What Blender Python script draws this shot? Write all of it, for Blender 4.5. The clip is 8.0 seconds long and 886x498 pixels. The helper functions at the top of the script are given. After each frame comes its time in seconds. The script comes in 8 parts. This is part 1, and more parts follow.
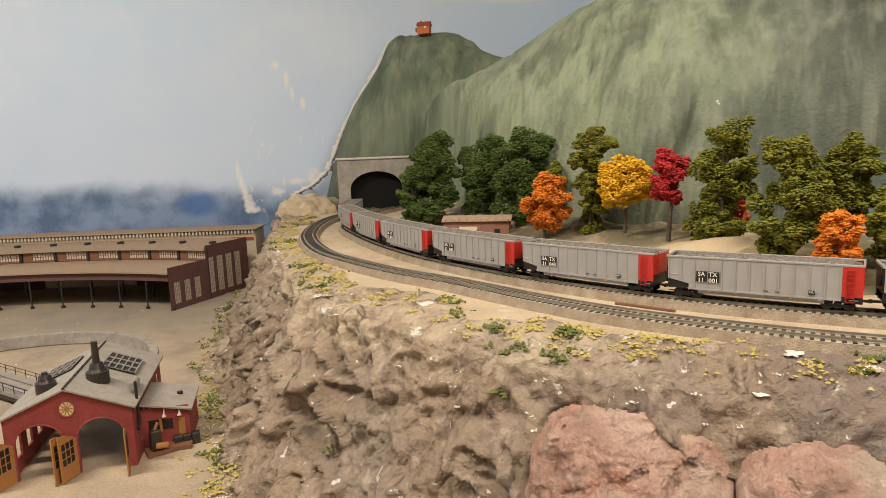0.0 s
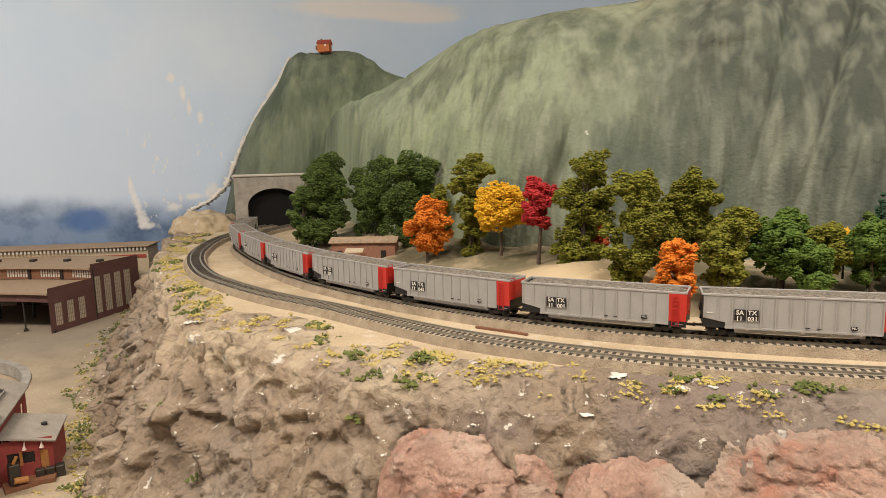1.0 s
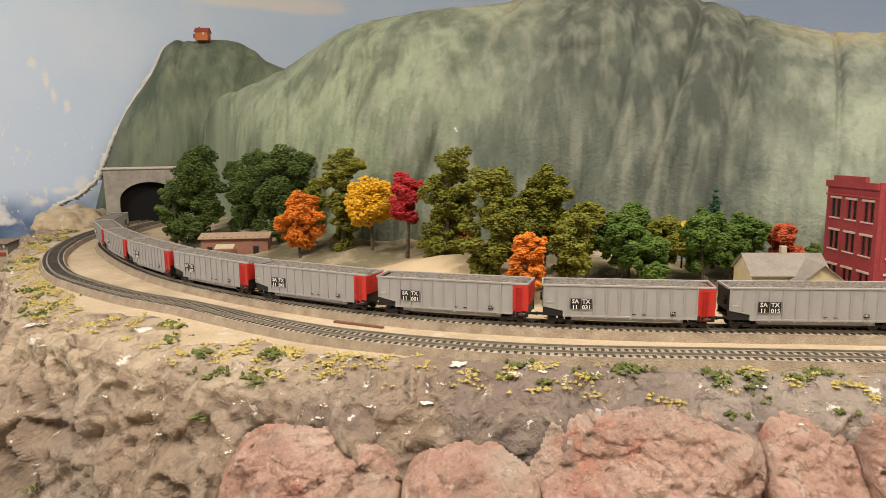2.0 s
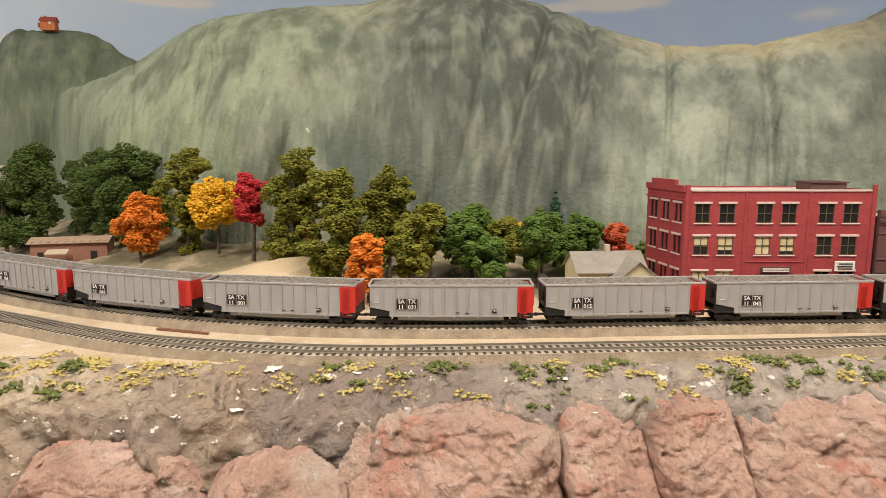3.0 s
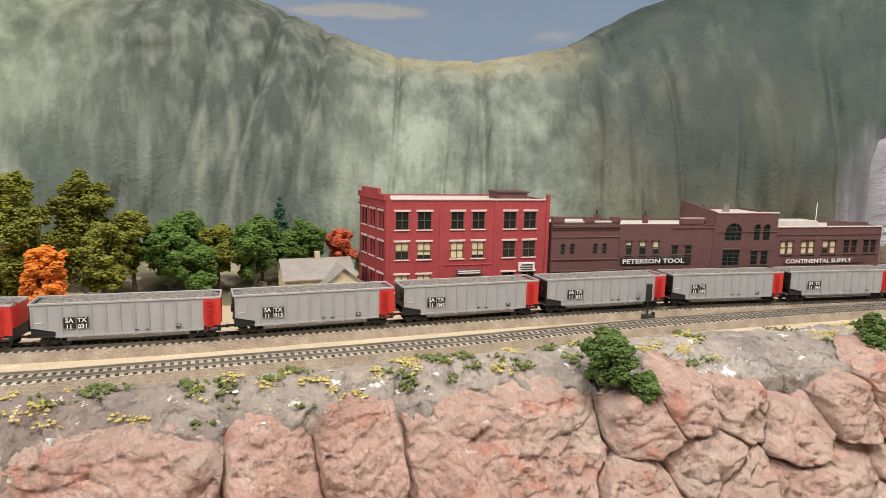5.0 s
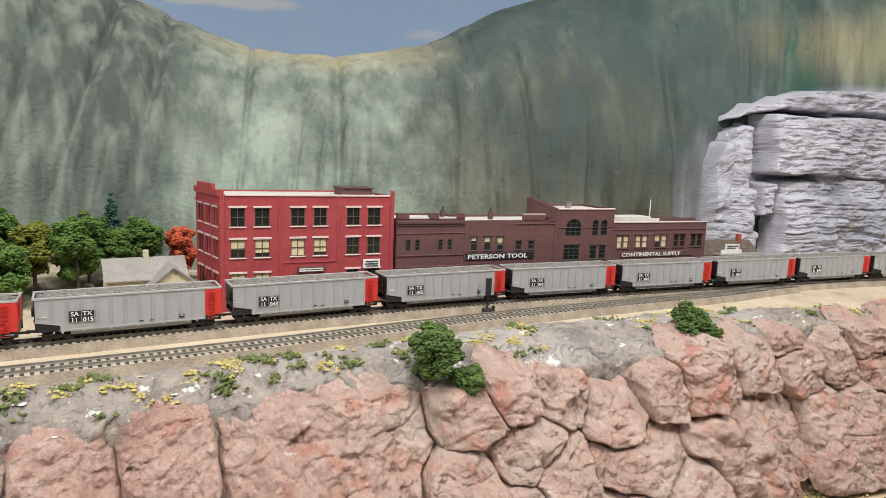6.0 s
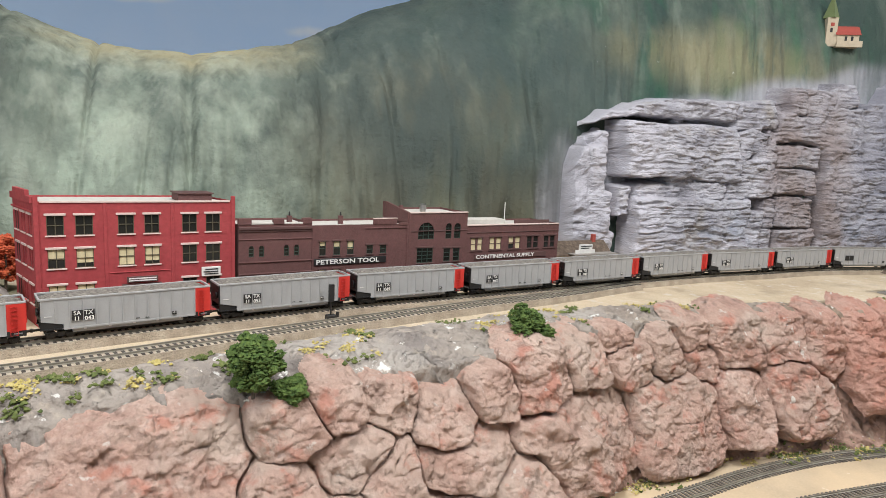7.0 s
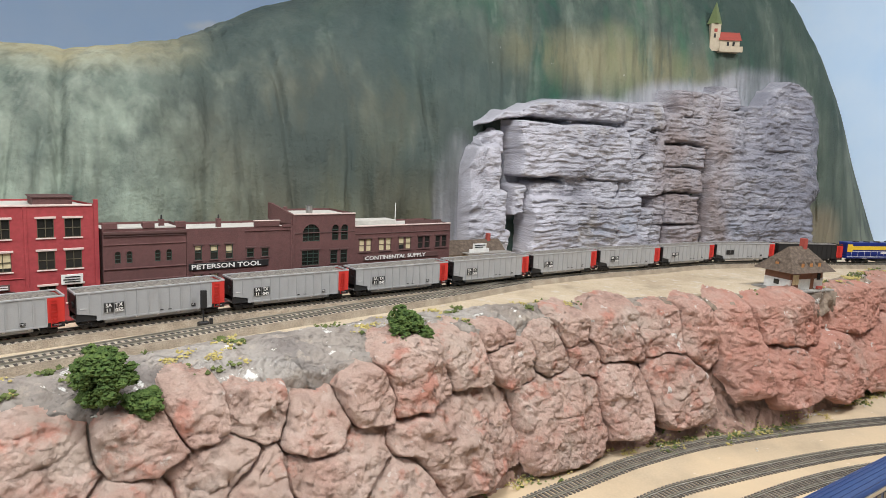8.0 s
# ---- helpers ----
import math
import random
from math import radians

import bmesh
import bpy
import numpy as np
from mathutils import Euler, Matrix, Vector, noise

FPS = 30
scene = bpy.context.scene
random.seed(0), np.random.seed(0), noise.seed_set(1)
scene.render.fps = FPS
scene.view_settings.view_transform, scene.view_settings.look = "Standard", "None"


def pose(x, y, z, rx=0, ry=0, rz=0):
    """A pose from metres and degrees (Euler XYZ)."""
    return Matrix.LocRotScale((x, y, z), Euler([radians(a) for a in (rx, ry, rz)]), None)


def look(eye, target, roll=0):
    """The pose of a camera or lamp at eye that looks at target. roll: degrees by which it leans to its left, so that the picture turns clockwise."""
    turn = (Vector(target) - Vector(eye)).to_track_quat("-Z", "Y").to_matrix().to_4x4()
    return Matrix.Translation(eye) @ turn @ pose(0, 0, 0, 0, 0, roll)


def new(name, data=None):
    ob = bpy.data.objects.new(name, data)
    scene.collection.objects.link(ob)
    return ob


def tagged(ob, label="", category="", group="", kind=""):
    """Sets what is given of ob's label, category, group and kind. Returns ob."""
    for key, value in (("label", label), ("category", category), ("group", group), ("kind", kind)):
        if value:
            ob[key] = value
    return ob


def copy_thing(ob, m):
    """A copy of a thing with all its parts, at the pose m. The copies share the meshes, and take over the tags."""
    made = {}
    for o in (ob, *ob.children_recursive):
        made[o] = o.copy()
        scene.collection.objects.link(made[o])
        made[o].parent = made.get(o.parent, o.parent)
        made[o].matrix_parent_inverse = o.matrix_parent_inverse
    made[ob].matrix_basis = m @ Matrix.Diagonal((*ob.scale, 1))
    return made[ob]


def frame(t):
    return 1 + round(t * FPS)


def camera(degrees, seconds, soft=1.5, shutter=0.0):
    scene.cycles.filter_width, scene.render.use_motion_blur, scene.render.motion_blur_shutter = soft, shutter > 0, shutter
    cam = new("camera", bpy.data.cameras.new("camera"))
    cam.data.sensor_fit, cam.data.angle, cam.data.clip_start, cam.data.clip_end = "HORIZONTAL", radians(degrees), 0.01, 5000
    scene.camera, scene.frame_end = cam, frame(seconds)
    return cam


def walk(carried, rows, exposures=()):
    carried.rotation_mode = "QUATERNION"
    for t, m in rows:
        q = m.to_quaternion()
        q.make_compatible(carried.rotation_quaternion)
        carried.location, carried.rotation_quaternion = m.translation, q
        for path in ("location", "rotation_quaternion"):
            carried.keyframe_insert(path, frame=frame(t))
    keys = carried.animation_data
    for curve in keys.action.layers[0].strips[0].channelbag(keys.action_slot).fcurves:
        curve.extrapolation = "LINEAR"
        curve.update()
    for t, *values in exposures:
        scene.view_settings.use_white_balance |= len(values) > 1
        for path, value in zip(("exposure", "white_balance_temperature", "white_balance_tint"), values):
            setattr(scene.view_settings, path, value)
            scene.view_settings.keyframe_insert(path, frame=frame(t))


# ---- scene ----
cam = camera(68.3, 8.0, soft=0.8)
PATH = [
    (0, (-0.041, -0.043, 1.358), (0.101, 1.929, 1.053), -2.2),
    (0.5, (-0.019, -0.055, 1.366), (0.19, 1.912, 1.076), -2.1),
    (1, (0.013, -0.071, 1.377), (0.397, 1.871, 1.097), -1.3),
    (1.5, (0.034, -0.087, 1.38), (0.564, 1.819, 1.09), -1.0),
    (1.7, (0.043, -0.091, 1.38), (0.624, 1.799, 1.082), -0.9),
    (3, (0.125, -0.126, 1.379), (1.066, 1.612, 1.076), -0.1),
    (3.5, (0.152, -0.143, 1.38), (1.226, 1.517, 1.083), 0.2),
    (4, (0.17, -0.16, 1.385), (1.37, 1.413, 1.094), 0.6),
    (5.3, (0.217, -0.204, 1.391), (1.705, 1.099, 1.093), 1.7),
    (5.5, (0.224, -0.211, 1.39), (1.753, 1.044, 1.094), 1.9),
    (6, (0.251, -0.238, 1.39), (1.882, 0.881, 1.096), 2.2),
    (6.5, (0.277, -0.271, 1.396), (1.983, 0.732, 1.102), 2.4),
    (7, (0.295, -0.307, 1.403), (2.065, 0.576, 1.112), 2.6),
    (7.5, (0.312, -0.335, 1.404), (2.132, 0.443, 1.115), 2.6),
    (8, (0.325, -0.359, 1.409), (2.183, 0.323, 1.122), 2.6),
]
# the white balance drifts cooler on the way
LOOKS = [(0.0, -0.29, 7300, 14), (1.5, -0.22, 7150, 14), (2.8, -0.17, 6950, 15), (4.0, -0.14, 6850, 15), (5.3, -0.04, 6000, 11), (6.5, -0.08, 5800, 9), (8.0, -0.13, 5700, 9)]
walk(cam, [(t, look(eye, target, roll)) for t, eye, target, roll in PATH], LOOKS)

# ---- light ----
world = bpy.data.worlds.new("room_air")
scene.world = world
world.use_nodes = True
world.node_tree.nodes["Background"].inputs[0].default_value = (1.0, 0.93, 0.82, 1)
world.node_tree.nodes["Background"].inputs[1].default_value = 0.003
scene.view_settings.exposure = 0.0


def ceiling_lamp(x, y, turn, power):
    """A fluorescent ceiling fixture: the lamp itself."""
    data = bpy.data.lights.new("tube_light", "AREA")
    data.shape, data.size, data.size_y, data.energy = "RECTANGLE", 1.2, 0.16, power
    data.color = (1.0, 0.93, 0.83)
    ob = new("tube_light", data)
    ob.matrix_world = pose(x, y, 2.66, 0, 0, turn)
    return ob


for lx, ly, turn, power in ((0.36, -0.28, 25, 34), (-1.25, 0.35, 0, 50), (1.42, -1.30, -40, 32)):
    ceiling_lamp(lx, ly, turn, power)

# ---- materials ----


def material(name, base, rough=0.7, metal=0.0):
    m = bpy.data.materials.new(name)
    m.use_nodes = True
    b = m.node_tree.nodes["Principled BSDF"]
    b.inputs["Base Color"].default_value = (*base, 1)
    b.inputs["Roughness"].default_value = rough
    b.inputs["Metallic"].default_value = metal
    return m


def node(m, kind, **inputs):
    n = m.node_tree.nodes.new(kind)
    for key, value in inputs.items():
        n.inputs[key.replace("_", " ")].default_value = value
    return n


def link(m, a, b):
    m.node_tree.links.new(a, b)


def mottled(name, colours, scale=20.0, detail=6.0, rough=0.8, bump=0.0, bump_scale=200.0, stretch=(1, 1, 1), metal=0.0, distance=0.002, grain=0.35):
    """A surface whose colour wanders through a ramp of colours by noise, with fine grain and relief."""
    m = material(name, colours[0], rough, metal)
    b = m.node_tree.nodes["Principled BSDF"]
    co = node(m, "ShaderNodeTexCoord")
    mp = node(m, "ShaderNodeMapping", Scale=stretch)
    link(m, co.outputs["Object"], mp.inputs["Vector"])
    n1 = node(m, "ShaderNodeTexNoise", Scale=scale, Detail=detail, Roughness=0.65)
    link(m, mp.outputs[0], n1.inputs["Vector"])
    ramp = node(m, "ShaderNodeValToRGB")
    el = ramp.color_ramp.elements
    while len(el) < len(colours):
        el.new(0.5)
    for i, c in enumerate(colours):
        el[i].position = 0.28 + 0.44 * i / max(1, len(colours) - 1)
        el[i].color = (*c, 1)
    link(m, n1.outputs["Fac"], ramp.inputs["Fac"])
    n2 = node(m, "ShaderNodeTexNoise", Scale=bump_scale, Detail=4.0)
    link(m, mp.outputs[0], n2.inputs["Vector"])
    mix = node(m, "ShaderNodeMix")
    mix.data_type, mix.blend_type = "RGBA", "OVERLAY"
    mix.inputs["Factor"].default_value = grain
    link(m, ramp.outputs["Color"], mix.inputs[6])
    link(m, n2.outputs["Fac"], mix.inputs[7])
    link(m, mix.outputs[2], b.inputs["Base Color"])
    if bump:
        bp = node(m, "ShaderNodeBump", Strength=bump, Distance=distance)
        link(m, n2.outputs["Fac"], bp.inputs["Height"])
        link(m, bp.outputs[0], b.inputs["Normal"])
    return m


def blob(m, centre, radii, soft=0.3, wobble=0.0, scale=8.0):
    """A value that is 1 inside an ellipsoid and fades to 0 outside it, with a wandering rim."""
    co = node(m, "ShaderNodeTexCoord")
    sub = node(m, "ShaderNodeVectorMath")
    sub.operation = "SUBTRACT"
    link(m, co.outputs["Object"], sub.inputs[0])
    sub.inputs[1].default_value = centre
    mul = node(m, "ShaderNodeVectorMath")
    mul.operation = "DIVIDE"
    link(m, sub.outputs[0], mul.inputs[0])
    mul.inputs[1].default_value = radii
    ln = node(m, "ShaderNodeVectorMath")
    ln.operation = "LENGTH"
    link(m, mul.outputs[0], ln.inputs[0])
    out = ln.outputs["Value"]
    if wobble:
        n = node(m, "ShaderNodeTexNoise", Scale=scale, Detail=5.0)
        link(m, co.outputs["Object"], n.inputs["Vector"])
        add = node(m, "ShaderNodeMath")
        add.operation = "MULTIPLY_ADD"
        link(m, n.outputs["Fac"], add.inputs[0])
        add.inputs[1].default_value = wobble * 2
        link(m, out, add.inputs[2])
        out = add.outputs[0]
        base = 1.0 + wobble
    else:
        base = 1.0
    mr = node(m, "ShaderNodeMapRange")
    mr.inputs["From Min"].default_value = base - soft
    mr.inputs["From Max"].default_value = base + soft
    mr.inputs["To Min"].default_value = 1.0
    mr.inputs["To Max"].default_value = 0.0
    mr.interpolation_type = "SMOOTHSTEP"
    link(m, out, mr.inputs["Value"])
    return mr.outputs[0]


def noisy(m, scale, lo, hi, stretch=(1, 1, 1), detail=5.0, rough=0.6):
    """A noise value stretched between lo and hi to 0..1."""
    co = node(m, "ShaderNodeTexCoord")
    mp = node(m, "ShaderNodeMapping", Scale=stretch)
    link(m, co.outputs["Object"], mp.inputs["Vector"])
    n = node(m, "ShaderNodeTexNoise", Scale=scale, Detail=detail, Roughness=rough)
    link(m, mp.outputs[0], n.inputs["Vector"])
    mr = node(m, "ShaderNodeMapRange")
    mr.inputs["From Min"].default_value = lo
    mr.inputs["From Max"].default_value = hi
    link(m, n.outputs["Fac"], mr.inputs["Value"])
    return mr.outputs[0]


def carved(m, scale, stretch=(1, 1, 1), detail=6.0):
    """A ridged noise value, like strokes of a trowel."""
    co = node(m, "ShaderNodeTexCoord")
    mp = node(m, "ShaderNodeMapping", Scale=stretch)
    link(m, co.outputs["Object"], mp.inputs["Vector"])
    n = node(m, "ShaderNodeTexNoise")
    n.noise_type = "RIDGED_MULTIFRACTAL"
    for key, value in (("Scale", scale), ("Detail", detail), ("Roughness", 0.55), ("Distortion", 0.6)):
        n.inputs[key].default_value = value
    link(m, mp.outputs[0], n.inputs["Vector"])
    return n.outputs["Fac"]


def by_height(m, low, high):
    """0 below low, 1 above high."""
    co = node(m, "ShaderNodeTexCoord")
    sep = node(m, "ShaderNodeSeparateXYZ")
    link(m, co.outputs["Object"], sep.inputs[0])
    mr = node(m, "ShaderNodeMapRange")
    mr.inputs["From Min"].default_value = low
    mr.inputs["From Max"].default_value = high
    link(m, sep.outputs["Z"], mr.inputs["Value"])
    return mr.outputs[0]


def times(m, a, b):
    mu = node(m, "ShaderNodeMath")
    mu.operation = "MULTIPLY"
    link(m, a, mu.inputs[0])
    if isinstance(b, float):
        mu.inputs[1].default_value = b
    else:
        link(m, b, mu.inputs[1])
    return mu.outputs[0]


def over(m, colour, fac):
    """Lay a coat of colour over what the base colour is now, by fac."""
    b = m.node_tree.nodes["Principled BSDF"].inputs["Base Color"]
    mix = node(m, "ShaderNodeMix")
    mix.data_type = "RGBA"
    if b.is_linked:
        link(m, b.links[0].from_socket, mix.inputs[6])
    else:
        mix.inputs[6].default_value = b.default_value
    mix.inputs[7].default_value = (*colour, 1)
    if isinstance(fac, float):
        mix.inputs[0].default_value = fac
    else:
        link(m, fac, mix.inputs[0])
    link(m, mix.outputs[2], b)


def relief(m, height, strength, distance):
    """Add a bump over what the normal is now."""
    b = m.node_tree.nodes["Principled BSDF"].inputs["Normal"]
    bp = node(m, "ShaderNodeBump", Strength=strength, Distance=distance)
    if b.is_linked:
        link(m, b.links[0].from_socket, bp.inputs["Normal"])
    link(m, height, bp.inputs["Height"])
    link(m, bp.outputs[0], b)


def paint(name, colour, rough=0.6, metal=0.0, spread=0.12, scale=120.0):
    """Model paint: nearly one colour, with slight wear."""
    return mottled(name, [tuple(c * (1 - spread) for c in colour), tuple(min(1, c * (1 + spread)) for c in colour)], scale, rough=rough, metal=metal, bump=0.12, bump_scale=900, distance=0.0003, grain=0.10)


SAND = mottled("sand", [(0.40, 0.31, 0.21), (0.52, 0.42, 0.29), (0.60, 0.50, 0.37)], 9, rough=0.95, bump=0.5, bump_scale=600, distance=0.001)
over(SAND, (0.62, 0.57, 0.5), times(SAND, noisy(SAND, 55, 0.58, 0.66), 0.6))
over(SAND, (0.24, 0.19, 0.13), times(SAND, noisy(SAND, 14, 0.55, 0.75), 0.5))
CORK = mottled("cork_roadbed", [(0.24, 0.19, 0.135), (0.34, 0.275, 0.20), (0.44, 0.37, 0.275)], 60, rough=0.95, bump=1.0, bump_scale=700, distance=0.002)
TIE = mottled("dark_ties", [(0.025, 0.02, 0.018), (0.05, 0.04, 0.032), (0.10, 0.08, 0.06)], 60, rough=0.75)
YARDTIE = mottled("weathered_ties", [(0.06, 0.055, 0.045), (0.12, 0.105, 0.09), (0.2, 0.18, 0.15)], 60, rough=0.85)
BALLAST = mottled("worn_ballast", [(0.36, 0.30, 0.225), (0.50, 0.425, 0.325), (0.62, 0.55, 0.45)], 30, rough=0.95, bump=0.8, bump_scale=900, distance=0.001)
RAIL = mottled("rail_metal", [(0.22, 0.20, 0.16), (0.36, 0.335, 0.275)], 40, rough=0.4, metal=0.35)
ROCK = mottled("cliff_plaster", [(0.165, 0.125, 0.092), (0.27, 0.205, 0.150), (0.335, 0.262, 0.195), (0.42, 0.338, 0.258)], 9, detail=4.0, rough=0.95, bump=0.6, bump_scale=240, distance=0.002, grain=0.25)
relief(ROCK, noisy(ROCK, 40, 0.25, 0.75, detail=7.0, rough=0.6), 0.8, 0.009)
relief(ROCK, carved(ROCK, 22, (1, 1, 0.6), 5.0), 1.0, 0.018)
relief(ROCK, carved(ROCK, 60, (1, 1, 0.7), 4.0), 0.9, 0.007)
over(ROCK, (0.30, 0.255, 0.215), times(ROCK, noisy(ROCK, 6, 0.48, 0.64), 0.6))
SHELF_GREY = blob(ROCK, (0.80, 0.10, 1.185), (0.62, 0.42, 0.05), 0.35, 0.3)
over(ROCK, (0.335, 0.300, 0.268), times(ROCK, SHELF_GREY, 0.75))
over(ROCK, (0.21, 0.185, 0.172), times(ROCK, times(ROCK, noisy(ROCK, 13, 0.50, 0.62), SHELF_GREY), 0.7))
over(ROCK, (0.47, 0.43, 0.385), times(ROCK, times(ROCK, noisy(ROCK, 10, 0.46, 0.62), blob(ROCK, (1.05, -0.02, 1.2), (0.46, 0.36, 0.06), 0.4, 0.3)), 0.7))
over(ROCK, (0.20, 0.16, 0.145), times(ROCK, times(ROCK, noisy(ROCK, 10, 0.42, 0.58), blob(ROCK, (0.33, 0.33, 1.175), (0.26, 0.2, 0.05), 0.4, 0.3)), 0.75))
over(ROCK, (0.42, 0.27, 0.21), times(ROCK, times(ROCK, noisy(ROCK, 11, 0.25, 0.48), blob(ROCK, (0.50, 0.24, 1.05), (0.42, 0.30, 0.085), 0.2, 0.2)), 0.9))
over(ROCK, (0.40, 0.25, 0.195), times(ROCK, times(ROCK, noisy(ROCK, 9, 0.15, 0.38), blob(ROCK, (1.25, -0.28, 1.045), (0.80, 0.70, 0.112), 0.2, 0.2)), 0.92))
over(ROCK, (0.50, 0.415, 0.305), times(ROCK, times(ROCK, noisy(ROCK, 24, 0.36, 0.54), blob(ROCK, (-0.12, 0.85, 1.205), (0.38, 0.8, 0.045), 0.3, 0.3)), 0.85))
# random dark and pale mottles, adding relief contrast the lamps leave flat
over(ROCK, (0.12, 0.09, 0.07), times(ROCK, noisy(ROCK, 44, 0.56, 0.68, (1, 1, 0.5)), 0.5))
over(ROCK, (0.52, 0.44, 0.35), times(ROCK, noisy(ROCK, 52, 0.58, 0.68, (1, 1, 0.7)), 0.5))
over(ROCK, (0.74, 0.71, 0.66), times(ROCK, noisy(ROCK, 70, 0.66, 0.69), 0.9))
over(ROCK, (0.80, 0.78, 0.74), times(ROCK, times(ROCK, noisy(ROCK, 30, 0.62, 0.65), by_height(ROCK, 1.168, 1.182)), 0.85))
PINK = mottled("pink_plaster_rock", [(0.38, 0.22, 0.17), (0.50, 0.31, 0.245), (0.58, 0.39, 0.315), (0.65, 0.49, 0.41)], 13, rough=0.95, bump=0.5, bump_scale=330, distance=0.002)
relief(PINK, noisy(PINK, 40, 0.25, 0.75, detail=8.0, rough=0.68), 0.9, 0.010)
relief(PINK, carved(PINK, 13), 0.9, 0.018)
relief(PINK, carved(PINK, 48, (1, 1, 1.6), 3.0), 0.9, 0.006)
over(PINK, (0.50, 0.43, 0.36), times(PINK, noisy(PINK, 11, 0.52, 0.68), 0.7))
over(PINK, (0.58, 0.44, 0.36), times(PINK, times(PINK, noisy(PINK, 9, 0.36, 0.60), blob(PINK, (0.95, -0.12, 1.1), (0.42, 0.36, 0.3), 0.5, 0.3)), 0.7))
over(PINK, (0.56, 0.22, 0.15), times(PINK, noisy(PINK, 31, 0.56, 0.68), 0.65))
over(PINK, (0.20, 0.15, 0.125), times(PINK, noisy(PINK, 38, 0.60, 0.67), 0.4))
# dark and pale flecks stand in for shading the rough faces lack
over(PINK, (0.25, 0.155, 0.12), times(PINK, noisy(PINK, 24, 0.56, 0.70, (1, 1, 1.5)), 0.4))
over(PINK, (0.68, 0.53, 0.45), times(PINK, noisy(PINK, 42, 0.56, 0.68, (1, 1, 1.4)), 0.6))
over(PINK, (0.52, 0.225, 0.16), times(PINK, times(PINK, noisy(PINK, 9, 0.30, 0.55), blob(PINK, (1.72, -0.68, 1.1), (0.42, 0.40, 0.3), 0.4, 0.3)), 0.7))
over(PINK, (0.78, 0.74, 0.68), times(PINK, times(PINK, noisy(PINK, 30, 0.67, 0.69), blob(PINK, (1.5, -0.5, 1.12), (0.45, 0.4, 0.3), 0.3)), 0.85))
over(PINK, (0.74, 0.68, 0.62), times(PINK, noisy(PINK, 60, 0.66, 0.71), 0.7))
HILL = mottled("hill_paint", [(0.060, 0.084, 0.076), (0.105, 0.132, 0.108), (0.155, 0.184, 0.146), (0.215, 0.245, 0.192)], 3.4, detail=3.0, rough=0.9, bump=0.3, bump_scale=260, distance=0.0012, stretch=(1, 1, 0.5), grain=0.14)
over(HILL, (0.29, 0.325, 0.262), times(HILL, noisy(HILL, 11, 0.52, 0.72, (1, 1, 0.16), 2.0), 0.55))
over(HILL, (0.27, 0.30, 0.245), times(HILL, noisy(HILL, 6, 0.54, 0.72, (1, 1, 0.5), 3.0), 0.6))
over(HILL, (0.040, 0.060, 0.058), times(HILL, noisy(HILL, 9, 0.52, 0.72, (1, 1, 0.2), 2.0), 0.7))
# sharp dark and pale brush streaks that also stand in for crease shading
over(HILL, (0.045, 0.062, 0.060), times(HILL, noisy(HILL, 30, 0.60, 0.70, (1, 1, 0.06), 3.0), 0.5))
over(HILL, (0.33, 0.365, 0.30), times(HILL, noisy(HILL, 22, 0.58, 0.66, (1, 1, 0.08), 3.0), 0.45))
over(HILL, (0.055, 0.10, 0.078), times(HILL, noisy(HILL, 7, 0.58, 0.66, (1, 1, 0.22), 5.0), 0.45))
over(HILL, (0.045, 0.070, 0.068), times(HILL, times(HILL, noisy(HILL, 5, 0.42, 0.60, (1, 1, 0.5)), blob(HILL, (0.92, 0.8, 1.58), (0.32, 0.4, 0.20), 0.4, 0.3, 5)), 0.75))
over(HILL, (0.275, 0.335, 0.20), times(HILL, times(HILL, noisy(HILL, 4.5, 0.15, 0.62, (1, 1, 0.5)), blob(HILL, (0.14, 1.4, 1.5), (0.46, 0.60, 0.5), 0.4, 0.3, 5)), 0.8))
# darker green right slopes; the coat also offsets lamp brightness there
over(HILL, (0.030, 0.060, 0.052), times(HILL, times(HILL, noisy(HILL, 4.5, 0.36, 0.60), blob(HILL, (1.95, -0.1, 1.6), (0.70, 0.85, 0.6), 0.4, 0.3, 5)), 0.88))
over(HILL, (0.02, 0.12, 0.06), times(HILL, times(HILL, noisy(HILL, 8, 0.50, 0.66, (1, 1, 0.25)), blob(HILL, (1.9, -0.35, 1.5), (0.5, 0.6, 0.5), 0.4)), 0.6))
over(HILL, (0.36, 0.42, 0.33), times(HILL, times(HILL, noisy(HILL, 7, 0.45, 0.62), blob(HILL, (1.0, 0.5, 1.36), (0.5, 0.4, 0.14), 0.5, 0.4, 6)), 0.75))
over(HILL, (0.17, 0.16, 0.085), times(HILL, times(HILL, noisy(HILL, 9, 0.42, 0.58, (1, 1, 0.3)), blob(HILL, (1.35, 0.24, 1.3), (0.24, 0.24, 0.10), 0.4, 0.3)), 0.75))
over(HILL, (0.45, 0.40, 0.24), times(HILL, blob(HILL, (1.20, 0.70, 1.58), (0.20, 0.22, 0.06), 0.5, 0.4, 10), 0.9))
over(HILL, (0.40, 0.38, 0.25), times(HILL, times(HILL, noisy(HILL, 12, 0.4, 0.6, (1, 1, 0.3)), blob(HILL, (0.75, 0.98, 1.66), (0.3, 0.3, 0.09), 0.5, 0.4, 9)), 0.8))
over(HILL, (0.36, 0.31, 0.16), times(HILL, times(HILL, noisy(HILL, 15, 0.36, 0.50, (1, 1, 0.25)), blob(HILL, (1.93, -0.17, 1.635), (0.27, 0.27, 0.06), 0.7, 0.6, 8)), 0.5))
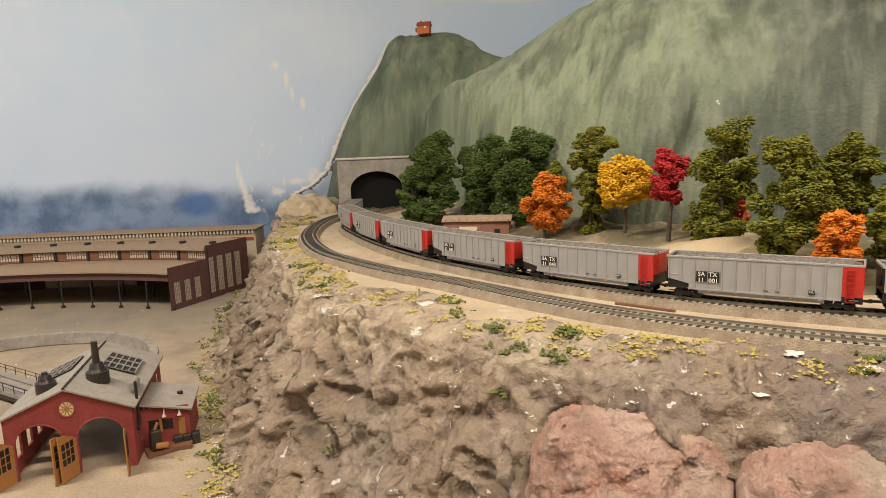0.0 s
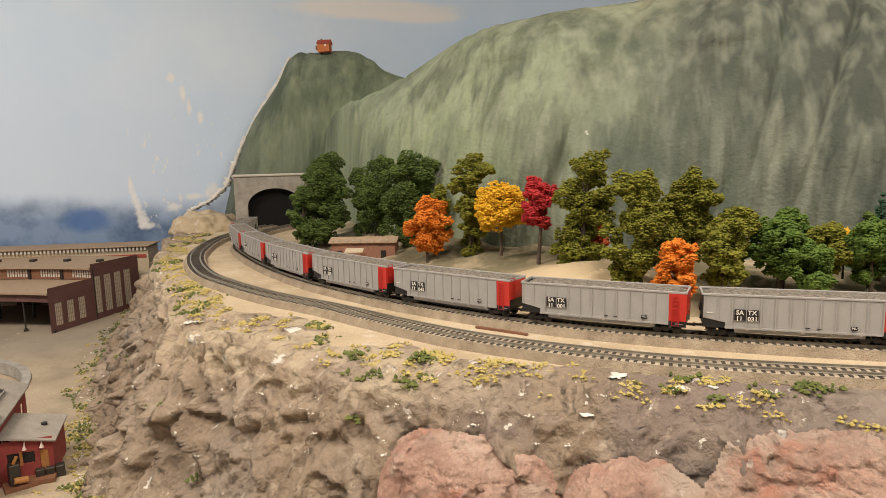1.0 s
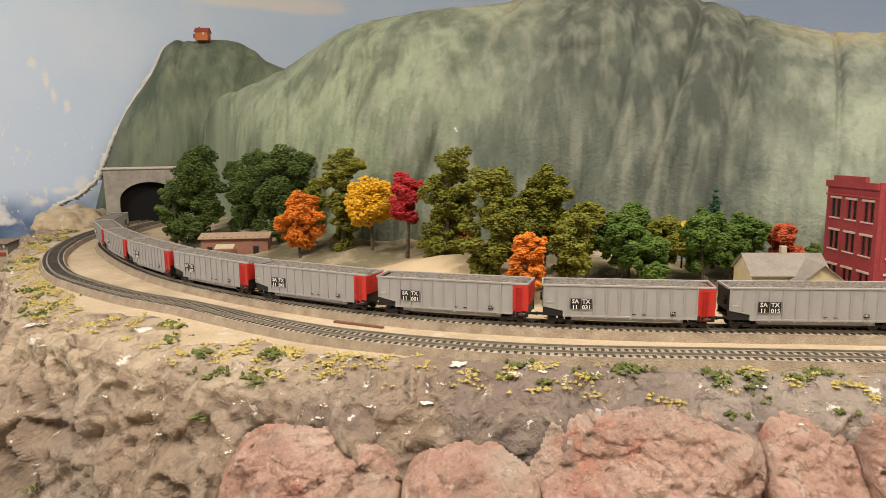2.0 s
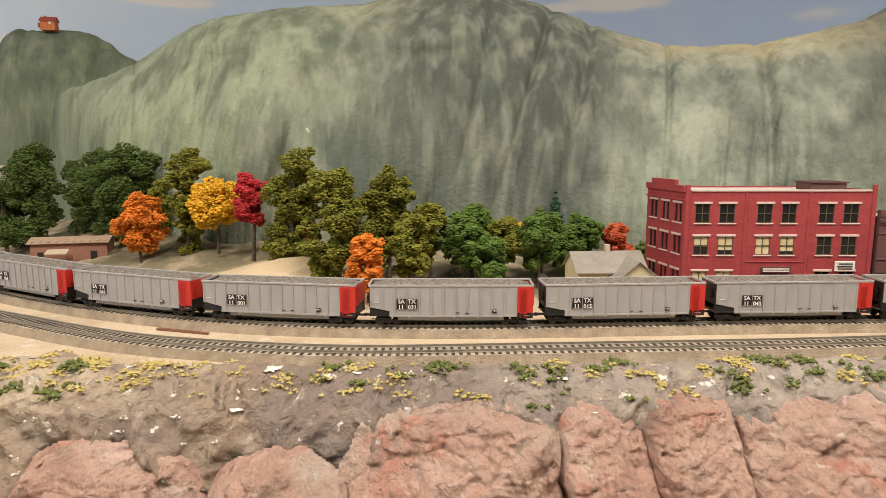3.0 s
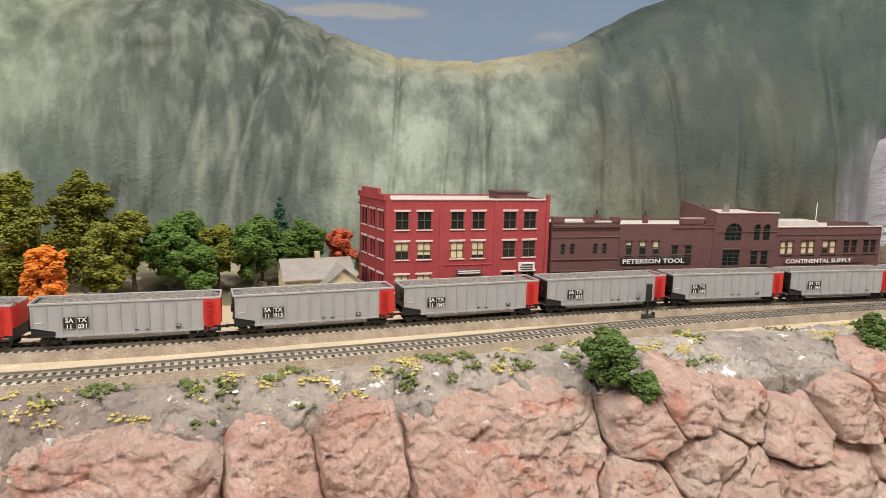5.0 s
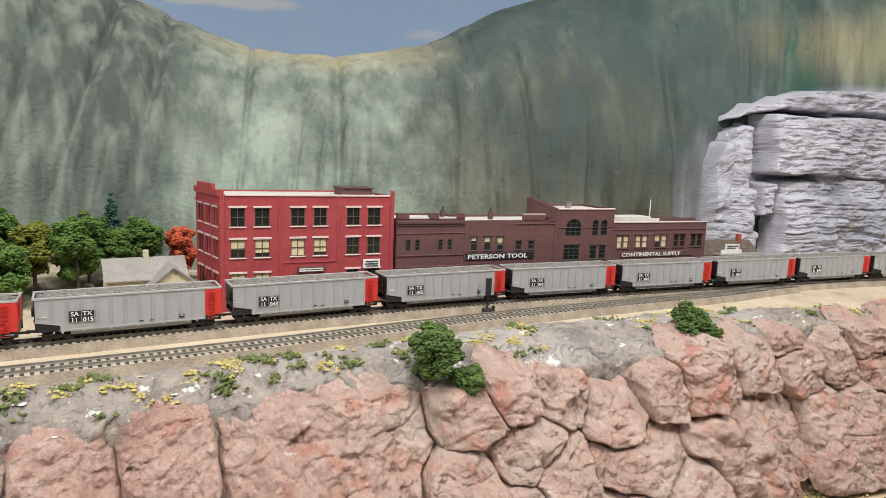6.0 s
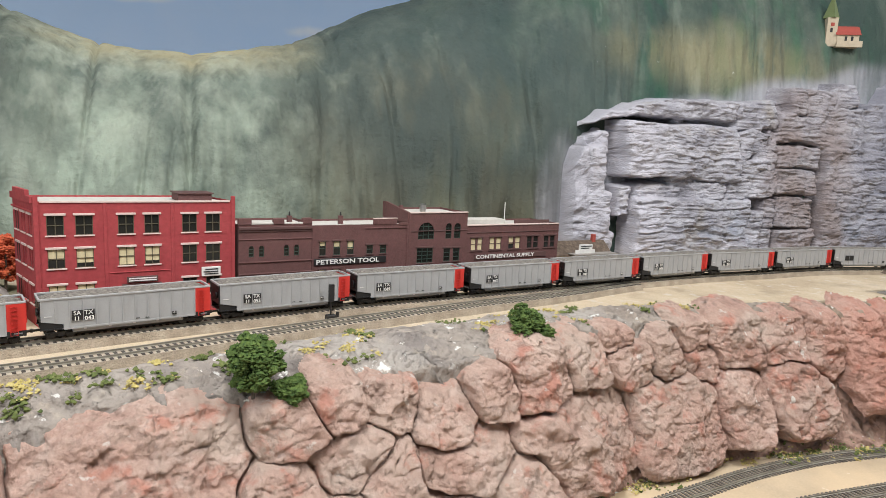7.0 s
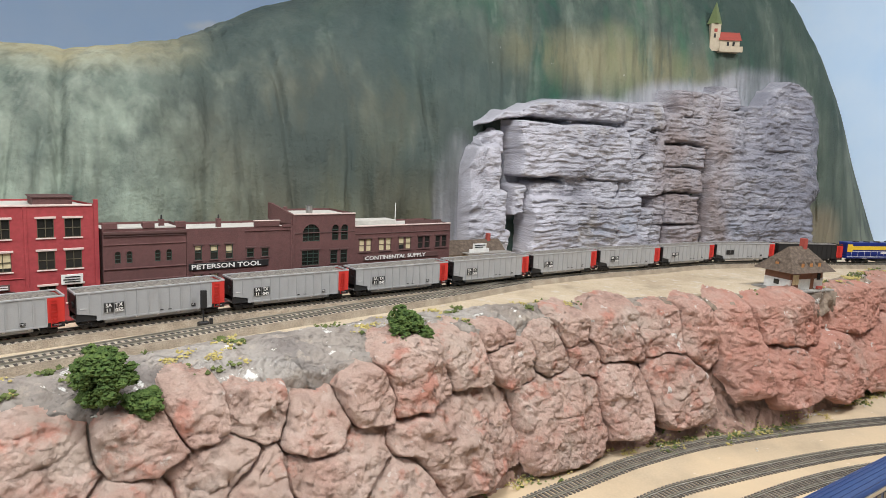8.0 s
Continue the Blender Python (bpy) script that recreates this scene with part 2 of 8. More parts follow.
for c, r in (((1.575, 0.065, 1.31), (0.055, 0.065, 0.15)), ((1.63, -0.03, 1.37), (0.12, 0.12, 0.085)), ((1.83, -0.20, 1.45), (0.22, 0.22, 0.10)), ((2.02, -0.37, 1.50), (0.22, 0.22, 0.11)), ((2.22, -0.53, 1.55), (0.20, 0.22, 0.11))):
    over(HILL, (0.44, 0.43, 0.48), times(HILL, blob(HILL, c, r, 0.16, 0.10, 9), 0.75))
# dark brown patch behind the shops, with a fold's shadow in its tone
over(HILL, (0.10, 0.095, 0.065), times(HILL, times(HILL, noisy(HILL, 6, 0.2, 0.5, (1, 1, 0.4)), blob(HILL, (1.38, 0.26, 1.40), (0.27, 0.27, 0.20), 0.4, 0.3, 6)), 0.9))
over(HILL, (0.26, 0.22, 0.15), times(HILL, blob(HILL, (2.36, -0.74, 1.24), (0.10, 0.10, 0.08), 0.4, 0.3, 9), 0.8))
over(HILL, (0.50, 0.54, 0.43), times(HILL, times(HILL, noisy(HILL, 20, 0.46, 0.66, (1, 1, 0.16)), blob(HILL, (0.95, 0.78, 1.56), (0.62, 0.55, 0.17), 0.5, 0.4, 5)), 0.38))
over(HILL, (0.85, 0.85, 0.82), times(HILL, noisy(HILL, 42, 0.735, 0.76), 0.8))
# paler green upper left, with brighter overhead light put into the coat
over(HILL, (0.35, 0.42, 0.29), times(HILL, times(HILL, noisy(HILL, 14, 0.26, 0.62, (1, 1, 0.10), 3.0), blob(HILL, (0.40, 1.15, 1.60), (0.46, 0.55, 0.20), 0.4, 0.3, 5)), 0.55))
over(HILL, (0.075, 0.090, 0.076), times(HILL, times(HILL, noisy(HILL, 7, 0.22, 0.48, (1, 1, 0.3), 4.0), blob(HILL, (0.74, 0.82, 1.51), (0.19, 0.22, 0.24), 0.35, 0.3, 6)), 0.95))
over(HILL, (0.052, 0.075, 0.072), times(HILL, times(HILL, noisy(HILL, 8, 0.32, 0.52, (1, 1, 0.3), 4.0), blob(HILL, (1.50, 0.30, 1.56), (0.34, 0.34, 0.24), 0.35, 0.3, 6)), 0.75))
over(HILL, (0.060, 0.092, 0.066), times(HILL, times(HILL, noisy(HILL, 9, 0.40, 0.56, (1, 1, 0.2), 4.0), blob(HILL, (0.0, 1.80, 1.55), (0.2, 0.2, 0.25), 0.4, 0.3, 6)), 0.8))
over(HILL, (0.085, 0.105, 0.075), times(HILL, times(HILL, noisy(HILL, 13, 0.46, 0.58, (1, 1, 0.15), 4.0), blob(HILL, (0.32, 1.08, 1.45), (0.30, 0.30, 0.25), 0.4, 0.3, 6)), 0.65))
over(HILL, (0.055, 0.070, 0.060), times(HILL, noisy(HILL, 40, 0.50, 0.74, (1, 1, 0.035), 2.0), 0.4))
over(HILL, (0.030, 0.060, 0.048), times(HILL, times(HILL, noisy(HILL, 9, 0.3, 0.55, (1, 1, 0.3)), blob(HILL, (2.36, -0.60, 1.72), (0.2, 0.3, 0.35), 0.4, 0.3, 5)), 0.7))
over(HILL, (0.36, 0.39, 0.31), times(HILL, times(HILL, noisy(HILL, 34, 0.46, 0.74, (1, 1, 0.035), 2.0), blob(HILL, (0.55, 0.95, 1.5), (0.65, 0.65, 0.4), 0.5, 0.3, 4)), 0.5))
relief(HILL, noisy(HILL, 120, 0.3, 0.7, detail=3.0), 0.5, 0.0025)
relief(HILL, noisy(HILL, 16, 0.3, 0.7, (1, 1, 0.16), 3.0), 0.6, 0.009)
relief(HILL, noisy(HILL, 48, 0.35, 0.65, (1, 1, 0.05), 2.0), 0.35, 0.004)
SKY = mottled("sky_paint", [(0.60, 0.77, 0.99), (0.65, 0.80, 0.99), (0.70, 0.83, 0.99)], 1.6, rough=0.75, bump=0.02, bump_scale=5)
over(SKY, (0.58, 0.72, 0.93), times(SKY, blob(SKY, (-0.9, 2.0, 1.35), (1.3, 1.0, 0.28), 0.6, 0.2, 3), 0.7))
over(SKY, (0.36, 0.52, 0.84), times(SKY, blob(SKY, (1.9, 1.2, 1.75), (0.9, 0.9, 0.5), 0.5), 0.45))
TREELINE = blob(SKY, (-1.3, 2.0, 1.03), (1.6, 2.0, 0.245), 0.17, 0.18, 7)
over(SKY, (0.17, 0.27, 0.46), times(SKY, TREELINE, 0.9))
over(SKY, (0.06, 0.12, 0.24), times(SKY, times(SKY, noisy(SKY, 9, 0.42, 0.62), TREELINE), 0.8))
over(SKY, (0.06, 0.16, 0.42), times(SKY, blob(SKY, (-0.64, 2.0, 1.215), (0.06, 0.4, 0.035), 0.4, 0.3, 20), 0.8))
for c, r in (((0.24, 2.07, 1.845), (0.25, 0.4, 0.032)), ((0.38, 2.07, 1.825), (0.13, 0.4, 0.02)), ((-0.12, 2.05, 1.93), (0.12, 0.4, 0.03)), ((1.72, 1.62, 1.868), (0.17, 0.2, 0.026)), ((1.58, 1.76, 1.855), (0.10, 0.1, 0.016)), ((2.12, 1.10, 1.80), (0.12, 0.14, 0.028))):
    over(SKY, (0.88, 0.88, 0.89), times(SKY, blob(SKY, c, r, 0.35, 0.25, 14), 0.92))
over(SKY, (0.84, 0.85, 0.85), times(SKY, times(SKY, noisy(SKY, 70, 0.645, 0.66, (1, 1, 0.4)), blob(SKY, (-0.36, 2.02, 1.40), (0.20, 0.5, 0.22), 0.4, 0.2)), 0.7))
for sx, sz, rx, rz in ((-0.515, 1.315, 0.006, 0.022), (-0.507, 1.278, 0.007, 0.024), (-0.497, 1.243, 0.009, 0.024), (-0.488, 1.210, 0.013, 0.022), (-0.478, 1.192, 0.020, 0.010), (-0.380, 1.625, 0.010, 0.012), (-0.350, 1.580, 0.007, 0.022), (-0.335, 1.540, 0.006, 0.02), (-0.305, 1.51, 0.007, 0.016), (-0.40, 1.245, 0.018, 0.012), (-0.34, 1.275, 0.022, 0.008), (-0.285, 1.285, 0.020, 0.022)):
    over(SKY, (0.86, 0.87, 0.88), times(SKY, blob(SKY, (sx, 2.02, sz), (rx, 0.5, rz), 0.6, 0.8, 70), 0.8))
STONE = mottled("grey_stone", [(0.17, 0.165, 0.185), (0.32, 0.31, 0.345), (0.44, 0.43, 0.47), (0.56, 0.54, 0.58)], 13, rough=0.95, bump=0.9, bump_scale=150, stretch=(1, 1, 3.2), distance=0.003)
over(STONE, (0.26, 0.20, 0.19), times(STONE, times(STONE, noisy(STONE, 7, 0.46, 0.6), blob(STONE, (1.96, -0.35, 1.38), (0.10, 0.10, 0.2), 0.4, 0.2)), 0.6))
over(STONE, (0.22, 0.28, 0.38), times(STONE, noisy(STONE, 5, 0.56, 0.68), 0.55))
over(STONE, (0.40, 0.35, 0.28), times(STONE, noisy(STONE, 9, 0.58, 0.68), 0.5))
over(STONE, (0.56, 0.54, 0.59), times(STONE, blob(STONE, (1.60, -0.02, 1.30), (0.13, 0.13, 0.3), 0.3, 0.2), 0.6))
over(STONE, (0.27, 0.215, 0.20), times(STONE, times(STONE, noisy(STONE, 9, 0.3, 0.55), blob(STONE, (2.00, -0.37, 1.34), (0.12, 0.12, 0.25), 0.3, 0.2)), 0.75))
over(STONE, (0.23, 0.23, 0.275), times(STONE, times(STONE, noisy(STONE, 10, 0.25, 0.55, (1, 1, 3)), blob(STONE, (2.27, -0.62, 1.38), (0.22, 0.24, 0.35), 0.3, 0.2)), 0.85))
FLOOR = mottled("yard_floor", [(0.28, 0.225, 0.16), (0.37, 0.30, 0.215), (0.44, 0.365, 0.27)], 6, rough=0.9, bump=0.3, bump_scale=300, distance=0.001)
over(FLOOR, (0.20, 0.17, 0.13), times(FLOOR, noisy(FLOOR, 7, 0.50, 0.64), 0.6))
over(FLOOR, (0.24, 0.215, 0.185), times(FLOOR, blob(FLOOR, (-0.62, 1.55, 1.0), (0.5, 0.22, 0.3), 0.4, 0.3, 5), 0.5))
over(FLOOR, (0.72, 0.69, 0.62), times(FLOOR, noisy(FLOOR, 60, 0.67, 0.70), 0.8))
over(FLOOR, (0.66, 0.50, 0.31), times(FLOOR, times(FLOOR, noisy(FLOOR, 5, 0.2, 0.6), blob(FLOOR, (1.25, -0.42, 1.0), (0.6, 0.5, 0.3), 0.4)), 0.75))
# assumed colour of the unseen room, darkened to cut bounced light
WALL = mottled("room_wall", [(0.11, 0.10, 0.09), (0.15, 0.14, 0.125)], 4)
CONCRETE = mottled("grey_concrete", [(0.22, 0.20, 0.18), (0.32, 0.30, 0.27), (0.42, 0.40, 0.36)], 40, rough=0.9, bump=0.5, bump_scale=500, distance=0.001)
GREY = paint("car_grey", (0.37, 0.365, 0.36), 0.5, spread=0.07, scale=50)
over(GREY, (0.22, 0.20, 0.17), times(GREY, noisy(GREY, 90, 0.55, 0.8, (1, 1, 0.2)), 0.3))
CARRED = paint("car_red", (0.55, 0.035, 0.025), 0.45)
BLACK = paint("black_plastic", (0.018, 0.017, 0.017), 0.5)
# near-black: the unlit depth of the tunnel put into the colour
TUNNEL_SHADE = material("tunnel_shade", (0.004, 0.004, 0.004), 1.0)
DARKMETAL = paint("dark_metal", (0.05, 0.045, 0.04), 0.45, 0.4)
STEEL = paint("bright_steel", (0.55, 0.53, 0.5), 0.3, 0.9)
WHITE = paint("white_paint", (0.75, 0.73, 0.69), 0.6)
COAL = mottled("ash_coal_load", [(0.06, 0.055, 0.05), (0.20, 0.18, 0.155), (0.36, 0.33, 0.28)], 260, rough=0.95, bump=1.0, bump_scale=500, distance=0.002)


def brick_paint(name, c1, c2, mortar, rough=0.8, width=0.0026, height=0.0009):
    """Painted model brickwork: fine courses cut into the wall."""
    m = mottled(name, [c1, c2], 30, rough=rough)
    co = node(m, "ShaderNodeTexCoord")
    sep = node(m, "ShaderNodeSeparateXYZ")
    link(m, co.outputs["Object"], sep.inputs[0])
    add = node(m, "ShaderNodeMath")
    add.operation = "ADD"
    link(m, sep.outputs["X"], add.inputs[0])
    link(m, sep.outputs["Y"], add.inputs[1])
    com = node(m, "ShaderNodeCombineXYZ")
    link(m, add.outputs[0], com.inputs["X"])
    link(m, sep.outputs["Z"], com.inputs["Y"])
    br = node(m, "ShaderNodeTexBrick", Scale=1.0)
    br.inputs["Brick Width"].default_value = width
    br.inputs["Row Height"].default_value = height
    br.inputs["Mortar Size"].default_value = height * 0.12
    link(m, com.outputs[0], br.inputs["Vector"])
    over(m, mortar, times(m, br.outputs["Fac"], 0.45))
    inv = node(m, "ShaderNodeMath")
    inv.operation = "SUBTRACT"
    inv.inputs[0].default_value = 1.0
    link(m, br.outputs["Fac"], inv.inputs[1])
    relief(m, inv.outputs[0], 0.4, 0.0002)
    return m


REDBRICK = brick_paint("red_brick", (0.31, 0.035, 0.042), (0.41, 0.062, 0.064), (0.30, 0.06, 0.06))
BROWNBRICK = brick_paint("brown_brick", (0.095, 0.038, 0.036), (0.14, 0.058, 0.054), (0.22, 0.14, 0.12))
SHEDBRICK = brick_paint("shed_brick", (0.27, 0.04, 0.04), (0.35, 0.07, 0.06), (0.25, 0.06, 0.06))
HUTBRICK = brick_paint("hut_brick", (0.24, 0.10, 0.07), (0.32, 0.15, 0.10), (0.32, 0.24, 0.18))
TRIM = paint("pale_trim", (0.66, 0.52, 0.47), 0.7)
DARKTRIM = paint("dark_trim", (0.10, 0.05, 0.045), 0.7)
GREENFRAME = paint("green_window_frame", (0.03, 0.055, 0.04), 0.6)
OLIVEFRAME = paint("olive_window_frame", (0.10, 0.085, 0.05), 0.6)
CREAM = paint("cream_paper_blind", (0.70, 0.60, 0.36), 0.8)
ROOFPALE = paint("pale_roof", (0.56, 0.53, 0.48), 0.85)
ROOFGREY = mottled("grey_roof", [(0.24, 0.22, 0.195), (0.33, 0.305, 0.27)], 60, rough=0.85, bump=0.3, bump_scale=600, distance=0.0004)
ROOFBROWN = mottled("brown_shingle_roof", [(0.06, 0.045, 0.034), (0.12, 0.088, 0.064), (0.19, 0.145, 0.108)], 140, rough=0.95, bump=0.6, bump_scale=700, distance=0.0008)
ROOFTAN = paint("tan_roof", (0.36, 0.26, 0.18), 0.85)
ROOFRED = paint("red_roof", (0.36, 0.07, 0.05), 0.8)
YELLOWWALL = paint("yellow_wall", (0.62, 0.54, 0.34), 0.8)
TANWALL = paint("tan_wall", (0.52, 0.44, 0.32), 0.8)
DOORWOOD = paint("orange_wood_door", (0.42, 0.19, 0.06), 0.6)
BROWNWOOD = paint("brown_wood", (0.20, 0.09, 0.05), 0.7)
GREENROOF = paint("green_spire", (0.16, 0.2, 0.08), 0.7)
BLUE = paint("loco_blue", (0.012, 0.025, 0.17), 0.35)
COACHBLUE = paint("coach_blue", (0.028, 0.055, 0.16), 0.45)
YELLOW = paint("loco_yellow", (0.75, 0.50, 0.03), 0.4)
ORANGEPAINT = paint("orange_hut", (0.55, 0.16, 0.05), 0.7)
BARK = mottled("bark", [(0.06, 0.045, 0.035), (0.13, 0.10, 0.075)], 200, rough=0.95)
GLASS = material("dark_window_glass", (0.02, 0.02, 0.018), 0.08)
PLASTER = mottled("white_plaster", [(0.62, 0.6, 0.55), (0.78, 0.77, 0.74)], 40, rough=0.9, bump=0.6, bump_scale=300, distance=0.002)


def foliage(name, dark, mid, light):
    m = mottled(name, [dark, mid, light], 110, rough=0.95)
    geo = node(m, "ShaderNodeNewGeometry")
    mr = node(m, "ShaderNodeMapRange")
    mr.inputs["To Min"].default_value = 0.0
    mr.inputs["To Max"].default_value = 0.55
    link(m, geo.outputs["Random Per Island"], mr.inputs["Value"])
    over(m, light, mr.outputs[0])
    return m


DEEPGREEN = foliage("deep_green_foam", (0.018, 0.042, 0.010), (0.052, 0.096, 0.020), (0.13, 0.18, 0.038))
OLIVE = foliage("olive_green_foam", (0.032, 0.040, 0.004), (0.115, 0.128, 0.013), (0.27, 0.265, 0.034))
MIDGREEN = foliage("mid_green_foam", (0.022, 0.058, 0.010), (0.062, 0.130, 0.020), (0.15, 0.225, 0.040))
SPRUCE = foliage("spruce_green_foam", (0.012, 0.045, 0.03), (0.025, 0.075, 0.045), (0.05, 0.11, 0.06))
ORANGELEAF = foliage("orange_foam", (0.36, 0.07, 0.010), (0.62, 0.16, 0.015), (0.80, 0.30, 0.04))
YELLOWLEAF = foliage("yellow_foam", (0.45, 0.20, 0.010), (0.70, 0.38, 0.02), (0.85, 0.55, 0.05))
REDLEAF = foliage("crimson_foam", (0.22, 0.008, 0.015), (0.42, 0.02, 0.03), (0.60, 0.06, 0.06))
RUSTLEAF = foliage("rust_foam", (0.28, 0.035, 0.015), (0.45, 0.07, 0.03), (0.62, 0.16, 0.06))
YELLOWWEED = foliage("yellow_ground_foam", (0.30, 0.235, 0.06), (0.45, 0.365, 0.11), (0.60, 0.51, 0.22))
GREENWEED = foliage("green_ground_foam", (0.04, 0.06, 0.015), (0.09, 0.12, 0.03), (0.20, 0.22, 0.07))
CHIPS = foliage("pale_plaster_chips", (0.45, 0.42, 0.36), (0.62, 0.59, 0.52), (0.80, 0.78, 0.74))

# ---- plain helpers ----


def mesh_ob(name, bm, mat, parent=None, smooth=False):
    me = bpy.data.meshes.new(name)
    bm.to_mesh(me)
    bm.free()
    for m in mat if isinstance(mat, (list, tuple)) else [mat]:
        me.materials.append(m)
    if smooth:
        me.polygons.foreach_set("use_smooth", [True] * len(me.polygons))
    ob = new(name, me)
    if parent is not None:
        ob.parent = parent
    return ob


def part(name, bm, mat, parent, label="", smooth=False):
    ob = mesh_ob(name, bm, mat, parent, smooth)
    if label:
        tagged(ob, label)
    return ob


def box(bm, x0, x1, y0, y1, z0, z1, bevel=0.0, mi=0):
    vs = [bm.verts.new((x, y, z)) for z in (z0, z1) for y in (y0, y1) for x in (x0, x1)]
    fs = [bm.faces.new([vs[i] for i in q]) for q in ((0, 2, 3, 1), (4, 5, 7, 6), (0, 1, 5, 4), (2, 6, 7, 3), (0, 4, 6, 2), (1, 3, 7, 5))]
    for f in fs:
        f.material_index = mi
    if bevel:
        edges = list({e for f in fs for e in f.edges})
        bmesh.ops.bevel(bm, geom=edges, offset=bevel, segments=1, affect="EDGES")
    return vs


def spline(points, step):
    """A smooth even polyline through the points."""
    p = [Vector(q) for q in points]
    p = [2 * p[0] - p[1]] + p + [2 * p[-1] - p[-2]]
    fine = []
    for i in range(1, len(p) - 2):
        for k in range(24):
            t = k / 24
            a, b, c, d = p[i - 1:i + 3]
            fine.append(0.5 * (2 * b + (c - a) * t + (2 * a - 5 * b + 4 * c - d) * t * t + (3 * b - a - 3 * c + d) * t ** 3))
    fine.append(p[-2])
    out, left = [fine[0].copy()], step
    for a, b in zip(fine, fine[1:]):
        run = (b - a).length
        pos = 0.0
        while run - pos >= left:
            pos += left
            out.append(a.lerp(b, pos / run))
            left = step
        left -= run - pos
    return out


def normals(line):
    """The unit side vectors of a plan polyline, to the left of its way."""
    res = []
    for i in range(len(line)):
        d = (line[min(i + 1, len(line) - 1)] - line[max(i - 1, 0)]).to_2d().normalized()
        res.append(Vector((-d.y, d.x, 0)))
    return res


def grid_mesh(name, rows, mat, smooth=True, parent=None):
    """A sheet from rows of points."""
    n, k = len(rows), len(rows[0])
    me = bpy.data.meshes.new(name)
    me.from_pydata([tuple(p) for r in rows for p in r], [], [(i * k + j, i * k + j + 1, (i + 1) * k + j + 1, (i + 1) * k + j) for i in range(n - 1) for j in range(k - 1)])
    for m in mat if isinstance(mat, (list, tuple)) else [mat]:
        me.materials.append(m)
    if smooth:
        me.polygons.foreach_set("use_smooth", [True] * len(me.polygons))
    ob = new(name, me)
    if parent is not None:
        ob.parent = parent
    return ob


def thing(name, m, label, category, group=""):
    ob = new(name)
    ob.empty_display_size = 0.02
    ob.matrix_world = m
    return tagged(ob, label, category, group)

# ---- plan ----
DECK = 1.190
YARD = 1.000
RAILTOP = 1.2065
# centre lines of the two tracks, from the station end to the tunnel
FAR = [(2.55, -1.36), (2.30, -1.08), (2.10, -0.825), (1.995, -0.665), (1.905, -0.515), (1.790, -0.392), (1.662, -0.296), (1.540, -0.200), (1.400, -0.108), (1.262, -0.020), (1.104, 0.080), (0.972, 0.162), (0.835, 0.236),
       (0.70, 0.303), (0.586, 0.357), (0.431, 0.433), (0.281, 0.530), (0.165, 0.643), (0.078, 0.757), (0.006, 0.878),
       (-0.053, 1.014), (-0.104, 1.173), (-0.140, 1.34), (-0.125, 1.52), (-0.06, 1.70), (0.05, 1.84), (0.2, 1.93)]
NEAR = [(1.46, -0.155), (1.36, -0.101), (1.232, -0.044), (1.059, 0.048), (0.87, 0.142), (0.66, 0.235), (0.47, 0.325), (0.334, 0.391), (0.251, 0.446),
        (0.167, 0.518), (0.100, 0.598), (0.030, 0.698), (-0.040, 0.785), (-0.100, 0.880), (-0.156, 0.990), (-0.196, 1.14), (-0.212, 1.29), (-0.20, 1.49), (-0.13, 1.70), (0.0, 1.87), (0.15, 1.99)]
# the edge of the shelf in front of the tracks: x, y, height
EDGE = [(2.9, -1.42, 1.188), (2.35, -1.03, 1.188), (2.0, -0.80, 1.188), (1.70, -0.635, 1.188), (1.50, -0.49, 1.186), (1.40, -0.375, 1.186), (1.31, -0.275, 1.187), (1.22, -0.19, 1.187),
        (1.09, -0.115, 1.186), (0.95, -0.05, 1.183), (0.85, 0.02, 1.180), (0.76, 0.075, 1.177), (0.66, 0.145, 1.174), (0.563, 0.205, 1.172),
        (0.467, 0.25, 1.172), (0.38, 0.285, 1.168), (0.303, 0.325, 1.166), (0.212, 0.38, 1.166), (0.13, 0.42, 1.172), (0.05, 0.475, 1.180),
        (-0.03, 0.55, 1.188), (-0.10, 0.63, 1.190), (-0.15, 0.72, 1.191), (-0.19, 0.85, 1.191), (-0.23, 1.0, 1.191), (-0.28, 1.19, 1.193), (-0.31, 1.4, 1.195), (-0.33, 1.6, 1.197), (-0.32, 1.9, 1.2)]
far_line = spline([(x, y, 0) for x, y in FAR], 0.01)
near_line = spline([(x, y, 0) for x, y in NEAR], 0.01)

# ---- large structure ----
edge_line = spline(EDGE, 0.005)
edge_n = normals(edge_line)

def shelf_reach(p):
    """How far the plaster of the shelf runs back from the cliff's edge over the deck."""
    gap = min((p.x - c.x) ** 2 + (p.y - c.y) ** 2 for c in near_line[::3]) ** 0.5 - 0.0215
    spread = min(1, max(0, (p.x - 0.02) / 0.25)) * min(1, max(0, (1.28 - p.x) / 0.25))
    reach = 0.042 + max(0.0, min(0.10, gap) - 0.042) * spread * (1.0 + 0.12 * noise.noise(p * 21))
    if p.x < 0.3:
        reach += max(0.0, gap - reach) * (0.45 + 0.9 * noise.noise(p * 13)) * (1 - spread)
    return min(max(reach, 0.03), max(0.03, gap)), spread


SHELF = [shelf_reach(p) for p in edge_line]

# the deck: one sheet of sand from the shelf back under the hills
bm = bmesh.new()
loop = [bm.verts.new((p.x - n.x * (r[0] - 0.008), p.y - n.y * (r[0] - 0.008), DECK + 0.0055)) for p, n, r in list(zip(edge_line, edge_n, SHELF))[::4]]
loop += [bm.verts.new((x, y, DECK)) for x, y in ((-0.3, 2.3), (3.0, 2.3), (3.0, -1.38))]
for v in loop:
    v.co.z = DECK + 0.0055
bm.faces.new(loop)
bmesh.ops.triangulate(bm, faces=bm.faces[:])
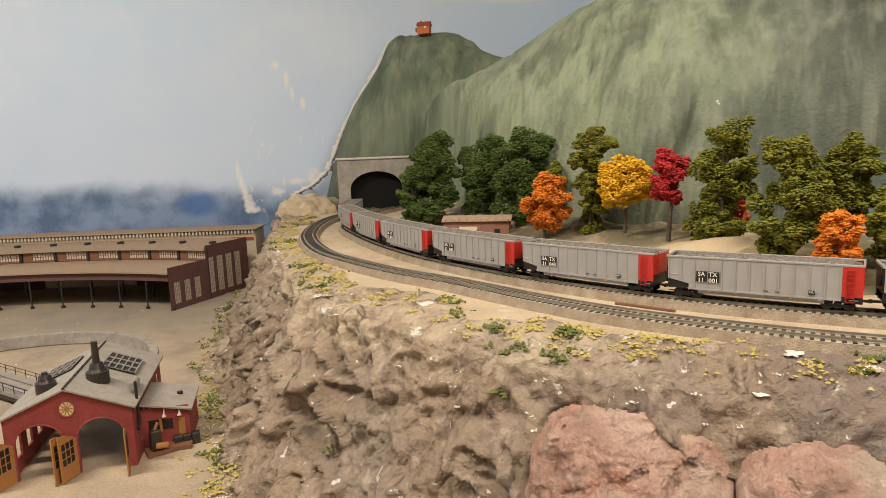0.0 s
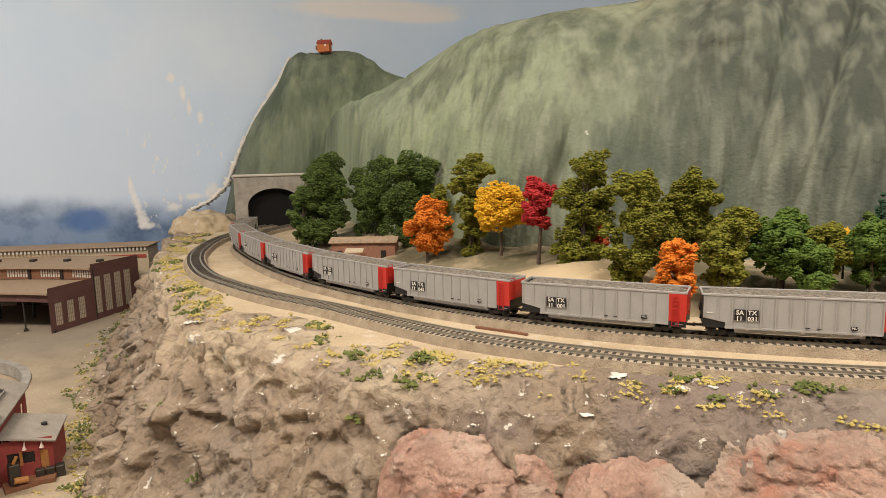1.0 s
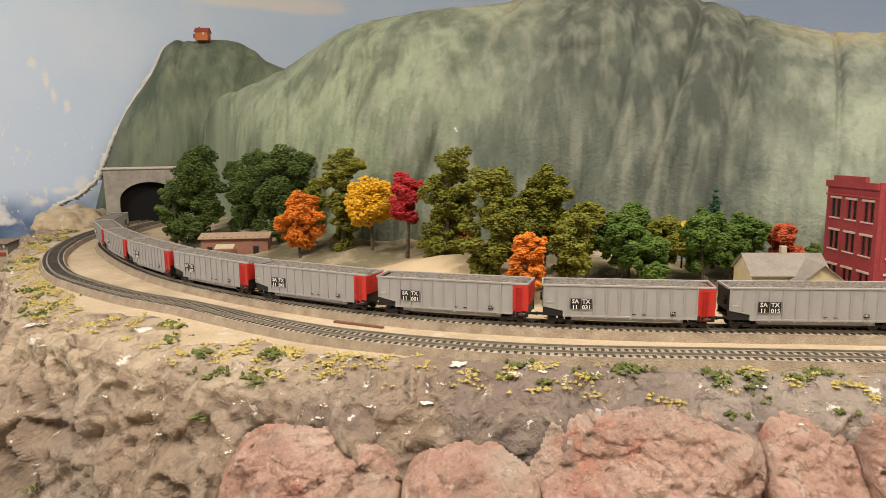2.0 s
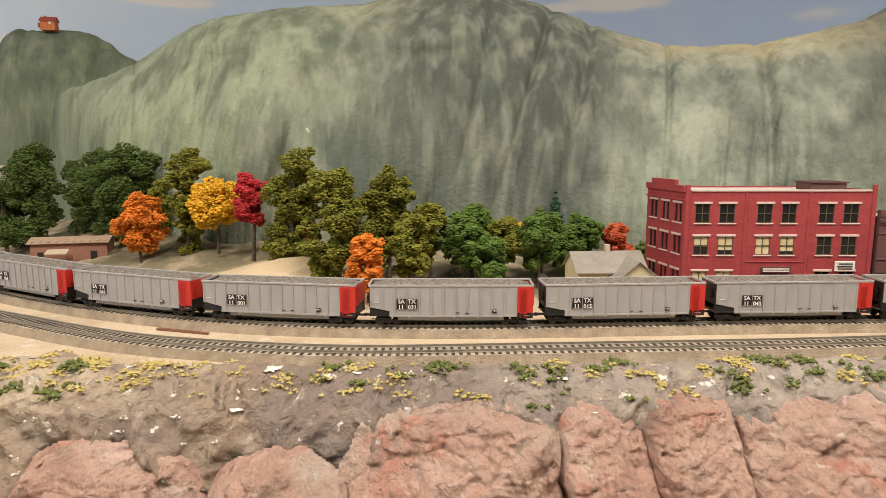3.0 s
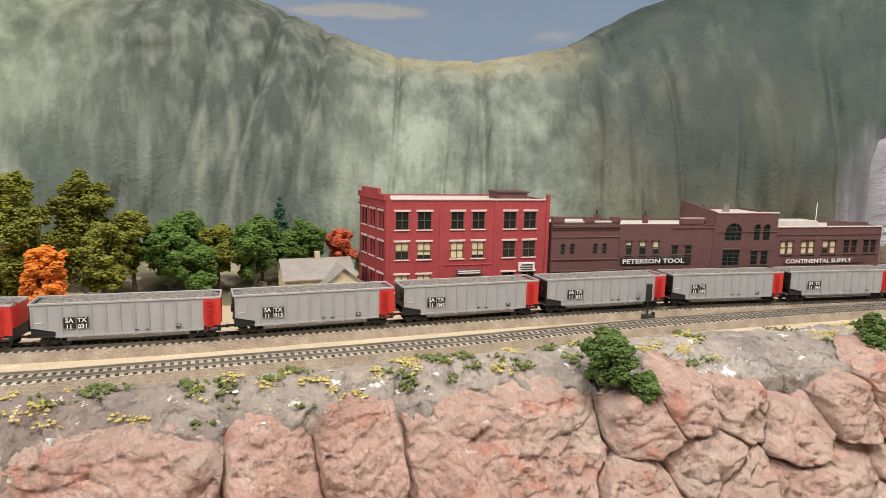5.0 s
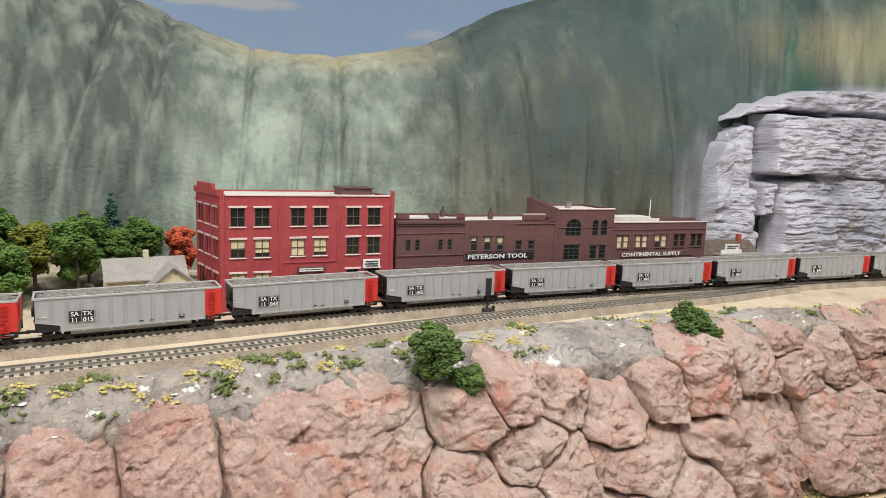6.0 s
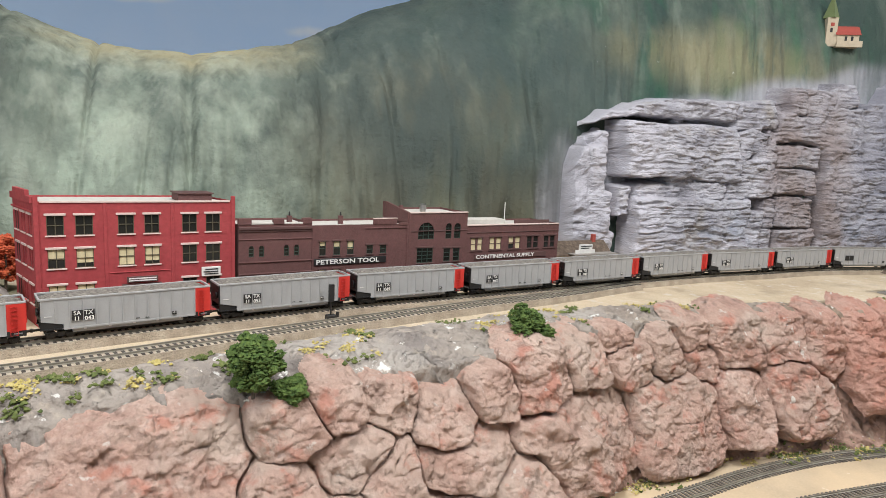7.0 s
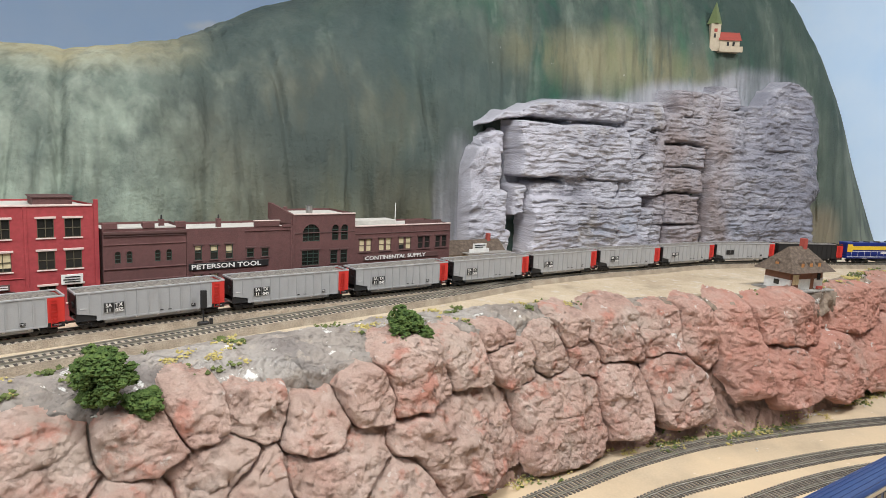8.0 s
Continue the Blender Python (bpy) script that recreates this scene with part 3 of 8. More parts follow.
deck = tagged(mesh_ob("ground", bm, SAND), "sandy painted layout deck", "ground", kind="structure")


def fbm(p, octaves=4, rough=0.5):
    return noise.fractal(p, 1.0 - 0.35 * rough, 2.1, octaves)


# the cliff below the shelf: a fine sheet of sections along the edge, carved by noise
def foot_pull(x):
    """How much steeper the face stands above the lower tracks."""
    return 0.035 * min(1.0, max(0.0, (x - 0.85) / 0.25))


cliff_rows = []
COLS = 112
for half in range(2 * len(edge_line) - 1):
    i = half // 2
    p, n = edge_line[i].lerp(edge_line[(half + 1) // 2], 0.5), edge_n[i].lerp(edge_n[(half + 1) // 2], 0.5)
    left = min(1, max(0, (0.15 - p.x) / 0.25))
    reach, spread = SHELF[i]
    row = []
    for j in range(COLS):
        v = j / (COLS - 1)
        if v < 0.3:
            d = -reach + reach * (v / 0.3)
            k = v / 0.3
            z = DECK + 0.0075 + 0.002 * spread * math.sin(math.pi * k) + (p.z - DECK - 0.0075) * k * k - (0.004 if j == 0 else 0)
        else:
            w = (v - 0.3) / 0.7
            d = (0.115 - foot_pull(p.x)) * w ** 1.25 + 0.05 * max(0, w - 0.8) * (1 - foot_pull(p.x) / 0.035)
            z = p.z - (p.z - YARD + 0.01) * w
        q = Vector((p.x, p.y, 0)) + n * d
        q.z = z
        up = max(0.0, min(1.0, (v - 0.02) / 0.3))
        warp = q + Vector((noise.noise(q * 16), noise.noise(q * 16 + Vector((7, 3, 1))), noise.noise(q * 16 + Vector((1, 9, 4))))) * 0.022
        plate = noise.voronoi(Vector((warp.x * 15, warp.y * 15, warp.z * 11)))[0]
        chips = noise.voronoi(Vector((warp.x * 42, warp.y * 42, warp.z * 30)))[0]
        a = fbm(q * 7.0, 3) * 0.015 + min(0.30, plate[1] - plate[0]) * 0.024 - 0.006
        stroke = noise.noise(Vector((warp.x * 15 + warp.z * 9, warp.y * 15 - warp.z * 6, warp.z * 12 + warp.x * 8)))
        b = 0.0140 * math.exp(-(stroke / 0.07) ** 2) - 0.0070 * math.exp(-((stroke + 0.30) / 0.05) ** 2) + (0.30 - abs(noise.noise(warp * 13.0 + Vector((3, 1, 7))))) * 0.014
        fold = noise.noise(Vector((warp.x * 34 - warp.z * 20, warp.y * 34, warp.z * 24)))
        c = fbm(q * 36.0, 4) * 0.0060 + min(0.28, chips[1] - chips[0]) * 0.009 - 0.003 + fbm(q * 110.0, 3) * 0.0024 + 0.0038 * math.exp(-(fold / 0.10) ** 2) - 0.0025 * math.exp(-((fold - 0.32) / 0.06) ** 2)
        gully = -abs(noise.noise(Vector((warp.x * 17, warp.y * 17, warp.z * 4.5)))) * 0.030 * left
        calm = 1.0 - 0.6 * min(1, max(0, (p.x - 0.2) / 0.2)) * min(1, max(0, (v - 0.36) / 0.1))
        amount = (a + b + gully) * up * (0.6 + 0.4 * min(1, max(0, (v - 0.2) * 3))) + c * (0.35 + 0.65 * up)
        amount = amount * calm - 0.026 * (1 - calm)
        slope = min(1.0, max(0.0, (v - 0.24) / 0.2))
        q += n * (amount * slope)
        q.z += amount * (1 - slope) * 0.8
        row.append(q)
    cliff_rows.append(row)
cliff = tagged(grid_mesh("cliff", cliff_rows, ROCK), "taupe and pink carved plaster rock face below the tracks", "rock face", kind="structure")
cliff_rows = cliff_rows[::2]

# pink boulders set into the cliff: place along the edge, height, half width, half height
BOULDERS_LEFT = [(3.342, 1.095, 0.064, 0.050), (3.215, 1.091, 0.054, 0.049), (3.080, 1.116, 0.078, 0.058), (2.968, 1.116, 0.037, 0.052), (2.890, 1.123, 0.040, 0.056), (2.765, 1.121, 0.097, 0.058),
                 (3.14, 1.045, 0.07, 0.035), (3.0, 1.04, 0.08, 0.035), (2.88, 1.04, 0.06, 0.040), (2.74, 1.04, 0.08, 0.040), (2.65, 1.085, 0.045, 0.045)]
BOULDERS_MID = [(2.638, 1.150, 0.034, 0.028), (2.590, 1.163, 0.027, 0.024), (2.580, 1.112, 0.052, 0.030), (2.532, 1.151, 0.034, 0.029), (2.473, 1.128, 0.041, 0.030), (2.415, 1.149, 0.031, 0.027),
                (2.343, 1.157, 0.051, 0.041), (2.268, 1.157, 0.037, 0.037), (2.200, 1.177, 0.030, 0.015), (2.177, 1.141, 0.042, 0.029), (2.108, 1.149, 0.036, 0.033), (2.062, 1.175, 0.032, 0.027), (2.038, 1.132, 0.028, 0.022)]
BOULDERS_RIGHT = [(1.978, 1.159, 0.050, 0.043), (2.295, 1.078, 0.100, 0.054), (2.105, 1.064, 0.085, 0.056), (2.460, 1.092, 0.055, 0.038), (2.550, 1.095, 0.042, 0.032), (2.40, 1.052, 0.05, 0.036), (2.60, 1.055, 0.06, 0.042), (2.49, 1.045, 0.05, 0.036),
                  (1.893, 1.159, 0.045, 0.035), (1.823, 1.149, 0.036, 0.051), (1.745, 1.127, 0.039, 0.071), (1.612, 1.157, 0.100, 0.041), (1.660, 1.084, 0.051, 0.047), (1.508, 1.073, 0.070, 0.047), (1.873, 1.079, 0.056, 0.050), (1.985, 1.075, 0.043, 0.052)]
BOULDERS_END = [(1.36, 1.065, 0.07, 0.05), (1.38, 1.155, 0.11, 0.037), (1.22, 1.07, 0.06, 0.06), (1.14, 1.14, 0.10, 0.05), (1.05, 1.09, 0.07, 0.06)]
BOULDERS = BOULDERS_LEFT + BOULDERS_MID + BOULDERS_RIGHT + BOULDERS_END
boulder_rng = random.Random(5)


def bend(s, z):
    """The wandering of the joints between the blocks."""
    w = Vector((s * 24, z * 24, 3.0))
    return s + 0.009 * noise.noise(w) + 0.003 * noise.noise(w * 3.1), z + 0.008 * noise.noise(w + Vector((9, 4, 2))) + 0.003 * noise.noise(w * 3.1 + Vector((5, 5, 5)))


def block_reach(spec, s, z):
    return (abs((s - spec[0]) / spec[2]) ** 3 + abs((z - spec[1]) / spec[3]) ** 3) ** (1 / 3)


def boulder(spec):
    """One block of cast rock, close against its neighbours, with chiselled faces."""
    s0, z0, hw, hh = spec
    beside = [b for b in BOULDERS if b is not spec and abs(b[0] - s0) < 1.6 * (hw + b[2]) and abs(b[1] - z0) < 1.6 * (hh + b[3])]
    seed = Vector((boulder_rng.uniform(0, 90), boulder_rng.uniform(0, 90), boulder_rng.uniform(0, 90)))
    deep = 0.010 + 0.30 * min(hw, hh, 0.055) + boulder_rng.uniform(-0.003, 0.005)
    facets = [(boulder_rng.uniform(-0.32, 0.32), boulder_rng.uniform(-0.40, 0.35), boulder_rng.uniform(0.0, 0.009)) for _ in range(4)]
    na, nb = max(26, int(2.9 * hw / 0.0015)), max(24, int(2.9 * hh / 0.0015))
    grid, owns = [], []
    for j in range(nb + 1):
        for i in range(na + 1):
            s, z = s0 + (2 * i / na - 1) * hw * 1.4, z0 + (2 * j / nb - 1) * hh * 1.4
            u = s / 0.005
            k = min(max(int(u), 0), len(edge_line) - 2)
            p, n = edge_line[k].lerp(edge_line[k + 1], u - k), edge_n[k].lerp(edge_n[k + 1], u - k)
            bs, bz = bend(s, z)
            r1 = block_reach(spec, bs, bz)
            r2 = min([block_reach(b, bs, bz) for b in beside] or [9.0])
            e = max(0.0, min(1.0, (r2 - r1) / 0.16, (1.16 - r1) / 0.24))
            q = Vector((s - s0, 0.0, z - z0))
            face = min(deep, *[deep + lift * 0.5 + a * q.x + b * q.z for a, b, lift in facets])
            floor_at = 0.003 - 0.020 * max(0.0, min(1.0, 0.45 + 1.3 * noise.noise(Vector((s * 15, z * 15, 6.0)))))
            out = floor_at + (max(face, floor_at) - floor_at) * (1 - (1 - e) ** 2.4) ** 0.8
            w = Vector((s * 1.0, out, z)) + seed
            plate = noise.voronoi(w * 24)[0]
            gap = plate[1] - plate[0]
            lines = noise.noise(Vector((s * 30 + z * 14, 2.0, z * 60)) + seed)
            chip = noise.voronoi(Vector((w.x * 58, w.y * 58, w.z * 84)))[0]
            rough = fbm(w * 13, 3) * 0.0050 + noise.cell(w * 24 + Vector((0.4, 0.4, 0.4)) * noise.noise(w * 60)) * 0.0022 + min(gap, 0.10) * 0.012 + noise.cell(w * 52) * 0.0012 + (chip[1] - chip[0]) * 0.0018 + fbm(w * 60, 5) * 0.0042 - 0.0022 * math.exp(-(lines / 0.07) ** 2)
            out += rough * (0.35 + 0.65 * e)
            drop = (p.z - z) / (p.z - YARD)
            back = (0.115 - foot_pull(p.x)) * max(0.0, drop) ** 1.25 if drop > 0 else drop * 0.30
            grid.append(Vector((p.x, p.y, z)) + n * (back + out) + Vector((0, 0, 0.25 * rough)))
            owns.append(r1 <= r2 and r1 < 1.16)
    faces = []
    for j in range(nb):
        for i in range(na):
            c = (j * (na + 1) + i, j * (na + 1) + i + 1, (j + 1) * (na + 1) + i + 1, (j + 1) * (na + 1) + i)
            if any(owns[v] for v in c):
                faces.append(c)
    used = sorted({v for f in faces for v in f})
    place = {v: i for i, v in enumerate(used)}
    me = bpy.data.meshes.new("boulder")
    me.from_pydata([tuple(grid[v]) for v in used], [], [tuple(place[v] for v in f) for f in faces])
    me.materials.append(PINK)
    me.polygons.foreach_set("use_smooth", [True] * len(me.polygons))
    ob = new("boulder", me)
    ob.parent = cliff
    return ob


for spec in BOULDERS:
    boulder(spec)

# the lower yard level, with the round pit of the turntable cut out
TT = Vector((-0.75, 1.095, YARD))
TT_R = 0.255
bm = bmesh.new()
ring = [bm.verts.new((TT.x + TT_R * math.cos(a), TT.y + TT_R * math.sin(a), YARD)) for a in [i * math.tau / 96 for i in range(96)]]
outer = [bm.verts.new((x, y, YARD)) for x, y in ((3.2, 1.095), (3.2, 2.3), (-0.75, 2.3), (-2.7, 2.3), (-2.7, 1.095), (-2.7, -1.9), (-0.75, -1.9), (3.2, -1.9))]
oct_i = [0, 12, 24, 36, 48, 60, 72, 84]
for a in range(8):
    b = (a + 1) % 8
    arc = [ring[k % 96] for k in range(oct_i[a], oct_i[a] + 13)]
    bm.faces.new([outer[a], outer[b]] + arc[::-1])
inner = [bm.verts.new((v.co.x, v.co.y, YARD - 0.022)) for v in ring]
for k in range(96):
    bm.faces.new((ring[k], ring[(k + 1) % 96], inner[(k + 1) % 96], inner[k]))
bm.faces.new(inner)
tagged(mesh_ob("yard_floor", bm, FLOOR), "tan painted lower yard level with a turntable pit", "ground", kind="structure")

# ---- hills: foot and ridge stations ----
HILLS_A = [(0.035, 1.74, 0.05, 1.86, 1.40), (0.065, 1.58, 0.06, 1.72, 1.455), (0.10, 1.36, 0.09, 1.52, 1.497), (0.15, 1.17, 0.147, 1.42, 1.519),
           (0.22, 1.03, 0.23, 1.40, 1.556), (0.30, 0.95, 0.323, 1.22, 1.605), (0.38, 0.88, 0.407, 1.15, 1.626), (0.526, 0.813, 0.6, 1.09, 1.650),
           (0.646, 0.767, 0.75, 1.0, 1.690), (0.763, 0.693, 0.92, 0.92, 1.642), (0.842, 0.639, 1.005, 0.855, 1.599), (0.93, 0.563, 1.10, 0.78, 1.569)]
HILLS_B = [(1.02, 0.48, 1.2, 0.68, 1.563), (1.14, 0.40, 1.32, 0.58, 1.597), (1.25, 0.335, 1.43, 0.56, 1.644), (1.37, 0.24, 1.56, 0.5, 1.710),
           (1.48, 0.15, 1.7, 0.4, 1.78), (1.60, 0.04, 1.85, 0.22, 1.90), (1.73, -0.08, 2.02, 0.05, 1.97), (1.87, -0.21, 2.18, -0.12, 1.98),
           (2.02, -0.35, 2.32, -0.32, 1.97), (2.18, -0.51, 2.42, -0.53, 1.92), (2.28, -0.61, 2.45, -0.632, 1.80), (2.37, -0.69, 2.485, -0.722, 1.63), (2.43, -0.75, 2.52, -0.79, 1.42), (2.48, -0.81, 2.535, -0.85, 1.2)]
HILLS = HILLS_A + HILLS_B


def hill_sheet(name, stations, steps, label, fold):
    fs = [Vector((a, b, 0)) for a, b, *_ in stations]
    rs = [Vector(r) for _, _, *r in stations]

    def between(p, i, t):
        a, b, c, d = p[max(i - 1, 0)], p[i], p[i + 1], p[min(i + 2, len(p) - 1)]
        return 0.5 * (2 * b + (c - a) * t + (2 * a - 5 * b + 4 * c - d) * t * t + (3 * b - a - 3 * c + d) * t ** 3)

    rows = []
    dist = 0.0
    last = None
    for i in range(len(stations) - 1):
        for k in range(44):
            F, R = between(fs, i, k / 44), between(rs, i, k / 44)
            dist += (F - last).length if last else 0.0
            last = F
            back = Vector((R.x - F.x, R.y - F.y, 0))
            back = back.normalized() if back.length > 1e-6 else Vector((0, 1, 0))
            row = []
            for s in range(steps + 1):
                a = s / steps * math.pi / 2
                q = F.lerp(Vector((R.x, R.y, 0)), 1 - math.cos(a))
                q.z = DECK - 0.01 + (R.z - DECK + 0.01) * math.sin(a)
                up = q.z - DECK
                lean = dist - 0.30 * up * max(0.0, min(1.0, (1.1 - F.x) / 0.5))
                billow = noise.noise(Vector((lean * 6.5, up * 1.6, 3.0))) * 0.018 + noise.noise(Vector((lean * 15, up * 2.0, 9.0))) * 0.009 + noise.noise(Vector((lean * 38, up * 2.6, 19.0))) * 0.0048 + noise.noise(Vector((lean * 85, up * 6.0, 29.0))) * 0.0016
                line = noise.noise(Vector((lean * 11, up * 0.9, 21.0)))
                crease = -0.0150 * math.exp(-(line / 0.075) ** 2) * max(0.0, min(1.0, 0.55 + 1.6 * noise.noise(Vector((dist * 3.0, up * 5.0, 5.0)))))
                line = noise.noise(Vector((lean * 24, up * 1.4, 41.0)))
                crease -= 0.0075 * math.exp(-(line / 0.14) ** 2) * max(0.0, 0.3 + 1.6 * noise.noise(Vector((dist * 5.0, up * 6.0, 15.0))))
                ledge = fbm(q * 5.0, 3) * 0.012 + fbm(q * 30.0, 3) * 0.0012
                for lx, lz, wide in ((0.40, 1.552, 0.06), (0.655, 1.548, 0.075)):
                    sag = lz - 0.012 * math.cos((F.x - lx + 0.06) * 30)
                    ledge += 0.020 * math.exp(-((F.x - lx + 0.06) / wide) ** 2) * (1 / (1 + math.exp(-(q.z - sag) / 0.0035)) - 0.5) * math.exp(-((q.z - sag) / 0.05) ** 2)
                out = (billow + crease + ledge) * fold * min(1.0, s / 5)
                q -= back * (out * math.cos(a * 0.8))
                q.z += out * math.sin(a) * 0.3
                row.append(q)
            top = row[-1]
            row.append(top + back * 0.06 + Vector((0, 0, -0.004)))
            row.append(top + back * 0.14 + Vector((0, 0, -0.05)))
            row.append(top + back * 0.2 + Vector((0, 0, -0.35)))
            rows.append(row)
    ob = grid_mesh(name, rows, HILL)
    # the tunnel's bore runs through the hill
    bm = bmesh.new()
    bm.from_mesh(ob.data)
    bore = []
    for f in bm.faces:
        c = f.calc_center_median()
        if -0.165 < c.x < 0.22 and 1.725 < c.y < 2.03 and c.z < 1.318:
            bore.append(f)
    bmesh.ops.delete(bm, geom=bore, context="FACES")
    bm.to_mesh(ob.data)
    bm.free()
    return tagged(ob, label, "hill", kind="structure")


hill_sheet("hills", HILLS, 84, "green and grey painted plaster mountain side", 1.0)
SMALL_HILL = [(-0.235, 1.86, -0.238, 1.95, 1.24), (-0.205, 1.84, -0.205, 1.95, 1.35), (-0.168, 1.82, -0.166, 1.95, 1.452), (-0.125, 1.81, -0.118, 1.95, 1.53), (-0.075, 1.80, -0.066, 1.94, 1.602),
              (-0.03, 1.78, -0.022, 1.93, 1.676), (0.05, 1.76, 0.05, 1.92, 1.684), (0.15, 1.74, 0.15, 1.92, 1.686), (0.20, 1.73, 0.20, 1.92, 1.668), (0.25, 1.72, 0.25, 1.9, 1.625), (0.4, 1.7, 0.4, 1.88, 1.59)]
hill_sheet("tunnel_hill", SMALL_HILL, 50, "green painted plaster hill above the tunnel", 0.8)

# the raised ground between the far track and the hills
bank_rows = []
for k in range(90):
    u = k / 89 * 12.0
    i, t = min(int(u), 11), u - min(int(u), 11)
    F = Vector(HILLS[i][:2]).lerp(Vector(HILLS[i + 1][:2]), t)
    q0 = min(far_line, key=lambda p: (p.to_2d() - F).length).to_2d()
    d = F - q0
    L = d.length
    d = d / L
    height = 0.052 * max(0.0, min(1.0, (0.95 - F.x) / 0.5))
    row = []
    for j in range(30):
        v = j / 29
        reach = 0.034 + (L + 0.06 - 0.034) * v
        q = q0 + d * reach
        dune = 0.042 * math.exp(-((q.x - 0.335) ** 2 + (q.y - 0.675) ** 2) / 0.008)
        rise = v * v * (3 - 2 * v)
        w = Vector((q.x, q.y, 0))
        row.append((q.x, q.y, DECK - 0.002 + height * rise + dune + fbm(w * 14, 4) * 0.006 * min(1, v * 4) + fbm(w * 90, 3) * 0.0012 * min(1, v * 6)))
    bank_rows.append(row)
BANK = mottled("bank_scatter", [(0.38, 0.31, 0.21), (0.48, 0.39, 0.27), (0.57, 0.48, 0.34)], 16, rough=0.95, bump=0.8, bump_scale=400, distance=0.002)
over(BANK, (0.13, 0.125, 0.07), times(BANK, noisy(BANK, 15, 0.36, 0.54), 0.8))
over(BANK, (0.64, 0.51, 0.33), times(BANK, blob(BANK, (0.33, 0.68, 1.22), (0.15, 0.12, 0.10), 0.3, 0.3, 25), 0.95))
tagged(grid_mesh("bank", bank_rows, BANK), "sandy bank with scattered grass below the trees", "ground", kind="structure")


# ---- the grey cast rock face on the hill ----
FACE_TOP = [(0.0, 0.15), (0.006, 0.196), (0.024, 0.230), (0.034, 0.250), (0.038, 0.282), (0.09, 0.306), (0.164, 0.325), (0.22, 0.340), (0.38, 0.344), (0.45, 0.352), (0.50, 0.358), (0.545, 0.388), (0.68, 0.387), (0.695, 0.41), (0.75, 0.405), (0.78, 0.366), (0.83, 0.37), (0.865, 0.405), (0.928, 0.438), (0.975, 0.43), (1.0, 0.40), (1.02, 0.33), (1.045, 0.20)]
# cast blocks: from, to, foot, top along and up the face, how far each stands out, and its tilt
FACE_BLOCKS = [(-0.02, 0.104, 0.0, 0.070, 0.036, 0.0), (-0.02, 0.093, 0.0, 0.150, 0.036, 0.0), (-0.02, 0.076, 0.0, 0.234, 0.036, 0.1), (0.046, 0.088, 0.214, 0.264, 0.008, 0.2), (0.030, 0.19, 0.290, 0.320, 0.026, 0.2),
               (0.106, 0.136, 0.098, 0.160, 0.022, 0.1), (0.110, 0.402, 0.174, 0.290, 0.046, 0.0), (0.142, 0.245, 0.132, 0.167, 0.018, 0.0), (0.155, 0.40, 0.298, 0.345, 0.030, 0.0), (0.225, 0.305, 0.130, 0.178, 0.028, -0.05), (0.30, 0.37, 0.134, 0.176, 0.036, 0.03),
               (0.138, 0.432, 0.0, 0.139, 0.048, 0.0), (0.428, 0.474, 0.0, 0.110, 0.042, 0.0), (0.400, 0.462, 0.222, 0.288, 0.034, 0.4), (0.447, 0.484, 0.198, 0.280, 0.042, -0.1)]
FACE_BLOCKS += [(0.370, 0.505, 0.136, 0.222, 0.034, 0.05), (0.398, 0.512, 0.284, 0.350, 0.030, 0.1), (0.474, 0.518, 0.072, 0.140, 0.026, 0.0), (0.470, 0.520, 0.0, 0.074, 0.024, 0.0), (0.482, 0.518, 0.150, 0.286, 0.028, -0.12),
                (0.515, 0.644, 0.208, 0.260, 0.034, 0.03), (0.515, 0.634, 0.147, 0.208, 0.036, 0.0), (0.520, 0.630, 0.074, 0.145, 0.032, -0.05), (0.528, 0.640, 0.0, 0.074, 0.034, 0.05), (0.513, 0.560, 0.262, 0.332, 0.028, 0.06)]
FACE_BLOCKS += [(0.554, 0.648, 0.266, 0.326, 0.032, -0.04), (0.548, 0.602, 0.326, 0.390, 0.034, 0.2), (0.598, 0.694, 0.322, 0.388, 0.026, 0.0), (0.640, 0.812, 0.256, 0.354, 0.030, 0.0), (0.690, 0.756, 0.350, 0.414, 0.028, 0.15),
                (0.652, 1.05, 0.0, 0.262, 0.042, 0.0), (0.660, 1.05, 0.148, 0.206, 0.047, 0.02), (0.656, 1.05, 0.055, 0.112, 0.046, -0.02), (0.832, 1.03, 0.256, 0.442, 0.050, 0.0), (0.790, 0.846, 0.256, 0.372, 0.034, 0.1)]


def face_top(d):
    for (a, ha), (b, hb) in zip(FACE_TOP, FACE_TOP[1:]):
        if d <= b:
            return ha + (hb - ha) * (d - a) / (b - a)
    return FACE_TOP[-1][1]


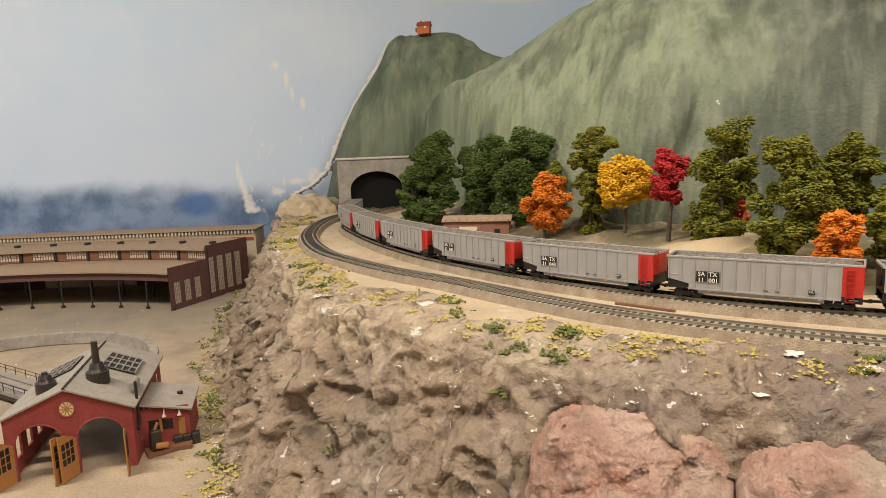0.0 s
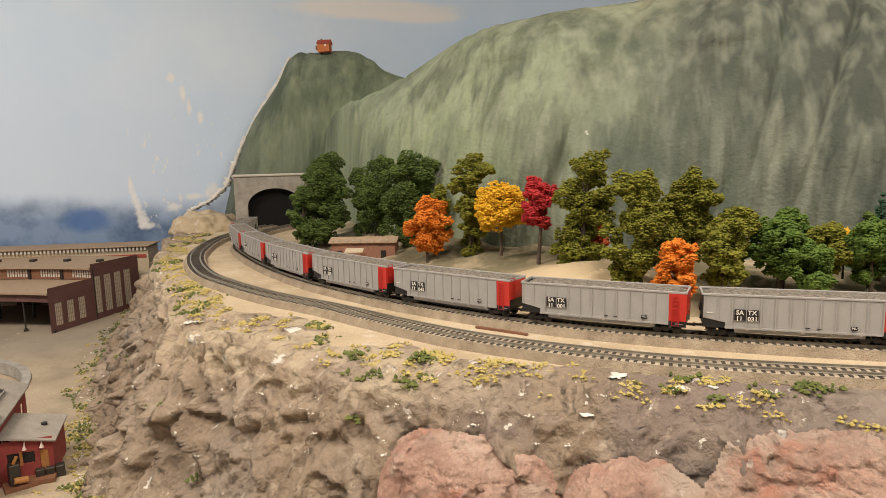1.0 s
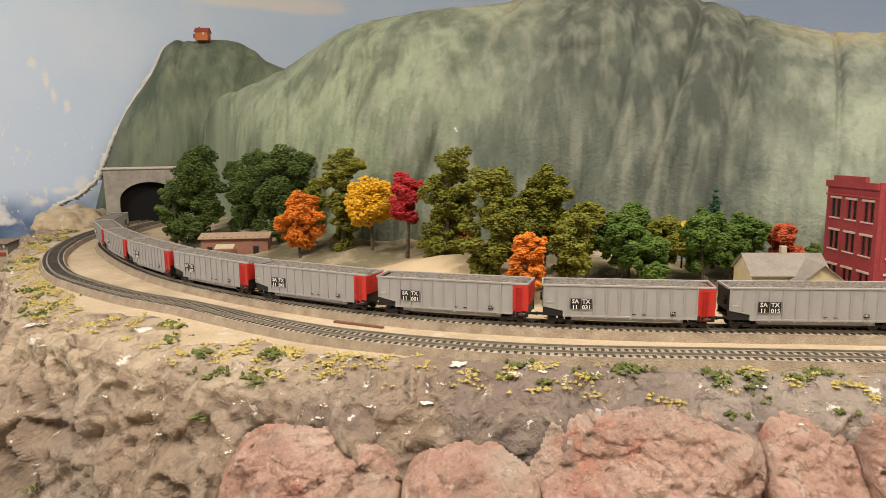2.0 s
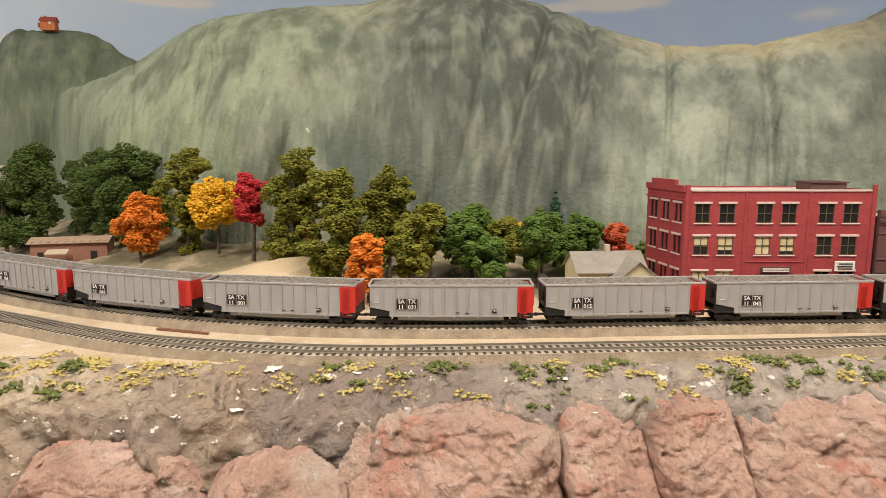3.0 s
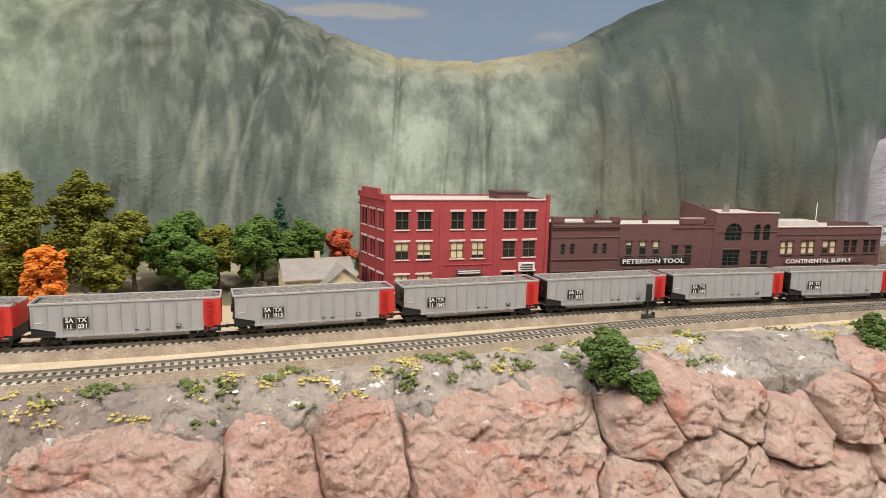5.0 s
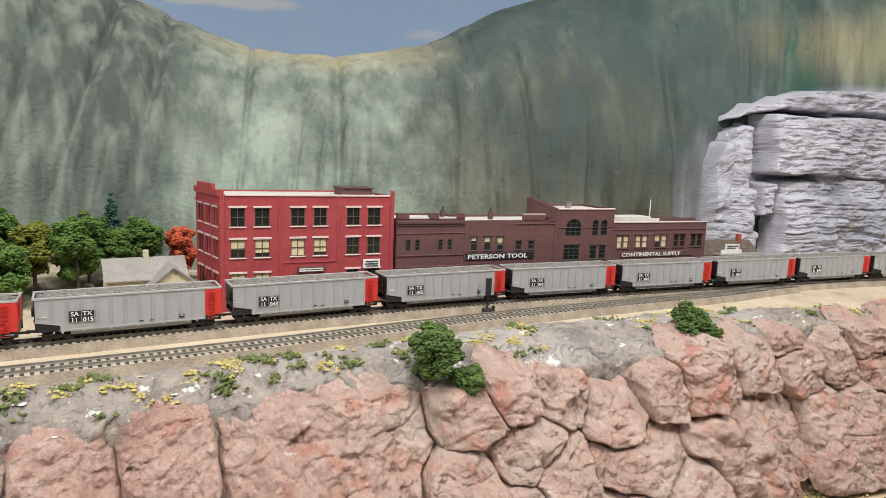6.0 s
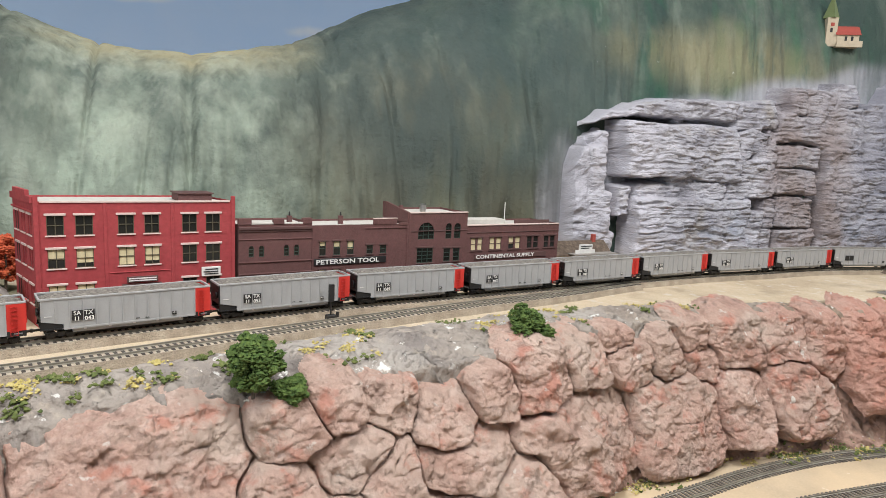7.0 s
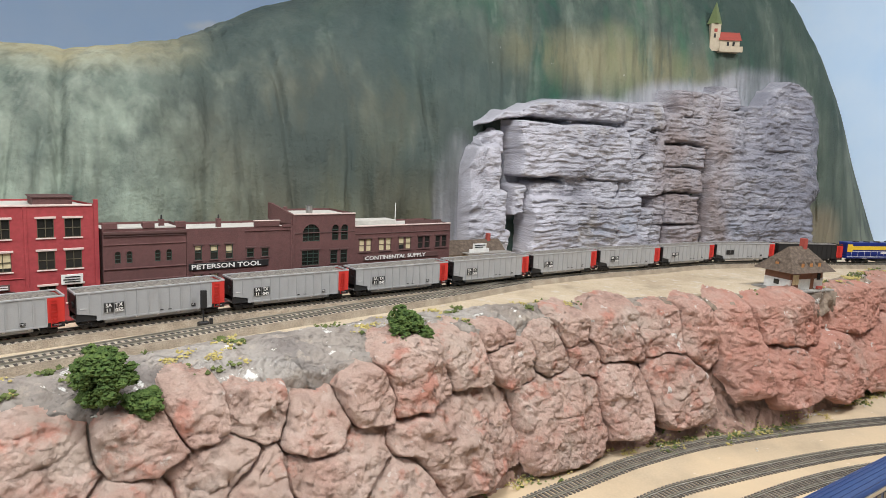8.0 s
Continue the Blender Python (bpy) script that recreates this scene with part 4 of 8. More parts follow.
def strata_face():
    base = spline([(1.548, 0.052, 0), (1.60, -0.005, 0), (1.68, -0.085, 0), (1.77, -0.165, 0), (1.87, -0.255, 0), (1.97, -0.345, 0), (2.07, -0.44, 0), (2.16, -0.525, 0), (2.24, -0.598, 0), (2.30, -0.668, 0), (2.338, -0.718, 0)], 0.0030)
    ns = [-s for s in normals(base)]
    rows = []
    m = 236
    for i, (p, s) in enumerate(zip(base, ns)):
        d = i * 0.0030
        top = face_top(d) + 0.006 * noise.noise(Vector((d * 30, 2, 5)))
        row = []
        for j in range(m):
            v = j / (m - 1)
            h = (top + 0.02) * v
            dd = d + 0.010 * noise.noise(Vector((d * 12, h * 14, 1.5))) + 0.005 * noise.noise(Vector((d * 45, h * 45, 1.5)))
            hh = h + 0.006 * noise.noise(Vector((d * 14, h * 10, 8.5))) + 0.003 * noise.noise(Vector((d * 60, h * 40, 8.5)))
            cave = (0.074 < dd < 0.142 and hh < 0.292) or (0.624 < dd < 0.656 and hh < 0.16) or (0.13 < dd < 0.23 and 0.160 < hh < 0.182) or (0.14 < dd < 0.24 and 0.286 < hh < 0.306)
            deepest = -0.060 if cave else -0.010
            out, which = deepest + 0.012 * noise.noise(Vector((d * 40, h * 40, 2.2))), 0
            for k, (a, b, c, e, stand, tilt) in enumerate(FACE_BLOCKS):
                if not (a - 0.02 < dd < b + 0.02):
                    continue
                lift_by = tilt * (dd - (a + b) / 2)
                x = min((dd - a) / 0.006, (b - dd) / 0.006)
                y = min((hh - lift_by - c) / 0.006 + (2 if c == 0 else 0), (e + lift_by - hh) / 0.007)
                near = min(x, y)
                if near > 0:
                    x, y = min(1.0, x), min(1.0, y)
                    lift = deepest + (stand * 0.62 - deepest) * (1 - ((1 - x) ** 2.5 + (1 - y) ** 2.5)) ** 0.6 if (1 - x) ** 2.5 + (1 - y) ** 2.5 < 1 else deepest
                    if lift > out:
                        out, which = lift, k + 1
            if which == 0 and (d < 0.03 or d > 1.03 or h > top - 0.03):
                out = -0.10
            q = Vector((p.x, p.y, 1.196 + h))
            wave = 1.2 * noise.noise(Vector((d * 7, h * 9, which * 3.1))) + 0.55 * noise.noise(Vector((d * 30, h * 26, which * 1.3)))
            layer = 0.0
            for rate, deep, cellw in ((150, 0.0030, 14), (270, 0.0024, 34)):
                bed = h * rate + wave * (1 if rate < 100 else 1.7) + which * 0.37
                cell = math.floor(bed)
                f = bed - cell
                run = math.floor(d * cellw + 3 * noise.cell(Vector((cell + 0.5, which + 0.5, 1.5))))
                step = noise.cell(Vector((cell * 1.7 + 0.5, run + 0.5, which + 0.5)))
                slit = 1.5 * max(0.0, noise.noise(Vector((d * 16, cell * 2.3, which * 1.7))) + 0.22)
                layer += deep * (0.5 if 0 < which < 4 else 1.0) * (0.55 * step + 0.55 * (1 - f) - 0.9 * slit * math.exp(-(f / 0.16) ** 2)) - deep * 0.3
            layer += fbm(q * 90, 4) * 0.0026 + fbm(q * 16, 3) * 0.009
            fade = max(0.0, min(1.0, d / 0.006, (top - h + 0.004) / 0.008, (1.045 + 0.012 * noise.noise(Vector((h * 22, 4, 7))) - d) / 0.01))
            q += s * ((out + layer) * fade - 0.075 * (1 - fade))
            q -= s * (0.17 * h * h)
            row.append(q)
        rows.append(row)
    ob = grid_mesh("rock_face", rows, STONE)
    return tagged(ob, "grey layered cast stone cliff on the mountain side", "rock face", kind="structure")


strata_face()

# ---- the painted sky wall and the room ----
wall_line = spline([(x, y, 0) for x, y in ((-2.6, -2.0), (-2.6, 1.0), (-2.3, 1.75), (-1.5, 1.95), (-0.45, 2.02), (0.6, 2.08), (1.6, 1.75), (2.4, 0.9), (2.70, -0.3), (2.75, -2.0))], 0.05)
wn = normals(wall_line)
rows = [[Vector((p.x, p.y, z)) + s * w for w, z in ((0, 0.0), (0, 0.6), (0, 1.2), (0, 1.6), (0, 2.0), (0, 2.748), (0.08, 2.748), (0.08, 0.0))] for p, s in zip(wall_line, wn)]
tagged(grid_mesh("wall_sky", rows, SKY, True), "blue painted sky backdrop wall with clouds and a treeline", "wall", kind="structure")
# unseen room faces close the scene; dark, so they bounce little light
for name, dims, lab in (("wall_south", (-2.75, 2.75, -2.2, -2.0, 0, 2.746), "unseen dark wall behind the aisle"), ("ceiling", (-2.8, 2.8, -2.2, 2.3, 2.75, 2.85), "unseen dark ceiling closing the room"), ("floor", (-2.8, 2.8, -2.2, 2.3, -0.1, 0), "unseen dark floor of the aisle")):
    bm = bmesh.new()
    box(bm, *dims)
    tagged(mesh_ob(name, bm, WALL), lab, name.split("_")[0], kind="structure")

# white plaster along the seam between the small hill and the wall
rows = []
for k in range(120):
    t = k / 119
    pts = [Vector((-0.345, 1.945, 1.235)), Vector((-0.285, 1.945, 1.262)), Vector((-0.235, 1.945, 1.305)), Vector((-0.183, 1.94, 1.42)), Vector((-0.118, 1.94, 1.53)), Vector((-0.066, 1.94, 1.605)), Vector((-0.030, 1.93, 1.672))]
    f = t * 5.999
    c = pts[int(f)].lerp(pts[int(f) + 1], f - int(f))
    w = 0.009 + 0.010 * noise.noise(Vector((t * 30, 1, 1))) + 0.012 * noise.noise(Vector((t * 90, 4, 1)))
    rows.append([c + Vector((-0.9 * w, 0.02, 0.35 * w)), c + Vector((-0.5 * w, -0.004, 0.2 * w)), c + Vector((0.4 * w, -0.006, -0.1 * w)), c + Vector((w, 0.02, -0.3 * w))])
tagged(grid_mesh("trim", rows, PLASTER), "rough white plaster seam between hill and sky wall", "trim", kind="structure")

# ---- tunnel portal ----
portal = thing("tunnel_portal", pose(-0.085, 1.722, DECK, 0, 0, 3), "grey cast stone double track tunnel portal", "tunnel portal")
bm = bmesh.new()
W2, HT, R0 = 0.070, 0.114, 0.046
arch = [(-W2, 0)] + [(-W2 + 0.0 + W2 * (1 - math.cos(a)), HT - R0 + R0 * math.sin(a)) for a in [i * math.pi / 16 for i in range(9)]] + [(W2 * math.cos(a), HT - R0 + R0 * math.sin(a)) for a in [i * math.pi / 16 for i in range(8, -1, -1)]] + [(W2, 0)]
outline = [(-0.102, 0)] + [(-0.102 + 0.204 * i / 18, 0.146) for i in range(19)] + [(0.102, 0)]
for y0, y1 in ((0.0, 0.02),):
    va = [bm.verts.new((x, y0, z)) for x, z in arch]
    vb = [bm.verts.new((x, y0, z)) for x, z in outline]
    wa = [bm.verts.new((x, 0.022, z)) for x, z in arch]
    wb = [bm.verts.new((x, y1, z)) for x, z in outline]
    m = len(arch)
    for i in range(m - 1):
        j0, j1 = round(i * (len(vb) - 1) / (m - 1)), round((i + 1) * (len(vb) - 1) / (m - 1))
        bm.faces.new([va[i], va[i + 1]] + [vb[j] for j in range(j1, j0 - 1, -1)])
        bm.faces.new((va[i + 1], va[i], wa[i], wa[i + 1]))
    for i in range(len(vb) - 1):
        bm.faces.new((vb[i], vb[i + 1], wb[i + 1], wb[i]))
part("portal_wall", bm, CONCRETE, portal)
bm = bmesh.new()
box(bm, -0.106, 0.106, -0.004, 0.03, 0.146, 0.152, 0.0015)
part("coping", bm, ROOFPALE, portal, "pale chipped coping stone")
# open-fronted box added behind the arch to darken the bore
bm = bmesh.new()
box(bm, -0.095, 0.30, 0.022, 0.30, 0.0, 0.14)
bmesh.ops.delete(bm, geom=[f for f in bm.faces if f.normal.y < -0.5], context="FACES_ONLY")
part("tunnel_lining", bm, TUNNEL_SHADE, portal, "near-black box that puts the tunnel's shade into its colour")

# sandy plaster mound between the cliff top and the small hill
bm = bmesh.new()
bmesh.ops.create_icosphere(bm, subdivisions=5, radius=1.0)
for v in bm.verts:
    q = Vector((v.co.x * 0.085, v.co.y * 0.12, max(-0.1, v.co.z) * 0.052))
    q += v.co * (fbm(q * 14 + Vector((4, 0, 0)), 3) * 0.018 + fbm(q * 90, 3) * 0.004)
    v.co = q + Vector((-0.275, 1.80, DECK + 0.004))
tagged(mesh_ob("mound", bm, SAND, None, True), "sandy plaster mound at the end of the cliff", "mound", kind="structure")


# ---- tracks ----
def track(line, label, deck, bed=True):
    n = normals(line)
    thick = deck + 0.0035 if bed else deck - 0.005
    top = deck + 0.0165 if bed else deck + 0.0040
    rails = new("track")
    tagged(rails, label, "railway track", kind="structure")
    for side in (-1, 1):
        rows = []
        for p, s in zip(line, n):
            c = p + s * (side * 0.0083)
            rows.append([Vector((c.x + s.x * w, c.y + s.y * w, z)) for w, z in ((-0.0013, top - 0.0024), (-0.0004, top - 0.0019), (-0.0006, top - 0.0006), (-0.0006, top), (0.0006, top), (0.0006, top - 0.0006), (0.0004, top - 0.0019), (0.0013, top - 0.0024))])
        grid_mesh("rail", rows, RAIL, False, rails)
    rows = []
    for p, s in zip(line, n):
        w = 0.0225 + 0.0015 * noise.noise(p * 30)
        rows.append([Vector((p.x, p.y, z)) + s * x for x, z in ((-w, deck - 0.001), (-w + 0.001, deck + 0.004), (-0.0168, thick + 0.0098), (0.0168, thick + 0.0098), (w - 0.001, deck + 0.004), (w, deck - 0.001))])
    if bed:
        grid_mesh("roadbed", rows, [CORK], False, rails)
        rows = [[Vector((p.x, p.y, thick + 0.0101)) + s * x for x in (-0.0158, -0.008, 0.008, 0.0158)] for p, s in zip(line, n)]
        grid_mesh("ballast", rows, BALLAST, False, rails)
    verts, faces = [], []
    length = 0.01 * (len(line) - 1)
    k = 0
    rng = random.Random(3)
    while k * 0.0068 < length - 0.01:
        u = k * 0.0068 / 0.01
        i = int(u)
        p = line[i].lerp(line[i + 1], u - i)
        s = n[i]
        d = Vector((s.y, -s.x, 0))
        b = len(verts)
        sk = rng.uniform(-0.0003, 0.0003)
        for z in (thick + 0.004, top - 0.0023):
            for a, w in ((-0.0015, -0.0147), (0.0015, -0.0147), (0.0015, 0.0147), (-0.0015, 0.0147)):
                q = p + d * (a + sk * w * 60) + s * w
                verts.append((q.x, q.y, z))
        faces += [(b + 4, b + 5, b + 6, b + 7)] + [(b + i, b + (i + 1) % 4, b + 4 + (i + 1) % 4, b + 4 + i) for i in range(4)]
        k += 1
    me = bpy.data.meshes.new("ties")
    me.from_pydata(verts, [], faces)
    me.materials.append(TIE if bed else YARDTIE)
    ties = new("ties", me)
    ties.parent = rails
    tagged(ties, kind="stuff")


track(far_line, "brown-black model railway track on cork roadbed under the train", DECK)
track(near_line[8:], "empty model railway track on cork roadbed along the cliff", DECK)

# ---- plain solids ----


def rod(bm, a, b, r0, r1=None, n=8, cap=True):
    a, b = Vector(a), Vector(b)
    r1 = r0 if r1 is None else r1
    d = (b - a).normalized()
    x = d.orthogonal().normalized()
    y = d.cross(x)
    ra = [bm.verts.new(a + (x * math.cos(t) + y * math.sin(t)) * r0) for t in [i * math.tau / n for i in range(n)]]
    rb = [bm.verts.new(b + (x * math.cos(t) + y * math.sin(t)) * r1) for t in [i * math.tau / n for i in range(n)]]
    for i in range(n):
        bm.faces.new((ra[i], ra[(i + 1) % n], rb[(i + 1) % n], rb[i]))
    if cap:
        bm.faces.new(ra[::-1])
        bm.faces.new(rb)


def extrude(bm, outline, y0, y1):
    """A prism from an outline in x, z, between two y."""
    a = [bm.verts.new((x, y0, z)) for x, z in outline]
    b = [bm.verts.new((x, y1, z)) for x, z in outline]
    bm.faces.new(a)
    bm.faces.new(b[::-1])
    for i in range(len(a)):
        j = (i + 1) % len(a)
        bm.faces.new((a[j], a[i], b[i], b[j]))


def words(text, size, mat, parent, m, name="lettering", depth=0.0002, align="LEFT", bold=0.0):
    """Flat raised letters as one mesh."""
    cu = bpy.data.curves.new("letters", "FONT")
    cu.body, cu.size, cu.extrude, cu.align_x = text, size, depth, align
    cu.offset = bold
    cu.resolution_u = 2
    tmp = new("letters", cu)
    me = bpy.data.meshes.new_from_object(tmp)
    bpy.data.objects.remove(tmp)
    me.materials.append(mat)
    ob = new(name, me)
    ob.parent = parent
    ob.matrix_basis = m
    return ob


# ---- shared walls and parts ----
def facade(bm, L, H, holes, depth, y=0.0, z0=0.0):
    """A wall in the x, z plane facing minus y, with rectangular holes and their reveals."""
    xs = sorted({0.0, L, *[h[0] for h in holes], *[h[1] for h in holes]})
    zs = sorted({z0, H, *[h[2] for h in holes], *[h[3] for h in holes]})
    grid = {}

    def v(x, z, yy):
        key = (round(x, 6), round(z, 6), yy)
        if key not in grid:
            grid[key] = bm.verts.new((x, yy, z))
        return grid[key]

    for a, b in zip(xs, xs[1:]):
        for c, d in zip(zs, zs[1:]):
            mx, mz = (a + b) / 2, (c + d) / 2
            if any(h[0] < mx < h[1] and h[2] < mz < h[3] for h in holes):
                continue
            bm.faces.new((v(a, c, y), v(b, c, y), v(b, d, y), v(a, d, y)))
    for a, b, c, d in holes:
        q = [(a, c), (b, c), (b, d), (a, d)]
        for i in range(4):
            (x0, za), (x1, zb) = q[i], q[(i + 1) % 4]
            bm.faces.new((v(x0, za, y), v(x0, za, y + depth), v(x1, zb, y + depth), v(x1, zb, y)))


SHARED = {}


def shared(key, make, mat):
    if key not in SHARED:
        bm = bmesh.new()
        make(bm)
        me = bpy.data.meshes.new(key[0])
        bm.to_mesh(me)
        bm.free()
        me.materials.append(mat)
        SHARED[key] = me
    return SHARED[key]


def put(name, me, parent, m=None):
    ob = new(name, me)
    ob.parent = parent
    if m is not None:
        ob.matrix_basis = m
    return ob


# ---- train ----
far_s = [0.0]
for a, b in zip(far_line, far_line[1:]):
    far_s.append(far_s[-1] + (b - a).length)


def at_far(s):
    i = min(max(int(s / 0.01), 0), len(far_line) - 2)
    return far_line[i].lerp(far_line[i + 1], (s - far_s[i]) / (far_s[i + 1] - far_s[i]))


def truck(parent, x):
    """A four-wheel bogie."""
    bm = bmesh.new()
    for y in (-0.0115, 0.0115):
        box(bm, x - 0.0115, x + 0.0115, y - 0.0012, y + 0.0012, 0.0045, 0.0062)
        for k in (-0.0085, 0.0085):
            box(bm, x + k - 0.002, x + k + 0.002, y - 0.0016, y + 0.0016, 0.0032, 0.0066, 0.0005)
        box(bm, x - 0.003, x + 0.003, y - 0.0016, y + 0.0016, 0.0028, 0.0078, 0.0005)
    box(bm, x - 0.0025, x + 0.0025, -0.0105, 0.0105, 0.005, 0.0095)
    t = part("truck", bm, BLACK, parent)
    for k in (-0.0085, 0.0085):
        bm = bmesh.new()
        for y in (-0.0083, 0.0083):
            rod(bm, (x + k, y - 0.0011, 0.0047), (x + k, y + 0.0011, 0.0047), 0.0047, n=16)
        rod(bm, (x + k, -0.008, 0.0047), (x + k, 0.008, 0.0047), 0.001, n=6)
        part("wheelset", bm, DARKMETAL, t)
    return t


def coal_car(body_mat, red_mat, end_mat, label):
    """A high-sided coal gondola; its red end is at minus x."""
    car = thing("coal_car", Matrix(), label, "railway car", "coal cars of the train")
    H0, H1, L, Wd = 0.0105, 0.0415, 0.0800, 0.0165
    bm = bmesh.new()
    # sides with a cut-up lower corner at the ends
    for s in (-1, 1):
        out = [(-L + 0.016, H0), (L - 0.020, H0), (L - 0.020, H0 + 0.005), (L - 0.001, H0 + 0.009), (L - 0.001, H1), (-L + 0.016, H1)]
        extrude(bm, out, s * (Wd - 0.0006), s * Wd)
    box(bm, -L + 0.001, L - 0.001, -Wd + 0.0006, Wd - 0.0006, H0, H0 + 0.001)
    box(bm, -0.052, 0.052, -Wd + 0.002, Wd - 0.002, 0.0062, H0)
    for k in range(13):
        x = -L + 0.016 + (2 * L - 0.0175) * k / 12
        for s in (-1, 1):
            box(bm, x - 0.0005, x + 0.0005, s * Wd - 0.0004, s * Wd + 0.0009, H0 + (0.009 if x > L - 0.02 else 0), H1 - 0.002)
    part("body", bm, body_mat, car)
    bm = bmesh.new()
    for s in (-1, 1):
        box(bm, -L, L, s * (Wd - 0.0002) - 0.0009, s * (Wd - 0.0002) + 0.0009, H1 - 0.0016, H1 + 0.0004, 0.0003)
        box(bm, -L + 0.016, L - 0.02, s * Wd - 0.0005, s * Wd + 0.0007, H0 - 0.0005, H0 + 0.0012)
    for x in (-L, L):
        box(bm, x - 0.0008, x + 0.0008, -Wd, Wd, H1 - 0.0016, H1 + 0.0004)
    part("top_rail", bm, body_mat, car)
    bm = bmesh.new()
    for s in (-1, 1):
        box(bm, -L, -L + 0.0158, s * Wd - 0.0005, s * Wd + 0.0005, H0 + 0.0035, H1 - 0.0016)
    box(bm, -L - 0.0006, -L + 0.0004, -Wd + 0.0006, Wd - 0.0006, H0 + 0.010, H1 - 0.0012)
    part("red_end", bm, red_mat, car, "bright red painted end panel")
    for s in (-1, 1):
        bm = bmesh.new()
        facade(bm, 0.0066, 0.0285, [(0.0005, 0.0061, 0.0005 + k * 0.0040, 0.0037 + k * 0.0040) for k in range(7)], 0.0004)
        bmesh.ops.transform(bm, matrix=Matrix.Translation((-L + 0.0062, s * (Wd + 0.0012), H0 - 0.001)), verts=bm.verts)
        part("ladder", bm, red_mat, car)
    bm = bmesh.new()
    facade(bm, 0.0066, 0.0225, [(0.0005, 0.0061, 0.0005 + k * 0.0044, 0.0041 + k * 0.0044) for k in range(5)], 0.0004)
    bmesh.ops.transform(bm, matrix=Matrix.Translation((-L - 0.0012, 0.014, H0 + 0.010)) @ Matrix.Rotation(-math.pi / 2, 4, "Z"), verts=bm.verts)
    part("ladder", bm, red_mat, car)
    bm = bmesh.new()
    box(bm, L - 0.0015, L - 0.0002, -Wd + 0.0004, Wd - 0.0004, H0 + 0.008, H1 - 0.0018)
    for s in (-1, 1):
        extrude(bm, [(L - 0.0195, H0 + 0.0002), (L - 0.0005, H0 + 0.0002), (L - 0.0005, H0 + 0.0085), (L - 0.0195, H0 + 0.0045)], s * (Wd - 0.003), s * (Wd - 0.0010))
        for k in range(5):
            box(bm, L + 0.0002, L + 0.0008, s * 0.011 - 0.003, s * 0.011 + 0.003, H0 + 0.010 + k * 0.0045, H0 + 0.0105 + k * 0.0045)
        for k in (0, 1):
            box(bm, L - 0.008 - k * 0.007, L - 0.002 - k * 0.007, s * Wd - 0.0006, s * Wd + 0.0004, H0 - 0.0028, H0 - 0.0022)
        box(bm, L - 0.019, L, s * Wd - 0.0004, s * Wd + 0.0004, H0 + 0.0002, H0 + 0.0012)
    rod(bm, (L + 0.002, 0.006, H0 + 0.017), (L + 0.0002, 0.006, H0 + 0.017), 0.004, n=14)
    part("black_end", bm, end_mat, car, "black end with ladder rungs and brake wheel")
    bm = bmesh.new()
    box(bm, -L + 0.0008, -L + 0.0165, -Wd + 0.0012, Wd - 0.0012, H0 - 0.0015, H0 + 0.0098)
    for s in (-1, 1):
        box(bm, -L, -L + 0.003, s * Wd - 0.0004, s * Wd + 0.0004, H0 - 0.002, H0 + 0.0035)
        box(bm, -L + 0.010, -L + 0.0158, s * Wd - 0.0004, s * Wd + 0.0004, H0 - 0.001, H0 + 0.0035)
        box(bm, -L, -L + 0.0158, s * Wd - 0.0004, s * Wd + 0.0004, H0 - 0.002, H0 - 0.0005)
    part("end_sill", bm, BLACK, car, "black steel end sill")
    # heaped load
    rows = []
    for i in range(40):
        x = -L + 0.0012 + (2 * L - 0.0024) * i / 39
        row = []
        for j in range(9):
            y = (-1 + 2 * j / 8) * (Wd - 0.0011)
            edge = min((x + L) / 0.012, (L - x) / 0.012, (Wd - abs(y)) / 0.006, 1.0)
            row.append((x, y, H1 - 0.0036 + 0.0045 * max(0, edge) + 0.0012 * noise.noise(Vector((x * 130, y * 160, 3))) + 0.0009 * noise.noise(Vector((x * 420, y * 420, 7)))))
        rows.append(row)
    grid_mesh("load", rows, COAL, False, car)
    tagged(car.children[-1], "ash grey heaped coal load")
    for x in (-0.062, 0.062):
        truck(car, x)
    bm = bmesh.new()
    box(bm, -L - 0.0068, -L + 0.004, -0.0012, 0.0012, 0.0072, 0.0092)
    box(bm, -L - 0.0070, -L - 0.0042, -0.0026, 0.0014, 0.0068, 0.0098, 0.0005)
    part("coupler", bm, DARKMETAL, car)
    bm = bmesh.new()
    box(bm, L - 0.004, L + 0.0068, -0.0012, 0.0012, 0.0072, 0.0092)
    box(bm, L + 0.0042, L + 0.0070, -0.0014, 0.0026, 0.0068, 0.0098, 0.0005)
    part("coupler", bm, DARKMETAL, car)
    for s in (-1, 1):
        for k in range(5):
            x = -0.050 + k * 0.0225
            put("reflector", shared(("reflector",), lambda bm: box(bm, 0, 0.0024, -0.0002, 0.0002, 0, 0.0010), WHITE), car, Matrix.Translation((x, s * (Wd - 0.0018), H0 - 0.0022)))
        put("grab_iron", shared(("grab_iron",), lambda bm: box(bm, 0, 0.006, -0.0002, 0.0002, 0, 0.0004), WHITE), car, Matrix.Translation((L - 0.010, s * (Wd + 0.0006), H0 + 0.0135)))
        for x in (0.0378, 0.0481):
            tagged(put("number_panel", shared(("number_panel",), lambda bm: box(bm, -0.0048, 0.0048, -0.0002, 0.0002, 0, 0.0100), BLACK), car, Matrix.Translation((x, s * (Wd + 0.0010), H0 + 0.0078))), "black panel behind white lettering")
        put("data_plate", shared(("data_plate",), lambda bm: box(bm, 0, 0.005, -0.0002, 0.0002, 0, 0.0035), BLACK), car, Matrix.Translation((-0.045, s * (Wd + 0.0010), H0 + 0.0035)))
